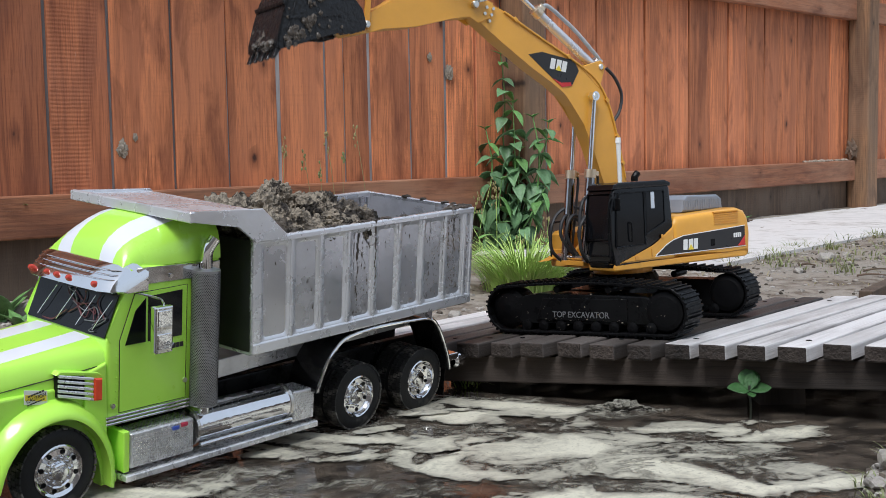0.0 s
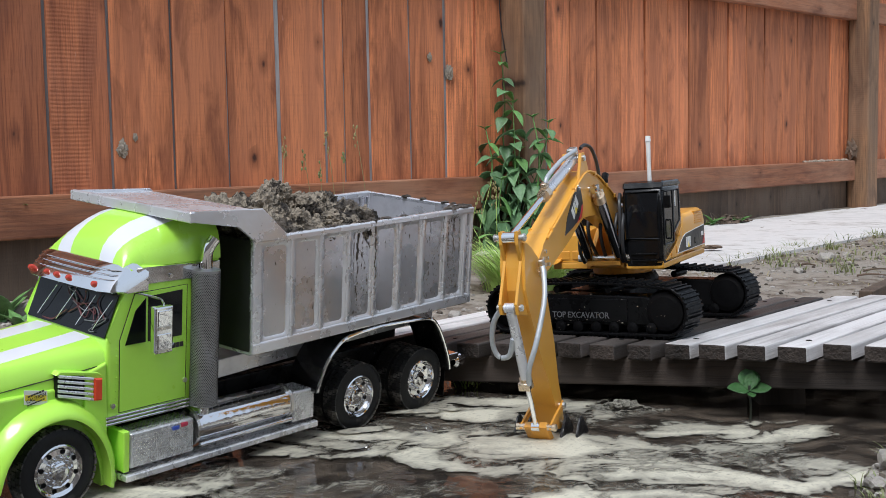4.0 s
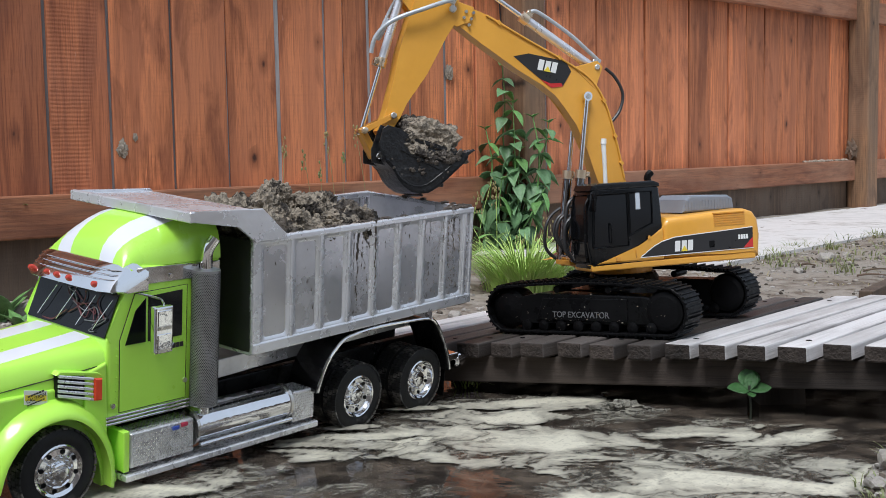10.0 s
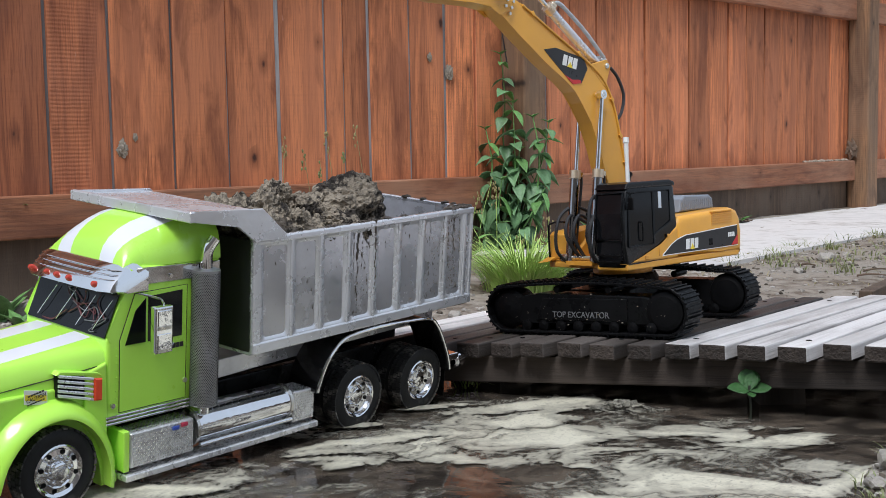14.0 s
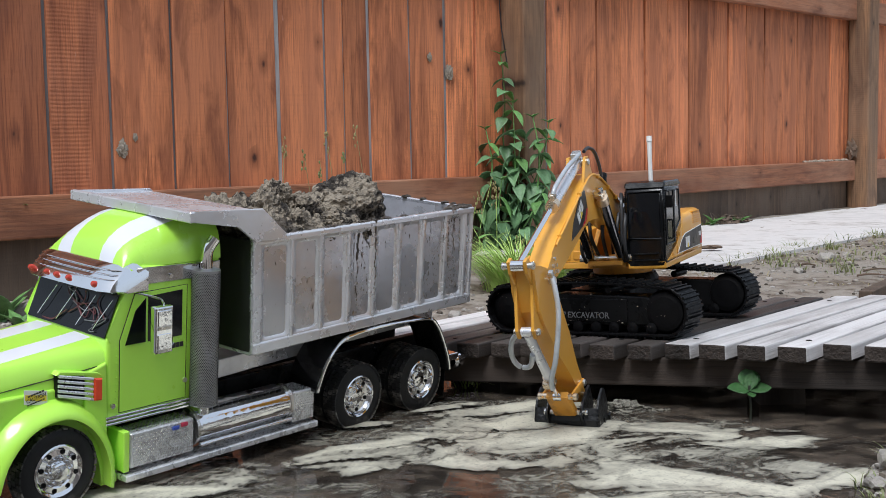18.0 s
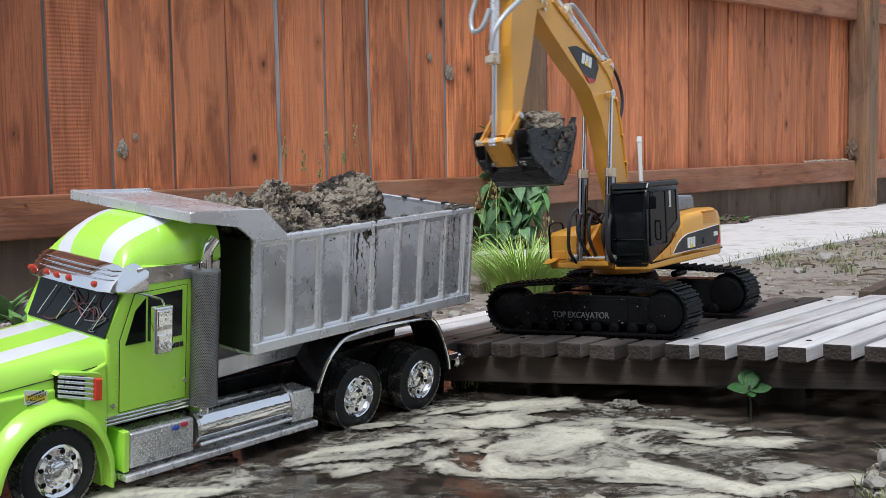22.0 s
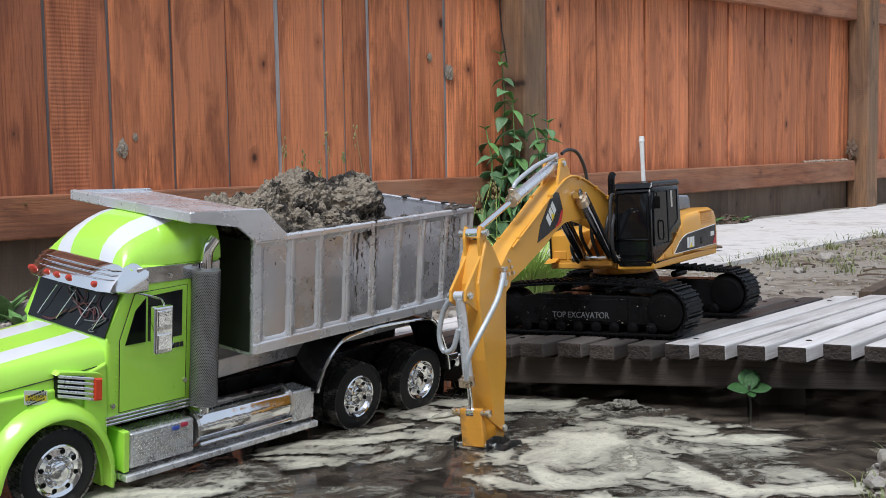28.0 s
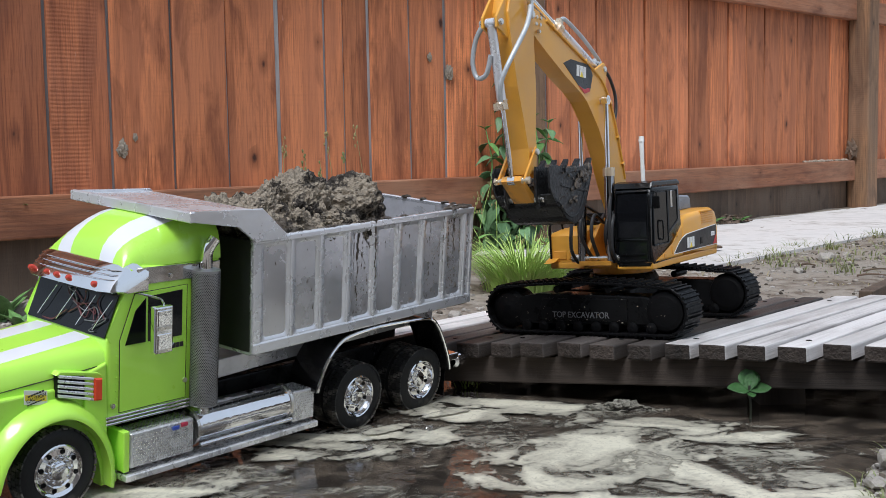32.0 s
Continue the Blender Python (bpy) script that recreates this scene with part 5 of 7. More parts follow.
    for x, z in ((0.539, 0.047), (0.12, 0.0425), (0.0, 0.0415)):
        bm = NB()
        cyl(bm, (x, -0.068, z), (x, 0.068, z), 0.006, seg=12)
        lathe(bm, [(0.006, -0.02), (0.018, -0.012), (0.018, 0.012), (0.006, 0.02)], 16, "y", (x, 0, z))
        part("axle", bm, BLACK, tk)

    # cab
    bm = NB()
    prism(bm, [(0.337, 0.080), (0.480, 0.080), (0.480, 0.166), (0.4765, 0.170), (0.4590, 0.214), (0.4535, 0.238), (0.337, 0.238)], -0.0690, 0.0745, 0.005, 3)
    cab = part("cab", bm, LIME, tk, "lime green sleeper cab", smooth=True)
    # domed roof with two white stripes
    prof = [(0.4570, 0.0), (0.4555, 0.010), (0.452, 0.021), (0.445, 0.032), (0.435, 0.0415), (0.421, 0.049), (0.405, 0.0535), (0.385, 0.0565), (0.36, 0.0575), (0.337, 0.0575)]
    ysl = [-0.0755, -0.075, -0.073, -0.070, -0.066, -0.060, -0.055, -0.050, -0.043, -0.035, -0.029, -0.02, -0.01, 0, 0.01, 0.02, 0.029, 0.035, 0.043, 0.050, 0.055, 0.060, 0.066, 0.070, 0.073, 0.075, 0.0755]
    bm = NB()
    rows = []
    for x, h in prof:
        nar = 1 - 0.10 * smoothstep(0.40, 0.457, x)
        rows.append([bm.verts.new((x, y * nar * 0.948 + 0.0027, 0.237 + h * 0.83 * (1 - abs(y / 0.0755) ** (2.4 + 3.2 * smoothstep(0.44, 0.36, x))) ** 0.5)) for y in ysl])
    for a, b in zip(rows, rows[1:]):
        for i in range(len(ysl) - 1):
            ym = abs((ysl[i] + ysl[i + 1]) / 2)
            f = bm.faces.new((a[i], a[i + 1], b[i + 1], b[i]))
            f.material_index = 1 if 0.029 < ym < 0.055 else 0
    base = [bm.verts.new((0.337, y * 0.948 + 0.0027, 0.237)) for y in ysl]
    for i in range(len(ysl) - 1):
        bm.faces.new((rows[-1][i], rows[-1][i + 1], base[i + 1], base[i]))
    bmesh.ops.remove_doubles(bm, verts=bm.verts, dist=1e-5)
    part("roof", bm, [LIME, WHITE_PAINT], cab, "domed green roof with two white stripes", smooth=True)
    # windscreen
    bm = NB()
    quad = [(0.4787, 0.1695), (0.4608, 0.2135), (0.4598, 0.2130), (0.4777, 0.1690)]
    prism(bm, quad, -0.0640, 0.0695)
    ws = part("windscreen", bm, DARK_GLASS, tk, "dark raked windscreen", m=Matrix.Translation((0.0012, 0, 0)))
    for y in (-0.045, -0.012, 0.022, 0.05):
        bm = NB()
        tube(bm, [(0.4790, y, 0.1745), (0.4775, y + 0.005, 0.182), (0.4672, y + 0.017, 0.2060)], 0.0004, 6)
        part("wiper", bm, ALU, ws)
    # cables in the cab, close behind the glass
    rg = random.Random(17)
    for k in range(9):
        y, z = rg.uniform(-0.05, 0.055), rg.uniform(0.176, 0.200)
        line = []
        for i in range(5):
            line.append((y, z))
            y, z = min(max(y + rg.uniform(-0.022, 0.026), -0.058), 0.063), min(max(z + rg.uniform(-0.014, 0.014), 0.173), 0.208)
        bm = NB()
        tube(bm, smooth_line([(0.4806 - (w_ - 0.1695) * 0.4068, v_, w_) for v_, w_ in line]), 0.0006, 5)
        part("cab_cable", bm, CABLE_RED if k % 4 else HOSE_GREY, ws, "cable behind the glass", smooth=True)
    # chrome visor with red lamps
    bm = NB()
    vp = [(0.452, 0.2135), (0.4785, 0.2125), (0.4835, 0.2155), (0.4800, 0.222), (0.467, 0.2355), (0.452, 0.2415)]
    secs = []
    for y, dx in ((-0.0735, -0.024), (-0.068, -0.009), (-0.056, -0.002), (-0.03, 0.0), (0.03, 0.0), (0.06, -0.002), (0.072, -0.008), (0.0785, -0.022)):
        q = 0.68 if abs(y) > 0.0725 else (0.98 if abs(y) > 0.064 else 1.0)
        secs.append([bm.verts.new((max(x + dx, 0.434), y, 0.2155 + (z - 0.2155) * q)) for x, z in vp])
    for a, b in zip(secs, secs[1:]):
        for i in range(len(vp)):
            bm.faces.new((a[i], a[(i + 1) % len(vp)], b[(i + 1) % len(vp)], b[i]))
    bm.faces.new(secs[0])
    bm.faces.new(secs[-1][::-1])
    visor = part("sun_visor", bm, CHROME, tk, "chrome sun visor with red marker lamps", smooth=True)
    for x, z in ((0.4765, 0.2268), (0.4722, 0.2312), (0.4680, 0.2352)):
        bm = NB()
        tube(bm, smooth_line([(x - 0.0085, -0.067, z), (x - 0.0015, -0.055, z), (x + 0.0004, -0.03, z), (x + 0.0004, 0.03, z), (x - 0.0015, 0.058, z), (x - 0.0080, 0.070, z)], 4), 0.0005, 6)
        part("visor_ridge", bm, CHROME, visor, smooth=True)
    for y in (-0.058, -0.028, -0.010, 0.011, 0.052):
        bm = NB()
        lathe(bm, [(0.0036, 0.0), (0.0033, 0.0025), (0.0022, 0.0046), (0.0, 0.0054)], 14, "z")
        part("marker_lamp", bm, RED_LENS, visor, "red lens", smooth=True, m=pose(0.4795 - abs(y) * 0.03, y, 0.2205, 0, 62, 0))
    for s in (1, -1):
        bm = NB()
        prism(bm, [(0.339, 0.2190), (0.339, 0.2345), (0.446, 0.2372), (0.446, 0.2190)], s * 0.0742, s * 0.0766, 0.001, 1)
        part("side_trim", bm, CHROME, tk)
        for x in (0.355, 0.405, 0.435):
            part("rivet", cyl(NB(), (x, s * 0.0772, 0.2255), (x, s * 0.0785, 0.2255), 0.0022, seg=8), STEEL, tk)
        # door
        bm = NB()
        prism(bm, [(0.382, 0.0915), (0.4655, 0.0915), (0.4655, 0.166), (0.448, 0.2115), (0.382, 0.2135)], s * 0.0738, s * 0.0757, 0.0008, 1)
        door = part("door", bm, LIME, tk, "green cab door with a dark window")
        bm = NB()
        edge = [(0.382, 0.0915), (0.4655, 0.0915), (0.4655, 0.166), (0.448, 0.2115), (0.382, 0.2135), (0.382, 0.0915)]
        tube(bm, [(x, s * 0.0750, z) for x, z in edge], 0.0005, 5)
        part("door_gap", bm, DECAL_BLACK, door)
        bm = NB()
        for i in range(9):
            cyl(bm, (0.4690, s * 0.0740, 0.100 + i * 0.0072), (0.4690, s * 0.0757, 0.100 + i * 0.0072), 0.0007, seg=6)
        part("hinge_rivet", bm, LIME, door)["kind"] = "stuff"
        bm = NB()
        prism(bm, [(0.3885, 0.160), (0.432, 0.160), (0.432, 0.2070), (0.3885, 0.2090)], s * 0.0750, s * 0.0763, 0.0004, 1)
        part("window", bm, DARK_GLASS, door)
        bm = NB()
        prism(bm, [(0.4345, 0.160), (0.4595, 0.160), (0.4475, 0.194), (0.4345, 0.2060)], s * 0.0750, s * 0.0763, 0.0004, 1)
        part("quarter_window", bm, DARK_GLASS, door)
        bm = NB()
        cyl(bm, (0.4235, s * 0.0755, 0.1515), (0.4235, s * 0.0785, 0.1515), 0.003, seg=10)
        tube(bm, [(0.4235, s * 0.078, 0.1515), (0.404, s * 0.0795, 0.1500), (0.402, s * 0.0785, 0.155)], 0.001, 6)
        part("door_handle", bm, CHROME, door)
        for x, z in ((0.384, 0.111), (0.474, 0.1005)):
            part("bolt", cyl(NB(), (x, s * 0.0755, z), (x, s * 0.0778, z), 0.0026, seg=10), STEEL, tk)
        bm = NB()
        for j in range(3):
            box(bm, 0.378, 0.482, s * 0.0755 - 0.0018, s * 0.0755 + 0.0018, 0.0805 + j * 0.0036, 0.083 + j * 0.0036, 0.0006, 1)
        part("sill_trim", bm, CHROME, tk)
        # mirror
        bm = NB()
        box(bm, 0.4210, 0.4440, s * 0.0985 - 0.0045, s * 0.0985 + 0.0045, 0.153, 0.2015, 0.002, 2)
        mir = part("mirror", bm, CHROME, tk, "tall chrome door mirror")
        for z in (0.157, 0.181):
            bm = NB()
            box(bm, 0.4240, 0.4410, s * 0.1032 - 0.0008, s * 0.1032 + 0.0008, z, z + 0.0165, 0.0007, 1)
            part("mirror_glass", bm, CHROME_MUD, mir)
        bm = NB()
        tube(bm, smooth_line([(0.445, s * 0.0765, 0.2115), (0.432, s * 0.094, 0.2075), (0.4295, s * 0.0985, 0.201)]), 0.0011, 6)
        part("bracket", bm, CHROME, mir)
        bm = NB()
        tube(bm, smooth_line([(0.4235, s * 0.0765, 0.152), (0.43, s * 0.092, 0.1505), (0.4295, s * 0.098, 0.158)]), 0.0011, 6)
        part("bracket", bm, CHROME, mir)
        bm = NB()
        for z in (0.1775, 0.1545):
            box(bm, 0.4245, 0.4405, s * 0.1035 - 0.0006, s * 0.1035 + 0.0006, z, z + 0.0035)
        part("mirror_rib", bm, STEEL, mir)
        # exhaust stack
        bm = NB()
        cyl(bm, (0.3640, s * 0.0835, 0.082), (0.3640, s * 0.0835, 0.2285), 0.0150, seg=28)
        stack = part("exhaust_shield", bm, MESH_GREY, tk, "perforated grey exhaust shield with a chrome pipe", smooth=True)
        bm = NB()
        nrow, ncol = 92, 42
        for i in range(nrow):
            for j in range(ncol):
                a = 2 * math.pi * (j + 0.5 * (i % 2)) / ncol
                z = 0.0842 + i * 0.00155
                c = Vector((0.3640 + 0.0151 * math.cos(a), s * 0.0835 + 0.0151 * math.sin(a), z))
                t = Vector((-math.sin(a), math.cos(a), 0))
                vs = [bm.verts.new(c + t * dx + Vector((0, 0, dz))) for dx, dz in ((-0.00072, 0), (0, 0.00064), (0.00072, 0), (0, -0.00064))]
                bm.faces.new(vs)
        part("perforation", bm, BLACK, stack)["kind"] = "stuff"
        bm = NB()
        tube(bm, smooth_line([(0.3640, s * 0.0835, 0.228), (0.3640, s * 0.0835, 0.243), (0.3620, s * 0.0845, 0.252), (0.3560, s * 0.0865, 0.2615)]), 0.0065, 16)
        part("pipe", bm, CHROME, stack, "curved chrome exhaust tip", smooth=True)
        bm = NB()
        cyl(bm, (0.3640, s * 0.0835, 0.072), (0.3640, s * 0.0835, 0.083), 0.006, seg=12)
        part("pipe_foot", bm, CHROME, stack)
        # running board, tool box, tank
        bm = NB()
        box(bm, 0.193, 0.4665, s * 0.0765 - 0.0135, s * 0.0765 + 0.0135, 0.0215, 0.0285, 0.001, 1)
        board = part("running_board", bm, PLATE, tk, "chequer-plate running board, muddy")
        bm = NB()
        for i in range(90):
            for j in range(4):
                x, y = 0.197 + i * 0.003, s * (0.0665 + j * 0.006) + (0.0015 if i % 2 else 0)
                a = 1 if (i + j) % 2 else -1
                vs = [bm.verts.new((x + dx, y + dy, 0.0286 + dz)) for dx, dy, dz in ((-0.0013, -0.0011 * a, 0.0001), (-0.0003, 0.0009, 0.0007), (0.0013, 0.0011 * a, 0.0001), (0.0003, -0.0009, 0.0007))]
                bm.faces.new(vs)
        part("tread_plate", bm, CHROME, board)["kind"] = "stuff"
        bm = NB()
        box(bm, 0.377, 0.4585, s * 0.0705 - 0.0145, s * 0.0705 + 0.0145, 0.0330, 0.0700, 0.0015, 1)
        tb = part("step_box", bm, PLATE, tk, "chequer-plate battery box step")
        bm = NB()
        for i in range(25):
            for j in range(10):
                x, z, a = 0.3800 + i * 0.0031, 0.0365 + j * 0.0032, 1 if (i + j) % 2 else -1
                bm.faces.new([bm.verts.new((x + dx, s * (0.0851 + dy), z + dz)) for dx, dz, dy in ((-0.0012, -0.0012 * a, 0.0001), (-0.0003 * a, 0.0006, 0.0008), (0.0012, 0.0012 * a, 0.0001), (0.0003 * a, -0.0006, 0.0008))])
        for i in range(25):
            for j in range(8):
                x, y, a = 0.3800 + i * 0.0031, s * (0.0580 + j * 0.0033), 1 if (i + j) % 2 else -1
                bm.faces.new([bm.verts.new((x + dx, y + dy, 0.0701 + dz)) for dx, dy, dz in ((-0.0012, -0.0012 * a, 0.0001), (-0.0003 * a, 0.0006, 0.0008), (0.0012, 0.0012 * a, 0.0001), (0.0003 * a, -0.0006, 0.0008))])
        part("chequer_stud", bm, CHROME, tb)["kind"] = "stuff"
        bm = NB()
        box(bm, 0.459, 0.4665, s * 0.0705 - 0.0145, s * 0.0705 + 0.0145, 0.0305, 0.0735, 0.001, 1)
        part("box_end", bm, LIME, tb)
        for x, z, mt, w in ((0.402, 0.0645, mat("blue badge", (0.05, 0.10, 0.5), 0.4), 0.009), (0.391, 0.0660, mat("red badge", (0.6, 0.05, 0.1), 0.4), 0.009)):
            bm = NB()
            box(bm, x - w / 2, x + w / 2, s * 0.0855, s * 0.0866, z - 0.0022, z + 0.0022, 0.0008, 1)
            part("badge", bm, mt, tb)
        bm = NB()
        cyl(bm, (0.2325, s * 0.066, 0.0545), (0.372, s * 0.066, 0.0545), 0.0205, seg=32)
        tank = part("fuel_tank", bm, CHROME_MUD, tk, "chrome cylindrical fuel tank spattered with mud", smooth=True)
        for x in (0.2335, 0.371):
            bm = NB()
            cyl(bm, (x - 0.002, s * 0.066, 0.0545), (x + 0.002, s * 0.066, 0.0545), 0.0216, seg=32)
            part("tank_strap", bm, STEEL, tank, smooth=True)
        bm = NB()
        prism(bm, [(s * 0.058, 0.0735), (s * 0.0605, 0.0762), (s * 0.072, 0.0745), (s * 0.0815, 0.0690), (s * 0.080, 0.0672)], 0.240, 0.366, plane="yz")
        step = part("tank_step", bm, CHROME_MUD, tank, "slotted chrome step plate on the tank")
        first = None
        for i in range(13):
            at = Matrix.Translation((0.247 + i * 0.0093, s * 0.0768, 0.0724)) @ pose(0, 0, 0, -30 * s, 0, 0)
            if first is None:
                first = part("slot", box(NB(), -0.0034, 0.0034, -0.0011, 0.0011, -0.001, 0.0008), BLACK, step, m=at)
            else:
                share("slot", first, step, at)
        bm = NB()
        tube(bm, [(0.235, s * 0.0865, 0.0385), (0.37, s * 0.0865, 0.0385)], 0.0024, 10)
        part("tank_pipe", bm, CHROME, tank, smooth=True)
        bm = NB()
        box(bm, 0.196, 0.2305, s * 0.0685 - 0.0165, s * 0.0685 + 0.0165, 0.0320, 0.0690, 0.0015, 1)
        rb = part("rear_step_box", bm, PLATE, tk, "muddy chequer-plate step box")
        bm = NB()
        for i in range(10):
            for j in range(10):
                x, z, a = 0.1995 + i * 0.0031, 0.0360 + j * 0.0032, 1 if (i + j) % 2 else -1
                bm.faces.new([bm.verts.new((x + dx, s * (0.0851 + dy), z + dz)) for dx, dz, dy in ((-0.0012, -0.0012 * a, 0.0001), (-0.0003 * a, 0.0006, 0.0008), (0.0012, 0.0012 * a, 0.0001), (0.0003 * a, -0.0006, 0.0008))])
        for i in range(10):
            for j in range(10):
                x, y, a = 0.1995 + i * 0.0031, s * (0.0540 + j * 0.0031), 1 if (i + j) % 2 else -1
                bm.faces.new([bm.verts.new((x + dx, y + dy, 0.0691 + dz)) for dx, dy, dz in ((-0.0012, -0.0012 * a, 0.0001), (-0.0003 * a, 0.0006, 0.0008), (0.0012, 0.0012 * a, 0.0001), (0.0003 * a, -0.0006, 0.0008))])
        part("chequer_stud", bm, CHROME, rb)["kind"] = "stuff"
        # rear fender with a bright rim
        path = [(0.203, 0.066), (0.199, 0.078), (0.188, 0.100), (0.172, 0.116), (0.152, 0.1255), (0.10, 0.1295), (0.04, 0.1285), (0.0, 0.1255), (-0.016, 0.116), (-0.030, 0.096), (-0.044, 0.068), (-0.049, 0.050)]
        pp = [(v.x, v.z) for v in smooth_line([(x, 0, z) for x, z in path], 3)]
        bm = NB()
        prism(bm, pp + [(x + 0.0022 * (0.08 - x) / 0.12, z - 0.0022) for x, z in pp[::-1]], s * 0.046, s * 0.0955)
        fender = part("rear_fender", bm, GLOSS_BLACK, tk, "black rear wheel fender with a chrome rim")
        bm = NB()
        tube(bm, [(x, s * 0.0960, z) for x, z in pp], 0.0021, 8)
        part("fender_rim", bm, CHROME, fender, smooth=True)
        bm = NB()
        box(bm, -0.078, -0.054, s * 0.070 - 0.010, s * 0.070 + 0.018, 0.056, 0.066, 0.002, 2)
        lathe(bm, [(0.004, -0.094), (0.0085, -0.092), (0.0095, -0.086), (0.0095, -0.076), (0.006, -0.072)], 18, "x", (0, s * 0.082, 0.053))
        part("tail_bracket", bm, CHROME, tk)
        bm = NB()
        box(bm, -0.052, -0.0505, s * 0.066 - 0.02, s * 0.066 + 0.02, 0.010, 0.052)
        part("mud_flap", bm, BLACK, tk)

    # hood and front fenders
    bm = NB()
    secs = []
    for x, w, zt in ((0.479, 0.0700, 0.1665), (0.505, 0.0680, 0.1635), (0.545, 0.0640, 0.1595), (0.59, 0.0600, 0.1550), (0.64, 0.0560, 0.1500), (0.660, 0.0540, 0.1440)):
        half = [(w * 1.06, 0.070), (w * 1.05, 0.100), (w * 1.03, zt - 0.022), (w * 0.99, zt - 0.010), (w * 0.90, zt - 0.0035), (0.053, zt - 0.0008), (0.047, zt), (0.019, zt + 0.0008), (0.0, zt + 0.001)]
        pts = half + [(-y, z) for y, z in half[-2::-1]]
        secs.append([bm.verts.new((x, y, z)) for y, z in pts])
    for a, b in zip(secs, secs[1:]):
        for i in range(len(a) - 1):
            f = bm.faces.new((a[i], a[i + 1], b[i + 1], b[i]))
            yc = abs((a[i].co.y + a[i + 1].co.y) / 2)
            f.material_index = 1 if abs(yc - 0.033) < 0.009 else 0
    bm.faces.new(secs[0][::-1])
    bm.faces.new(secs[-1])
    bmesh.ops.remove_doubles(bm, verts=bm.verts, dist=1e-5)
    hood = part("hood", bm, [LIME, WHITE_PAINT], tk, "long green hood with two white stripes", smooth=True)
    for s in (1, -1):
        bm = NB()
        tube(bm, [(0.480, s * 0.0724, 0.1440), (0.505, s * 0.0702, 0.1412), (0.545, s * 0.0661, 0.1372), (0.590, s * 0.0620, 0.1327), (0.640, s * 0.0579, 0.1278)], 0.0005, 5)
        part("hood_seam", bm, DECAL_BLACK, hood)
        # arched fender
        arc = [(0.485, 0.022), (0.486, 0.045), (0.494, 0.068), (0.507, 0.086), (0.523, 0.0975), (0.5385, 0.1015), (0.560, 0.0985), (0.578, 0.088), (0.594, 0.068), (0.602, 0.045)]
        inner = [(v.x, v.z) for v in smooth_line([(x, 0, z) for x, z in arc], 3)]
        bm = NB()
        ycs = [(0.056, 0.016), (0.070, 0.0135), (0.080, 0.0090), (0.0865, 0.0035), (0.0885, 0.0), (0.0885, -0.0022), (0.056, -0.0022)]
        cx, cz = 0.543, 0.045
        rings = []
        for x, z in inner:
            d = Vector((x - cx, 0, z - cz)).normalized()
            rings.append([bm.verts.new((x + d.x * (h + 0.0035), s * y, z + d.z * (h + 0.0035))) for y, h in ycs])
        for a, b in zip(rings, rings[1:]):
            for i in range(len(ycs)):
                bm.faces.new((a[i], a[(i + 1) % len(ycs)], b[(i + 1) % len(ycs)], b[i]))
        bm.faces.new(rings[0])
        bm.faces.new(rings[-1][::-1])
        fen = part("front_fender", bm, LIME, tk, "rounded green front fender", smooth=True)
        bm = NB()
        prism(bm, [(0.4665, 0.0190), (0.4845, 0.0190), (0.4865, 0.045), (0.494, 0.068), (0.505, 0.085), (0.505, 0.138), (0.4805, 0.146), (0.4805, 0.030), (0.4665, 0.028)], s * 0.058, s * 0.0748, 0.002, 2)
        part("fender_skirt", bm, LIME, fen)
        bm = NB()
        box(bm, 0.505, 0.600, s * 0.0655 - 0.004, s * 0.0655 + 0.004, 0.092, 0.128, 0.002)
        part("inner_panel", bm, LIME, fen)
        # side vent with slats and an orange lamp
        bm = NB()
        prism(bm, [(0.486, 0.1125), (0.534, 0.1225), (0.534, 0.1405), (0.486, 0.1335)], s * 0.0665, s * 0.0735, 0.001, 1)
        vent = part("side_vent", bm, BLACK, tk, "chrome slatted hood vent with an orange lamp", m=Matrix.Translation((0.001, 0, -0.0330)) @ Matrix.Diagonal((1, 1, 1.25, 1)))
        for j in range(5):
            bm = NB()
            k = j / 4
            prism(bm, [(0.4945, 0.1145 + k * 0.0165), (0.5335, 0.1232 + k * 0.0155), (0.5335, 0.1255 + k * 0.0155), (0.4945, 0.1168 + k * 0.0165)], s * 0.0728, s * 0.0762, 0.0006, 1)
            part("slat", bm, ALU, vent)
        bm = NB()
        prism(bm, [(0.4855, 0.1138), (0.4945, 0.1148), (0.4945, 0.1328), (0.4855, 0.1318)], s * 0.0728, s * 0.0775, 0.001, 1)
        part("side_lamp", bm, AMBER, vent, "orange side lamp")
        bm = NB()
        prism(bm, [(0.484, 0.1335), (0.536, 0.1408), (0.532, 0.1435), (0.490, 0.1372)], s * 0.064, s * 0.0755, 0.0008, 1)
        part("vent_hood", bm, LIME, vent)
    # warning sticker
    bm = NB()
    prism(bm, [(0.5375, 0.1095), (0.562, 0.1145), (0.562, 0.1285), (0.5375, 0.1235)], 0.0700, 0.0705)
    stk = part("sticker", bm, DECAL_WHITE, tk, "white and yellow caution sticker", m=Matrix.Translation((0.007, 0.0012, 0.0055)))
    bm = NB()
    prism(bm, [(0.5385, 0.1137), (0.561, 0.1182), (0.561, 0.1238), (0.5385, 0.1193)], 0.0704, 0.0708)
    part("sticker_band", bm, DECAL_YELLOW, stk)
    words("CAUTION", 0.0052, DECAL_BLACK, stk, "lettering", side_at(0.5495, 0.0709, 0.1188, 11) @ Matrix.Diagonal((0.9, 1, 1, 1)), 0.0002)
    bars(stk, side_at(0.5495, 0.0706, 0.1231, 11), 0.018, 0.0016, 6, DECAL_BLACK)
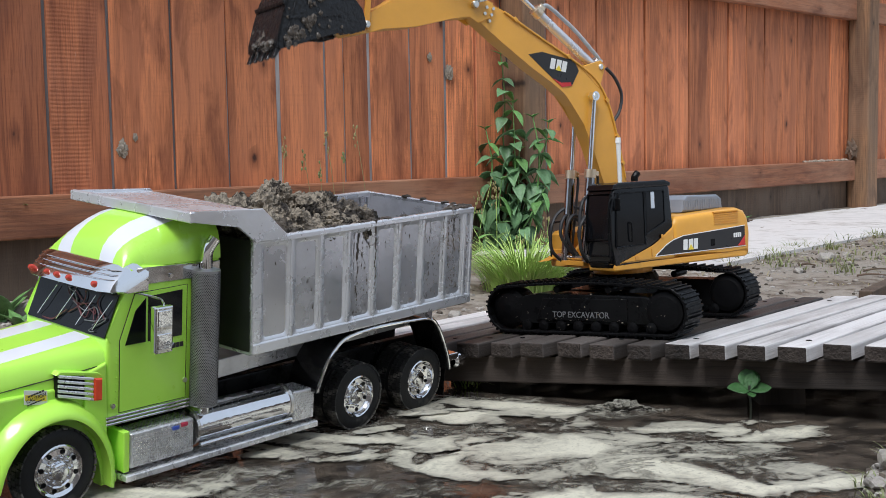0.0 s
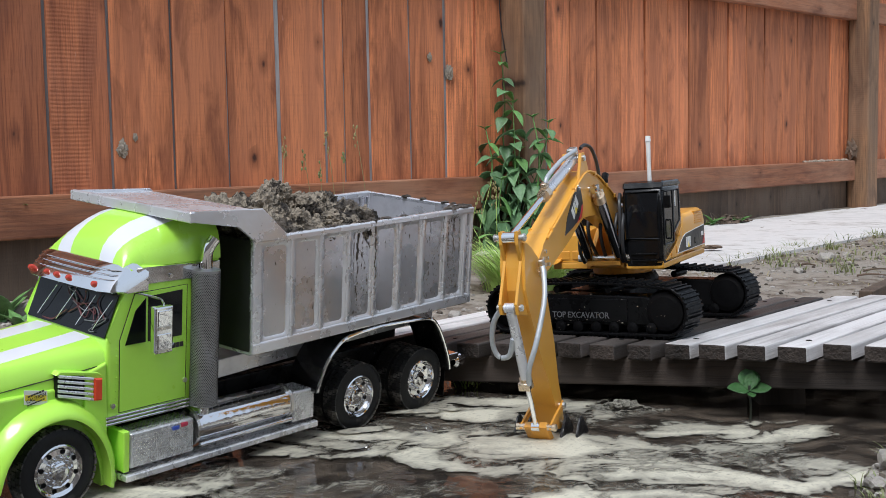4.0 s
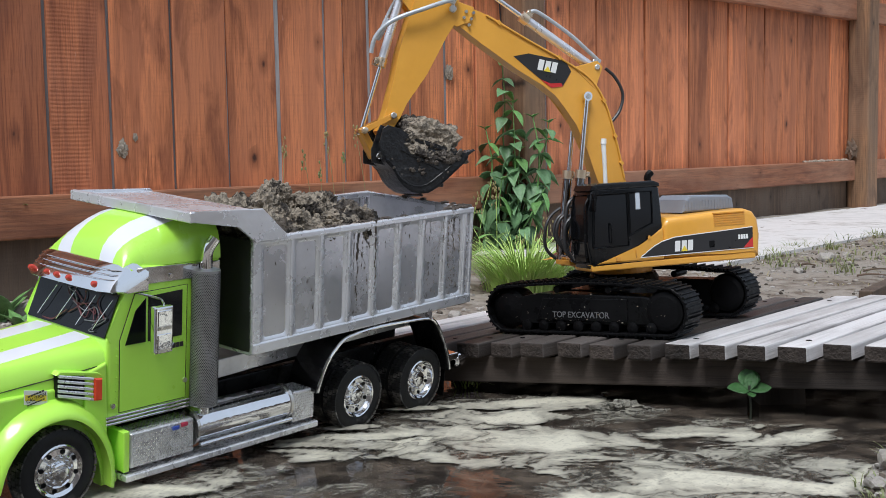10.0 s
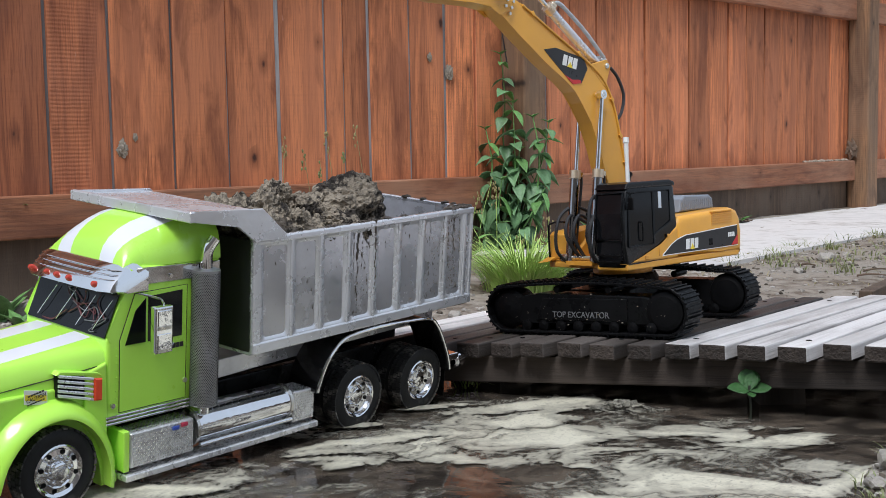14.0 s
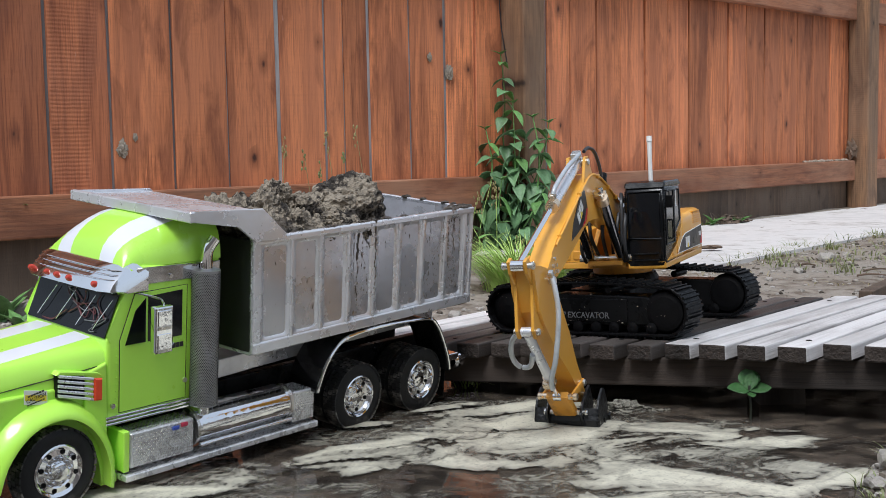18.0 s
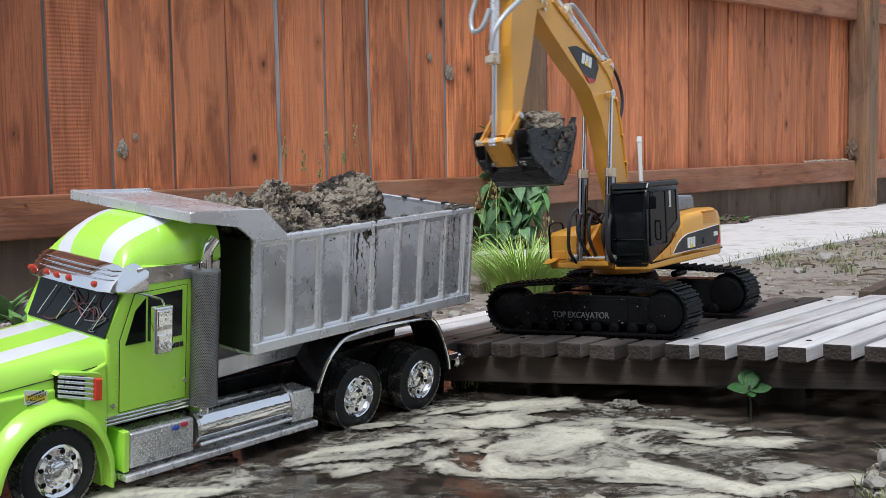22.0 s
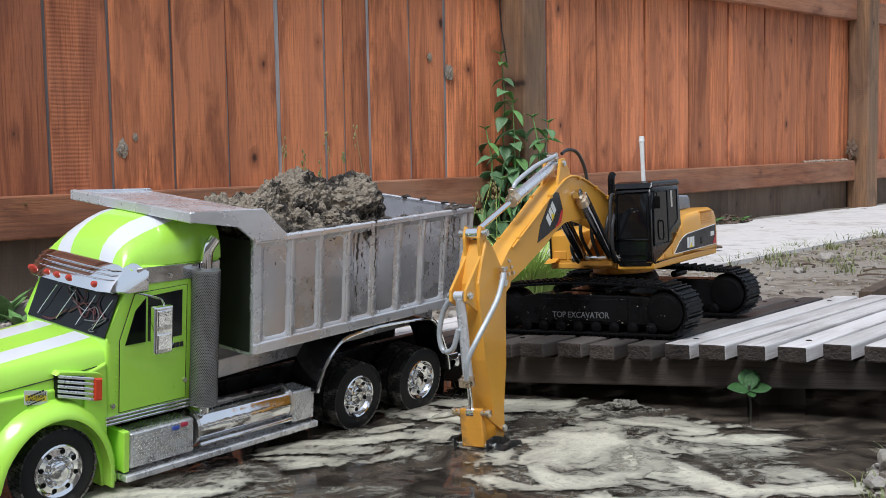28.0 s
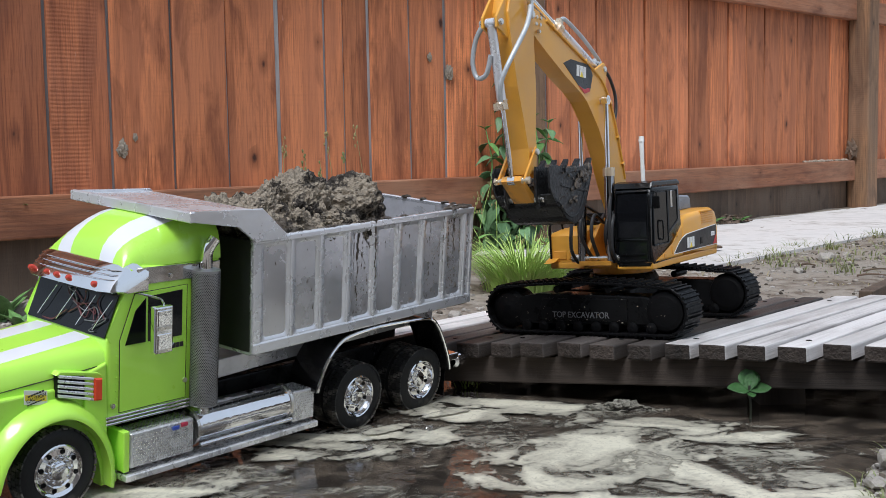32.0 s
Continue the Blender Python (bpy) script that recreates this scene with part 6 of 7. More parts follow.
    bars(stk, side_at(0.5495, 0.0706, 0.1148, 11), 0.019, 0.0013, 7, DECAL_BLACK)
    bars(tk, side_at(0.4015, 0.0768, 0.1510, 0), 0.030, 0.0052, 6, DECAL_BLACK, 0.15)

    # the bed
    B = Matrix.Translation((0.308, 0, 0.131)) @ pose(0, 0, 0, 0, 1.3, 0) @ Matrix.Translation((-0.308, 0, -0.131))
    X0, X1, Z0, Z1, Y = -0.085, 0.308, 0.131, 0.256, 0.0925
    bm = NB()
    box(bm, X0, X1, -Y, Y, Z0 - 0.004, Z0, 0.001, 1)
    bed = part("dump_bed", bm, ALU, tk, "ribbed aluminium dump bed, streaked with mud", m=B)
    for s in (1, -1):
        bm = NB()
        box(bm, X0, X1, s * Y - 0.0012, s * Y + 0.0012, Z0, Z1)
        part("side_panel", bm, ALU_PANEL, bed)
        for z, h in ((Z0 - 0.003, 0.013), (Z1 - 0.006, 0.008)):
            bm = NB()
            box(bm, X0, X1, s * Y - 0.0028, s * Y + 0.0048, z, z + h, 0.0018, 2)
            part("side_rail", bm, ALU, bed)
        for x, w in ((0.301, 0.013), (0.249, 0.0066), (0.203, 0.0066), (0.157, 0.0066), (0.111, 0.0066), (0.066, 0.0066), (0.020, 0.0066), (-0.026, 0.0066), (-0.068, 0.0066), (-0.0815, 0.007)):
            bm = NB()
            box(bm, x - w / 2, x + w / 2, s * Y - 0.001, s * Y + 0.0043, Z0 + 0.004, Z1 - 0.003, 0.0021, 3)
            part("rib", bm, ALU, bed)
        # pressed edge with round corners in each bay
        posts = [0.301, 0.249, 0.203, 0.157, 0.111, 0.066, 0.020, -0.026, -0.068]
        for xa, xb in zip(posts, posts[1:]):
            lo, hi, zl, zh = xb + 0.0030, xa - (0.0062 if xa > 0.3 else 0.0030), Z0 + 0.0095, Z1 - 0.0055
            rings = []
            for inset, yy, rad in ((0.0, 0.0032, 0.0), (0.0022, 0.0030, 0.006), (0.0046, 0.0013, 0.005)):
                ring = []
                for cx, cz, a0 in ((hi, zh, 0), (lo, zh, 90), (lo, zl, 180), (hi, zl, 270)):
                    sx, sz = (1 if cx == hi else -1), (1 if cz == zh else -1)
                    for q in range(5):
                        a = radians(a0 + 22.5 * q)
                        ring.append((cx - sx * (inset + rad) + rad * math.cos(a), s * (Y + yy), cz - sz * (inset + rad) + rad * math.sin(a)))
                rings.append(ring)
            bm = NB()
            vs = [[bm.verts.new(p) for p in ring] for ring in rings]
            for ra, rb_ in zip(vs, vs[1:]):
                for i in range(20):
                    bm.faces.new((ra[i], ra[(i + 1) % 20], rb_[(i + 1) % 20], rb_[i]))
            bmesh.ops.remove_doubles(bm, verts=bm.verts, dist=1e-6)
            part("bay_edge", bm, ALU, bed, smooth=True)
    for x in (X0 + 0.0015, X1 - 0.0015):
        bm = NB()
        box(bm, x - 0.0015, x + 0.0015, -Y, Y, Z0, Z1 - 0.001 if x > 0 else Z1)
        # front wall: its dark paint also holds the shade of the cab gap
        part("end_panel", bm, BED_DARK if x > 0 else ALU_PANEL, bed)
    bm = NB()
    box(bm, X0 - 0.003, X0 + 0.003, -Y, Y, Z1 - 0.005, Z1 + 0.001, 0.001, 1)
    part("tailgate_rail", bm, ALU, bed)
    # cab guard
    bm = NB()
    prism(bm, [(0.396, 0.2885), (0.396, 0.2935), (0.380, 0.2920), (0.296, 0.2870), (0.263, 0.2590), (0.268, 0.2590), (0.297, 0.2835), (0.380, 0.2885)], -0.098, 0.098)
    guard = part("cab_guard", bm, ALU, bed, "flat aluminium guard plate over the cab")
    for s in (1, -1):
        bm = NB()
        prism(bm, [(0.306, 0.2540), (0.330, 0.2740), (0.386, 0.2830), (0.398, 0.2850), (0.398, 0.2955), (0.386, 0.2950), (0.296, 0.2900), (0.260, 0.2590), (0.262, 0.2530)], s * 0.0945, s * 0.0985, 0.0008, 1)
        part("guard_side", bm, ALU, guard)
    bm = NB()
    box(bm, 0.392, 0.399, -0.103, 0.103, 0.2845, 0.2955, 0.001, 1)
    part("guard_lip", bm, ALU, guard)
    # runs of dark mud down the near side, thick where they gather
    rg = random.Random(8)
    for x, z0, z1, w in ((0.139, 0.143, 0.246, 0.0034), (0.131, 0.200, 0.246, 0.0022), (0.1235, 0.218, 0.252, 0.0018), (0.111, 0.150, 0.258, 0.0024), (0.104, 0.222, 0.252, 0.0024), (0.146, 0.185, 0.246, 0.0013),
                         (-0.020, 0.150, 0.250, 0.0014), (-0.034, 0.19, 0.252, 0.0022), (-0.046, 0.165, 0.254, 0.0024), (-0.058, 0.20, 0.254, 0.0018), (0.003, 0.20, 0.248, 0.0010)):
        bm = NB()
        z = z1
        y = 0.0970 if abs(x - 0.111) < 0.004 or abs(x + 0.022) < 0.003 else 0.0940
        while z > z0:
            k = (z - z0) / (z1 - z0)
            r = w * (0.25 + 0.75 * k) * rg.uniform(0.35, 1.05)
            if rg.random() < 0.82:
                lump(bm, (x + 0.0016 * noise.noise(Vector((x * 90, z * 70, 0))) + rg.uniform(-0.4, 0.4) * w, y, z), r, rg.random() * 60, 1, 0.4, 1.8, (0.8, 0.35, rg.uniform(1.0, 2.2)))
            z -= w * rg.uniform(0.7, 1.6)
        part("mud_streak", bm, CLAY_WET, bed, "dark run of mud")
    bm = NB()
    for _ in range(420):
        x = rg.choice((rg.uniform(-0.08, 0.02), rg.uniform(-0.08, 0.02), rg.uniform(0.10, 0.16), rg.uniform(-0.08, 0.29)))
        z = rg.uniform(0.140, 0.250)
        lump(bm, (x, 0.0940, z), 0.0003 + 0.0011 * rg.random() ** 2.5, rg.random() * 40, 1, 0.4, 2, (0.8, 0.4, rg.uniform(0.8, 2.6)))
    part("mud_spatter", bm, CLAY_WET, bed, "specks of mud")["kind"] = "stuff"
    bm = NB()
    for _ in range(260):
        x = -0.085 + 0.13 * rg.random() ** 1.6
        lump(bm, (x, 0.0940, rg.uniform(0.136, 0.250)), rg.uniform(0.0003, 0.0010), rg.random() * 40, 1, 0.4, 2, (1, 0.4, 1.1))
    part("dry_spatter", bm, LITTER, bed, "pale dried specks of mud")["kind"] = "stuff"
    return tk


build_truck()

# ---- the load and the clods ----
def build_load():
    bm = NB()
    nx, ny = 150, 70
    rows = []
    for i in range(nx + 1):
        x = 0.300 - 0.385 * i / nx
        row = []
        for j in range(ny + 1):
            y = -0.0895 + 0.179 * j / ny
            heap = 0.165 * math.exp(-((x - 0.215) / 0.095) ** 2) + 0.145 * math.exp(-((x - 0.12) / 0.055) ** 2) * 0.8
            heap = min(heap, 0.146) * (1 - 0.35 * abs(y / 0.09) ** 3)
            v = Vector((x * 38, y * 38, 0))
            rough = 0.018 * noise.noise(v) + 0.011 * noise.noise(v * 2.3) + 0.006 * noise.noise(v * 5.1) + 0.012 * (0.45 - noise.voronoi(v * 2.6)[0][0]) + 0.005 * (0.45 - noise.voronoi(v * 6.1)[0][0])
            k = smoothstep(0.0, 0.05, heap)
            row.append(bm.verts.new((x, y, 0.1315 + max(heap + rough * k, 0.002))))
        rows.append(row)
    for a, b in zip(rows, rows[1:]):
        for j in range(ny):
            bm.faces.new((a[j], a[j + 1], b[j + 1], b[j]))
    ob = part("dirt_load", bm, CLAY, smooth=False, m=TRUCK)
    tagged(ob, "heap of crumbly grey-brown clay in the truck bed", "dirt", kind="stuff")
    i = 0
    for x, y, z, r in ((0.275, 0.03, 0.268, 0.020), (0.255, -0.02, 0.279, 0.021), (0.225, 0.02, 0.282, 0.024), (0.205, 0.055, 0.268, 0.019), (0.235, 0.065, 0.262, 0.017), (0.185, 0.0, 0.293, 0.026), (0.17, 0.035, 0.283, 0.020),
                       (0.145, 0.06, 0.268, 0.019), (0.14, 0.01, 0.282, 0.022), (0.115, 0.045, 0.270, 0.020), (0.10, 0.0, 0.278, 0.019), (0.085, 0.06, 0.262, 0.015), (0.07, 0.035, 0.264, 0.014), (0.265, 0.078, 0.257, 0.012), (0.19, 0.082, 0.258, 0.012), (0.155, 0.084, 0.259, 0.011), (0.125, 0.084, 0.260, 0.011)):
        i += 1
        bm = NB()
        lump(bm, (0, 0, 0), r, i, 5, 0.34, 1.5, (1.15, 1.0, 0.85), 0.30)
        wet = i in (5, 10, 11, 12, 15)
        tagged(part("clod", bm, CLAY_DARK if wet else CLAY, m=TRUCK @ Matrix.Translation((x, y, z - 0.012 - 0.25 * max(0, z - 0.272))) @ pose(0, 0, 0, 40 * i, 23 * i, 70 * i)), "dark wet lump of clay on the load" if wet else "rough lump of damp grey clay on the load", "clod", "clods on the load")
    rg = random.Random(12)
    for x, y in [(-0.055, 0.086), (-0.068, 0.090), (-0.04, 0.090), (0.112, 0.093), (0.135, 0.092)] + [(rg.uniform(0.02, 0.27), 0.0915) for _ in range(16)] + [(-0.083, rg.uniform(-0.03, 0.08)) for _ in range(5)]:
        i += 1
        bm = NB()
        lump(bm, (0, 0, 0), 0.009 if x < -0.03 and y > 0.084 else rg.uniform(0.0025, 0.006), i, 3, 0.5, 1.8, (1.5, 0.8, 0.5), 0.25)
        tagged(part("clod", bm, CLAY_WET, m=TRUCK @ Matrix.Translation((x, y, 0.2575 + 0.0227 * (0.308 - x)))), "small dark mud lump on the bed rim", "clod", "mud on the rim")


build_load()
CLODS = []


def carried_clod(label, size, seed, squash, rest, dig, drop, landings, hold, crumb=0.26, name="carried_clod", group="clods that the bucket carries", material=None):
    """landings: (seconds, pose) at which the clod comes to lie, one after another."""
    bm = NB()
    lump(bm, (0, 0, 0), size, seed, 5 if size > 0.01 else 2, 0.16, 1.7, squash, crumb, size > 0.01)
    ob = tagged(part(name, bm, material or CLAY), label, "clod" if size > 0.01 else "drop", group)
    CLODS.append((ob, rest, dig, drop, landings, hold))


def in_bed(x, y, z, rx=0, ry=0, rz=0):
    return TRUCK @ pose(x, y, z, rx, ry, rz)


carried_clod("large clay clod scooped from the puddle", 0.038, 51, (1.12, 1.12, 0.88), pose(0.13, 1.36, -0.07, 0, 0, 0), 4.6, 10.75, [(11.15, in_bed(0.048, 0.004, 0.258, 70, 20, 0)), (12.2, in_bed(0.048, 0.004, 0.258, 70, 20, 0)), (12.55, in_bed(0.088, 0.026, 0.263, 62, 15, -28))], pose(0.056, 0.002, 0.000, 0, 0, 0))
carried_clod("wet clay clod scooped from the puddle", 0.034, 57, (1.25, 1.15, 0.85), pose(0.18, 1.42, -0.07, 0, 0, 0), 18.4, 23.55, [(23.9, in_bed(0.165, 0.010, 0.272, 10, 70, 0))], pose(0.054, 0, 0.006, 0, 0, 0))
carried_clod("dark clay lump that falls late from the bucket", 0.020, 66, (1.1, 1.2, 0.9), pose(0.20, 1.40, -0.07, 0, 0, 0), 18.4, 25.3, [(25.75, in_bed(0.235, 0.015, 0.272, 10, 30, 0))], pose(0.082, 0.004, 0.020, 0, 0, 0), 0.4)
carried_clod("small wet clay clod in the bucket", 0.026, 63, (1.3, 1.2, 0.6), pose(0.16, 1.45, -0.07, 0, 0, 0), 29.2, 32.0, [], pose(0.060, 0, 0.026, 0, 0, 0))


def build_drops():
    """Beads of water that run off the raised bucket into the puddle."""
    rg = random.Random(77)
    for t0, t1, n in ((6.3, 8.2, 7), (19.3, 21.0, 11), (30.2, 31.4, 6)):
        for _ in range(n):
            t = rg.uniform(t0, t1)
            p = (MACHINE @ arm_state(t)["bucket"]) @ Vector((0.06 + rg.uniform(-0.03, 0.04), rg.uniform(-0.03, 0.03), 0.05))
            fall = math.sqrt(2 * max(p.z, 0.02) / 9.81)
            end = pose(p.x, p.y, -0.03)
            carried_clod("bead of muddy water falling from the bucket", rg.uniform(0.0011, 0.0022), rg.random() * 30, (1, 1, 1.3), pose(0.15, 1.40, -0.06), t0 - 0.6, t, [(t + fall * 0.55, pose(p.x, p.y, p.z * 0.70)), (t + fall + 0.03, end)], pose(0.06, 0, 0.045), 0.0, "water_drop", "falling water drops", DROP)


# ---- plants and small things ----
def leaf_mesh(name, material, length=1.0, width=0.55, fold=0.12, droop=0.25, round_=False):
    bm = NB()
    n = 12
    rows = []
    for i in range(n + 1):
        t = i / n
        w = width / 2 * (math.sin(math.pi * min(t * 1.0, 1)) ** 0.8 if round_ else math.sin(math.pi * t ** 0.62) ** 0.95 * (1.06 - 0.1 * t))
        ser = 1 + (0.03 if i % 2 else -0.03)
        row = []
        for j in (-1.0, -0.55, 0.0, 0.55, 1.0):
            z = -droop * t * t + fold * (abs(j) ** 1.5) * w - 0.35 * fold * abs(j) ** 3 * w + 0.012 * math.sin(9 * t + 2 * j)
            row.append(bm.verts.new((t * length, j * w * length * ser, (z - (0.012 if j == 0 else 0)) * length)))
        rows.append(row)
    for a, b in zip(rows, rows[1:]):
        for j in range(4):
            bm.faces.new((a[j], b[j], b[j + 1], a[j + 1]))
    bmesh.ops.remove_doubles(bm, verts=bm.verts, dist=1e-5)
    bmesh.ops.solidify(bm, geom=bm.faces[:], thickness=0.012)
    me = bpy.data.meshes.new(name)
    bm.to_mesh(me)
    bm.free()
    me.materials.append(material)
    me.polygons.foreach_set("use_smooth", [True] * len(me.polygons))
    return me


LEAF_A = leaf_mesh("leaf", LEAF_DARK, 1.0, 0.60, 0.45, 0.34)
LEAF_B = leaf_mesh("leaf", LEAF, 1.0, 0.46, 0.5, 0.2)
LEAF_POND = leaf_mesh("leaf", POND_LEAF, 1.0, 0.8, 0.15, 0.1, True)


def add_leaf(me, parent, p, size, yaw, pitch, roll=0):
    ob = new("leaf", me)
    ob.parent = parent
    ob.matrix_basis = Matrix.Translation(p) @ pose(0, 0, 0, 0, 0, yaw) @ pose(0, 0, 0, 0, pitch, 0) @ pose(0, 0, 0, roll, 0, 0) @ Matrix.Scale(size, 4)
    return ob


def build_vine():
    th = thing("leafy_weed", "tall leafy green weed growing against the fence post", "plant", pose(0.185, 3.27, 0.06))
    rg = random.Random(3)
    stems = [smooth_line([(0, 0, 0), (0.005, 0, 0.15), (-0.012, 0, 0.30), (-0.006, 0, 0.42), (-0.016, 0, 0.535)], 8),
             smooth_line([(0.03, 0.01, 0), (0.05, 0, 0.12), (0.095, -0.01, 0.24), (0.115, -0.01, 0.345)], 8),
             smooth_line([(-0.03, 0, 0), (-0.07, -0.01, 0.10), (-0.105, -0.01, 0.17)], 8),
             smooth_line([(0.02, -0.03, 0), (0.025, -0.04, 0.14), (0.03, -0.03, 0.27)], 8),
             smooth_line([(0.04, -0.02, 0), (0.075, -0.03, 0.14), (0.085, -0.03, 0.26), (0.07, -0.02, 0.36)], 8),
             smooth_line([(-0.02, -0.02, 0), (-0.05, -0.02, 0.12), (-0.045, -0.02, 0.24), (-0.06, 0, 0.33)], 8),
             smooth_line([(0.0, -0.05, 0), (0.05, -0.06, 0.08), (0.10, -0.05, 0.17)], 8),
             smooth_line([(0.0, -0.05, 0), (-0.03, -0.06, 0.09), (-0.02, -0.06, 0.19)], 8),
             smooth_line([(0.01, 0.0, 0), (0.02, -0.01, 0.16), (0.015, -0.02, 0.40)], 8)]
    for si, st in enumerate(stems):
        bm = NB()
        tube(bm, st, 0.0032, 7, 0.0014)
        part("stem", bm, LEAF, th, smooth=True)
        top, h, turn = st[-1].z, 0.03, rg.uniform(0, 90)
        while h < top - 0.01:
            i = min(range(len(st)), key=lambda q: abs(st[q].z - h))
            base = 0.078 * (1 - 0.42 * h / 0.54) * rg.uniform(0.75, 1.15)
            for s in (0, 180):
                add_leaf(LEAF_A if h < top - 0.10 or rg.random() < 0.4 else LEAF_B, th, st[i], base * rg.uniform(0.85, 1.1), turn + s + rg.uniform(-16, 16), rg.uniform(0, 42) if h > 0.2 else rg.uniform(20, 60), rg.uniform(-20, 20))
            turn += 90 + rg.uniform(-25, 25)
            h += rg.uniform(0.030, 0.044)
        for s in (60, 190, 310):
            add_leaf(LEAF_B, th, st[-1], 0.028, s, -35)


def blades(bm, c, n, spread, length, rg, lean=0.6, width=0.0016):
    for _ in range(n):
        a, r = rg.uniform(0, 6.283), spread * math.sqrt(rg.random())
        b = Vector((c[0] + r * math.cos(a), c[1] + r * math.sin(a), c[2]))
        d = Vector((math.cos(a) * lean * (0.4 + r / spread) + rg.uniform(-0.25, 0.25), math.sin(a) * lean * (0.4 + r / spread) + rg.uniform(-0.25, 0.25), 0))
        ln, w = length * rg.uniform(0.5, 1.15), width * rg.uniform(0.7, 1.3)
        side = Vector((-d.y, d.x, 0)).normalized() * w if d.length > 0.05 else Vector((w, 0, 0))
        prev = None
        for i in range(5):
            t = i / 4
            p = b + d * ln * t * t * 0.9 + Vector((0, 0, ln * (t - 0.32 * t * t * d.length)))
            k = side * (1 - t * 0.92)
            cur = (bm.verts.new(p - k), bm.verts.new(p + k))
            if prev:
                bm.faces.new((prev[0], prev[1], cur[1], cur[0]))
            prev = cur


def build_grass():
    rg = random.Random(9)
    bm = NB()
    blades(bm, (0, 0, 0), 900, 0.088, 0.128, rg, 0.75, 0.0022)
    tagged(part("grass_tuft", bm, GRASS, m=pose(0.170, 2.42, 0.045)), "bright green tuft of long grass behind the platform", "grass", kind="stuff")
    bm = NB()
    for _ in range(330):
        s, w = rg.uniform(-0.3, 2.3), rg.uniform(0.66, 1.35)
        p = FENCE_B + FENCE_DB * s + Vector((FENCE_DB.y, -FENCE_DB.x, 0)) * w
        blades(bm, (p.x, p.y, ground_z(p.x, p.y)), rg.randint(5, 16), 0.025, rg.uniform(0.018, 0.04), rg, 0.9, 0.0013)
    for _ in range(4):
        s = rg.uniform(0.75, 1.1)
        p = FENCE_B + FENCE_DB * s + Vector((FENCE_DB.y, -FENCE_DB.x, 0)) * rg.uniform(0.02, 0.09)
        blades(bm, (p.x, p.y, 0.055), 14, 0.03, rg.uniform(0.02, 0.035), rg, 0.9, 0.002)
    for _ in range(22):
        x, y = rg.uniform(0.40, 0.52), rg.uniform(1.04, 1.22)
        blades(bm, (x, y, ground_z(x, y)), 7, 0.012, 0.018, rg, 0.8, 0.001)
    tagged(part("grass_patch", bm, GRASS_DRY), "sparse short grass in dry sandy soil", "grass", kind="stuff")
    bm = NB()
    for _ in range(420):
        s, w = rg.uniform(-0.5, 2.2), rg.uniform(0.66, 1.5)
        p = FENCE_B + FENCE_DB * s + Vector((FENCE_DB.y, -FENCE_DB.x, 0)) * w
        blades(bm, (p.x, p.y, ground_z(p.x, p.y) + 0.002), 2, 0.01, rg.uniform(0.02, 0.045), rg, 2.6, 0.0011)
    tagged(part("straw", bm, DRY), "dry straw scattered over sandy soil", "straw", kind="stuff")
    # weeds with seed heads beside the vine
    for k, (x, y, h) in enumerate(((0.06, 2.75, 0.19), (0.10, 2.70, 0.15), (0.13, 2.80, 0.20), (0.24, 2.72, 0.13), (0.02, 2.62, 0.12), (0.16, 2.60, 0.10), (0.09, 2.95, 0.22))):
        th = thing("seed_grass", "thin grass stalk with a pale feathery seed head", "grass", pose(x, y, ground_z(x, y) - 0.004), "seed grasses")
        lean = rg.uniform(-0.06, 0.06)
        st = smooth_line([(0, 0, 0), (lean * 0.2, 0, h * 0.5), (lean, 0.01, h)], 6)
        bm = NB()
        tube(bm, st, 0.0011, 5, 0.0006)
        part("stalk", bm, GRASS, th)
        bm = NB()
        for i in range(16):
            p = st[-1] + Vector((rg.uniform(-0.012, 0.012), rg.uniform(-0.008, 0.008), rg.uniform(-0.05, 0.004)))
            lump(bm, p, 0.0028, i, 1, 0.3, 2, (0.7, 0.7, 1.6))
        part("seed_head", bm, DRY, th)
        for i in range(3):
            add_leaf(LEAF_B, th, st[3 + 2 * i], 0.04, rg.uniform(0, 360), rg.uniform(-40, 10))
    # dry stalks behind the truck
    for k, (px, h) in enumerate(((-0.355, 0.33), (-0.285, 0.30), (-0.235, 0.335), (-0.225, 0.30), (-0.165, 0.345), (-0.27, 0.27))):
        x, y = px, 2.62 + 0.4 * (px + 0.3)
        th = thing("dry_stalk", "thin dry grass stalk standing before the fence", "grass", pose(x, y, ground_z(x, y) - 0.005), "dry stalks")
        lean = rg.uniform(-0.03, 0.03)
        st = smooth_line([(0, 0, 0), (lean * 0.3, 0, h * 0.55), (lean, 0, h)], 6)
        bm = NB()
        tube(bm, st, 0.0011, 5, 0.0006)
        part("stalk", bm, DRY, th)
        bm = NB()
        for i in range(9):
            p = st[-1] + Vector((rg.uniform(-0.005, 0.005), rg.uniform(-0.004, 0.004), rg.uniform(-0.045, 0.004)))
            lump(bm, p, 0.003, i, 1, 0.3, 2, (0.7, 0.7, 1.5))
        part("seed_head", bm, GRASS_DRY if k % 2 else DRY, th)


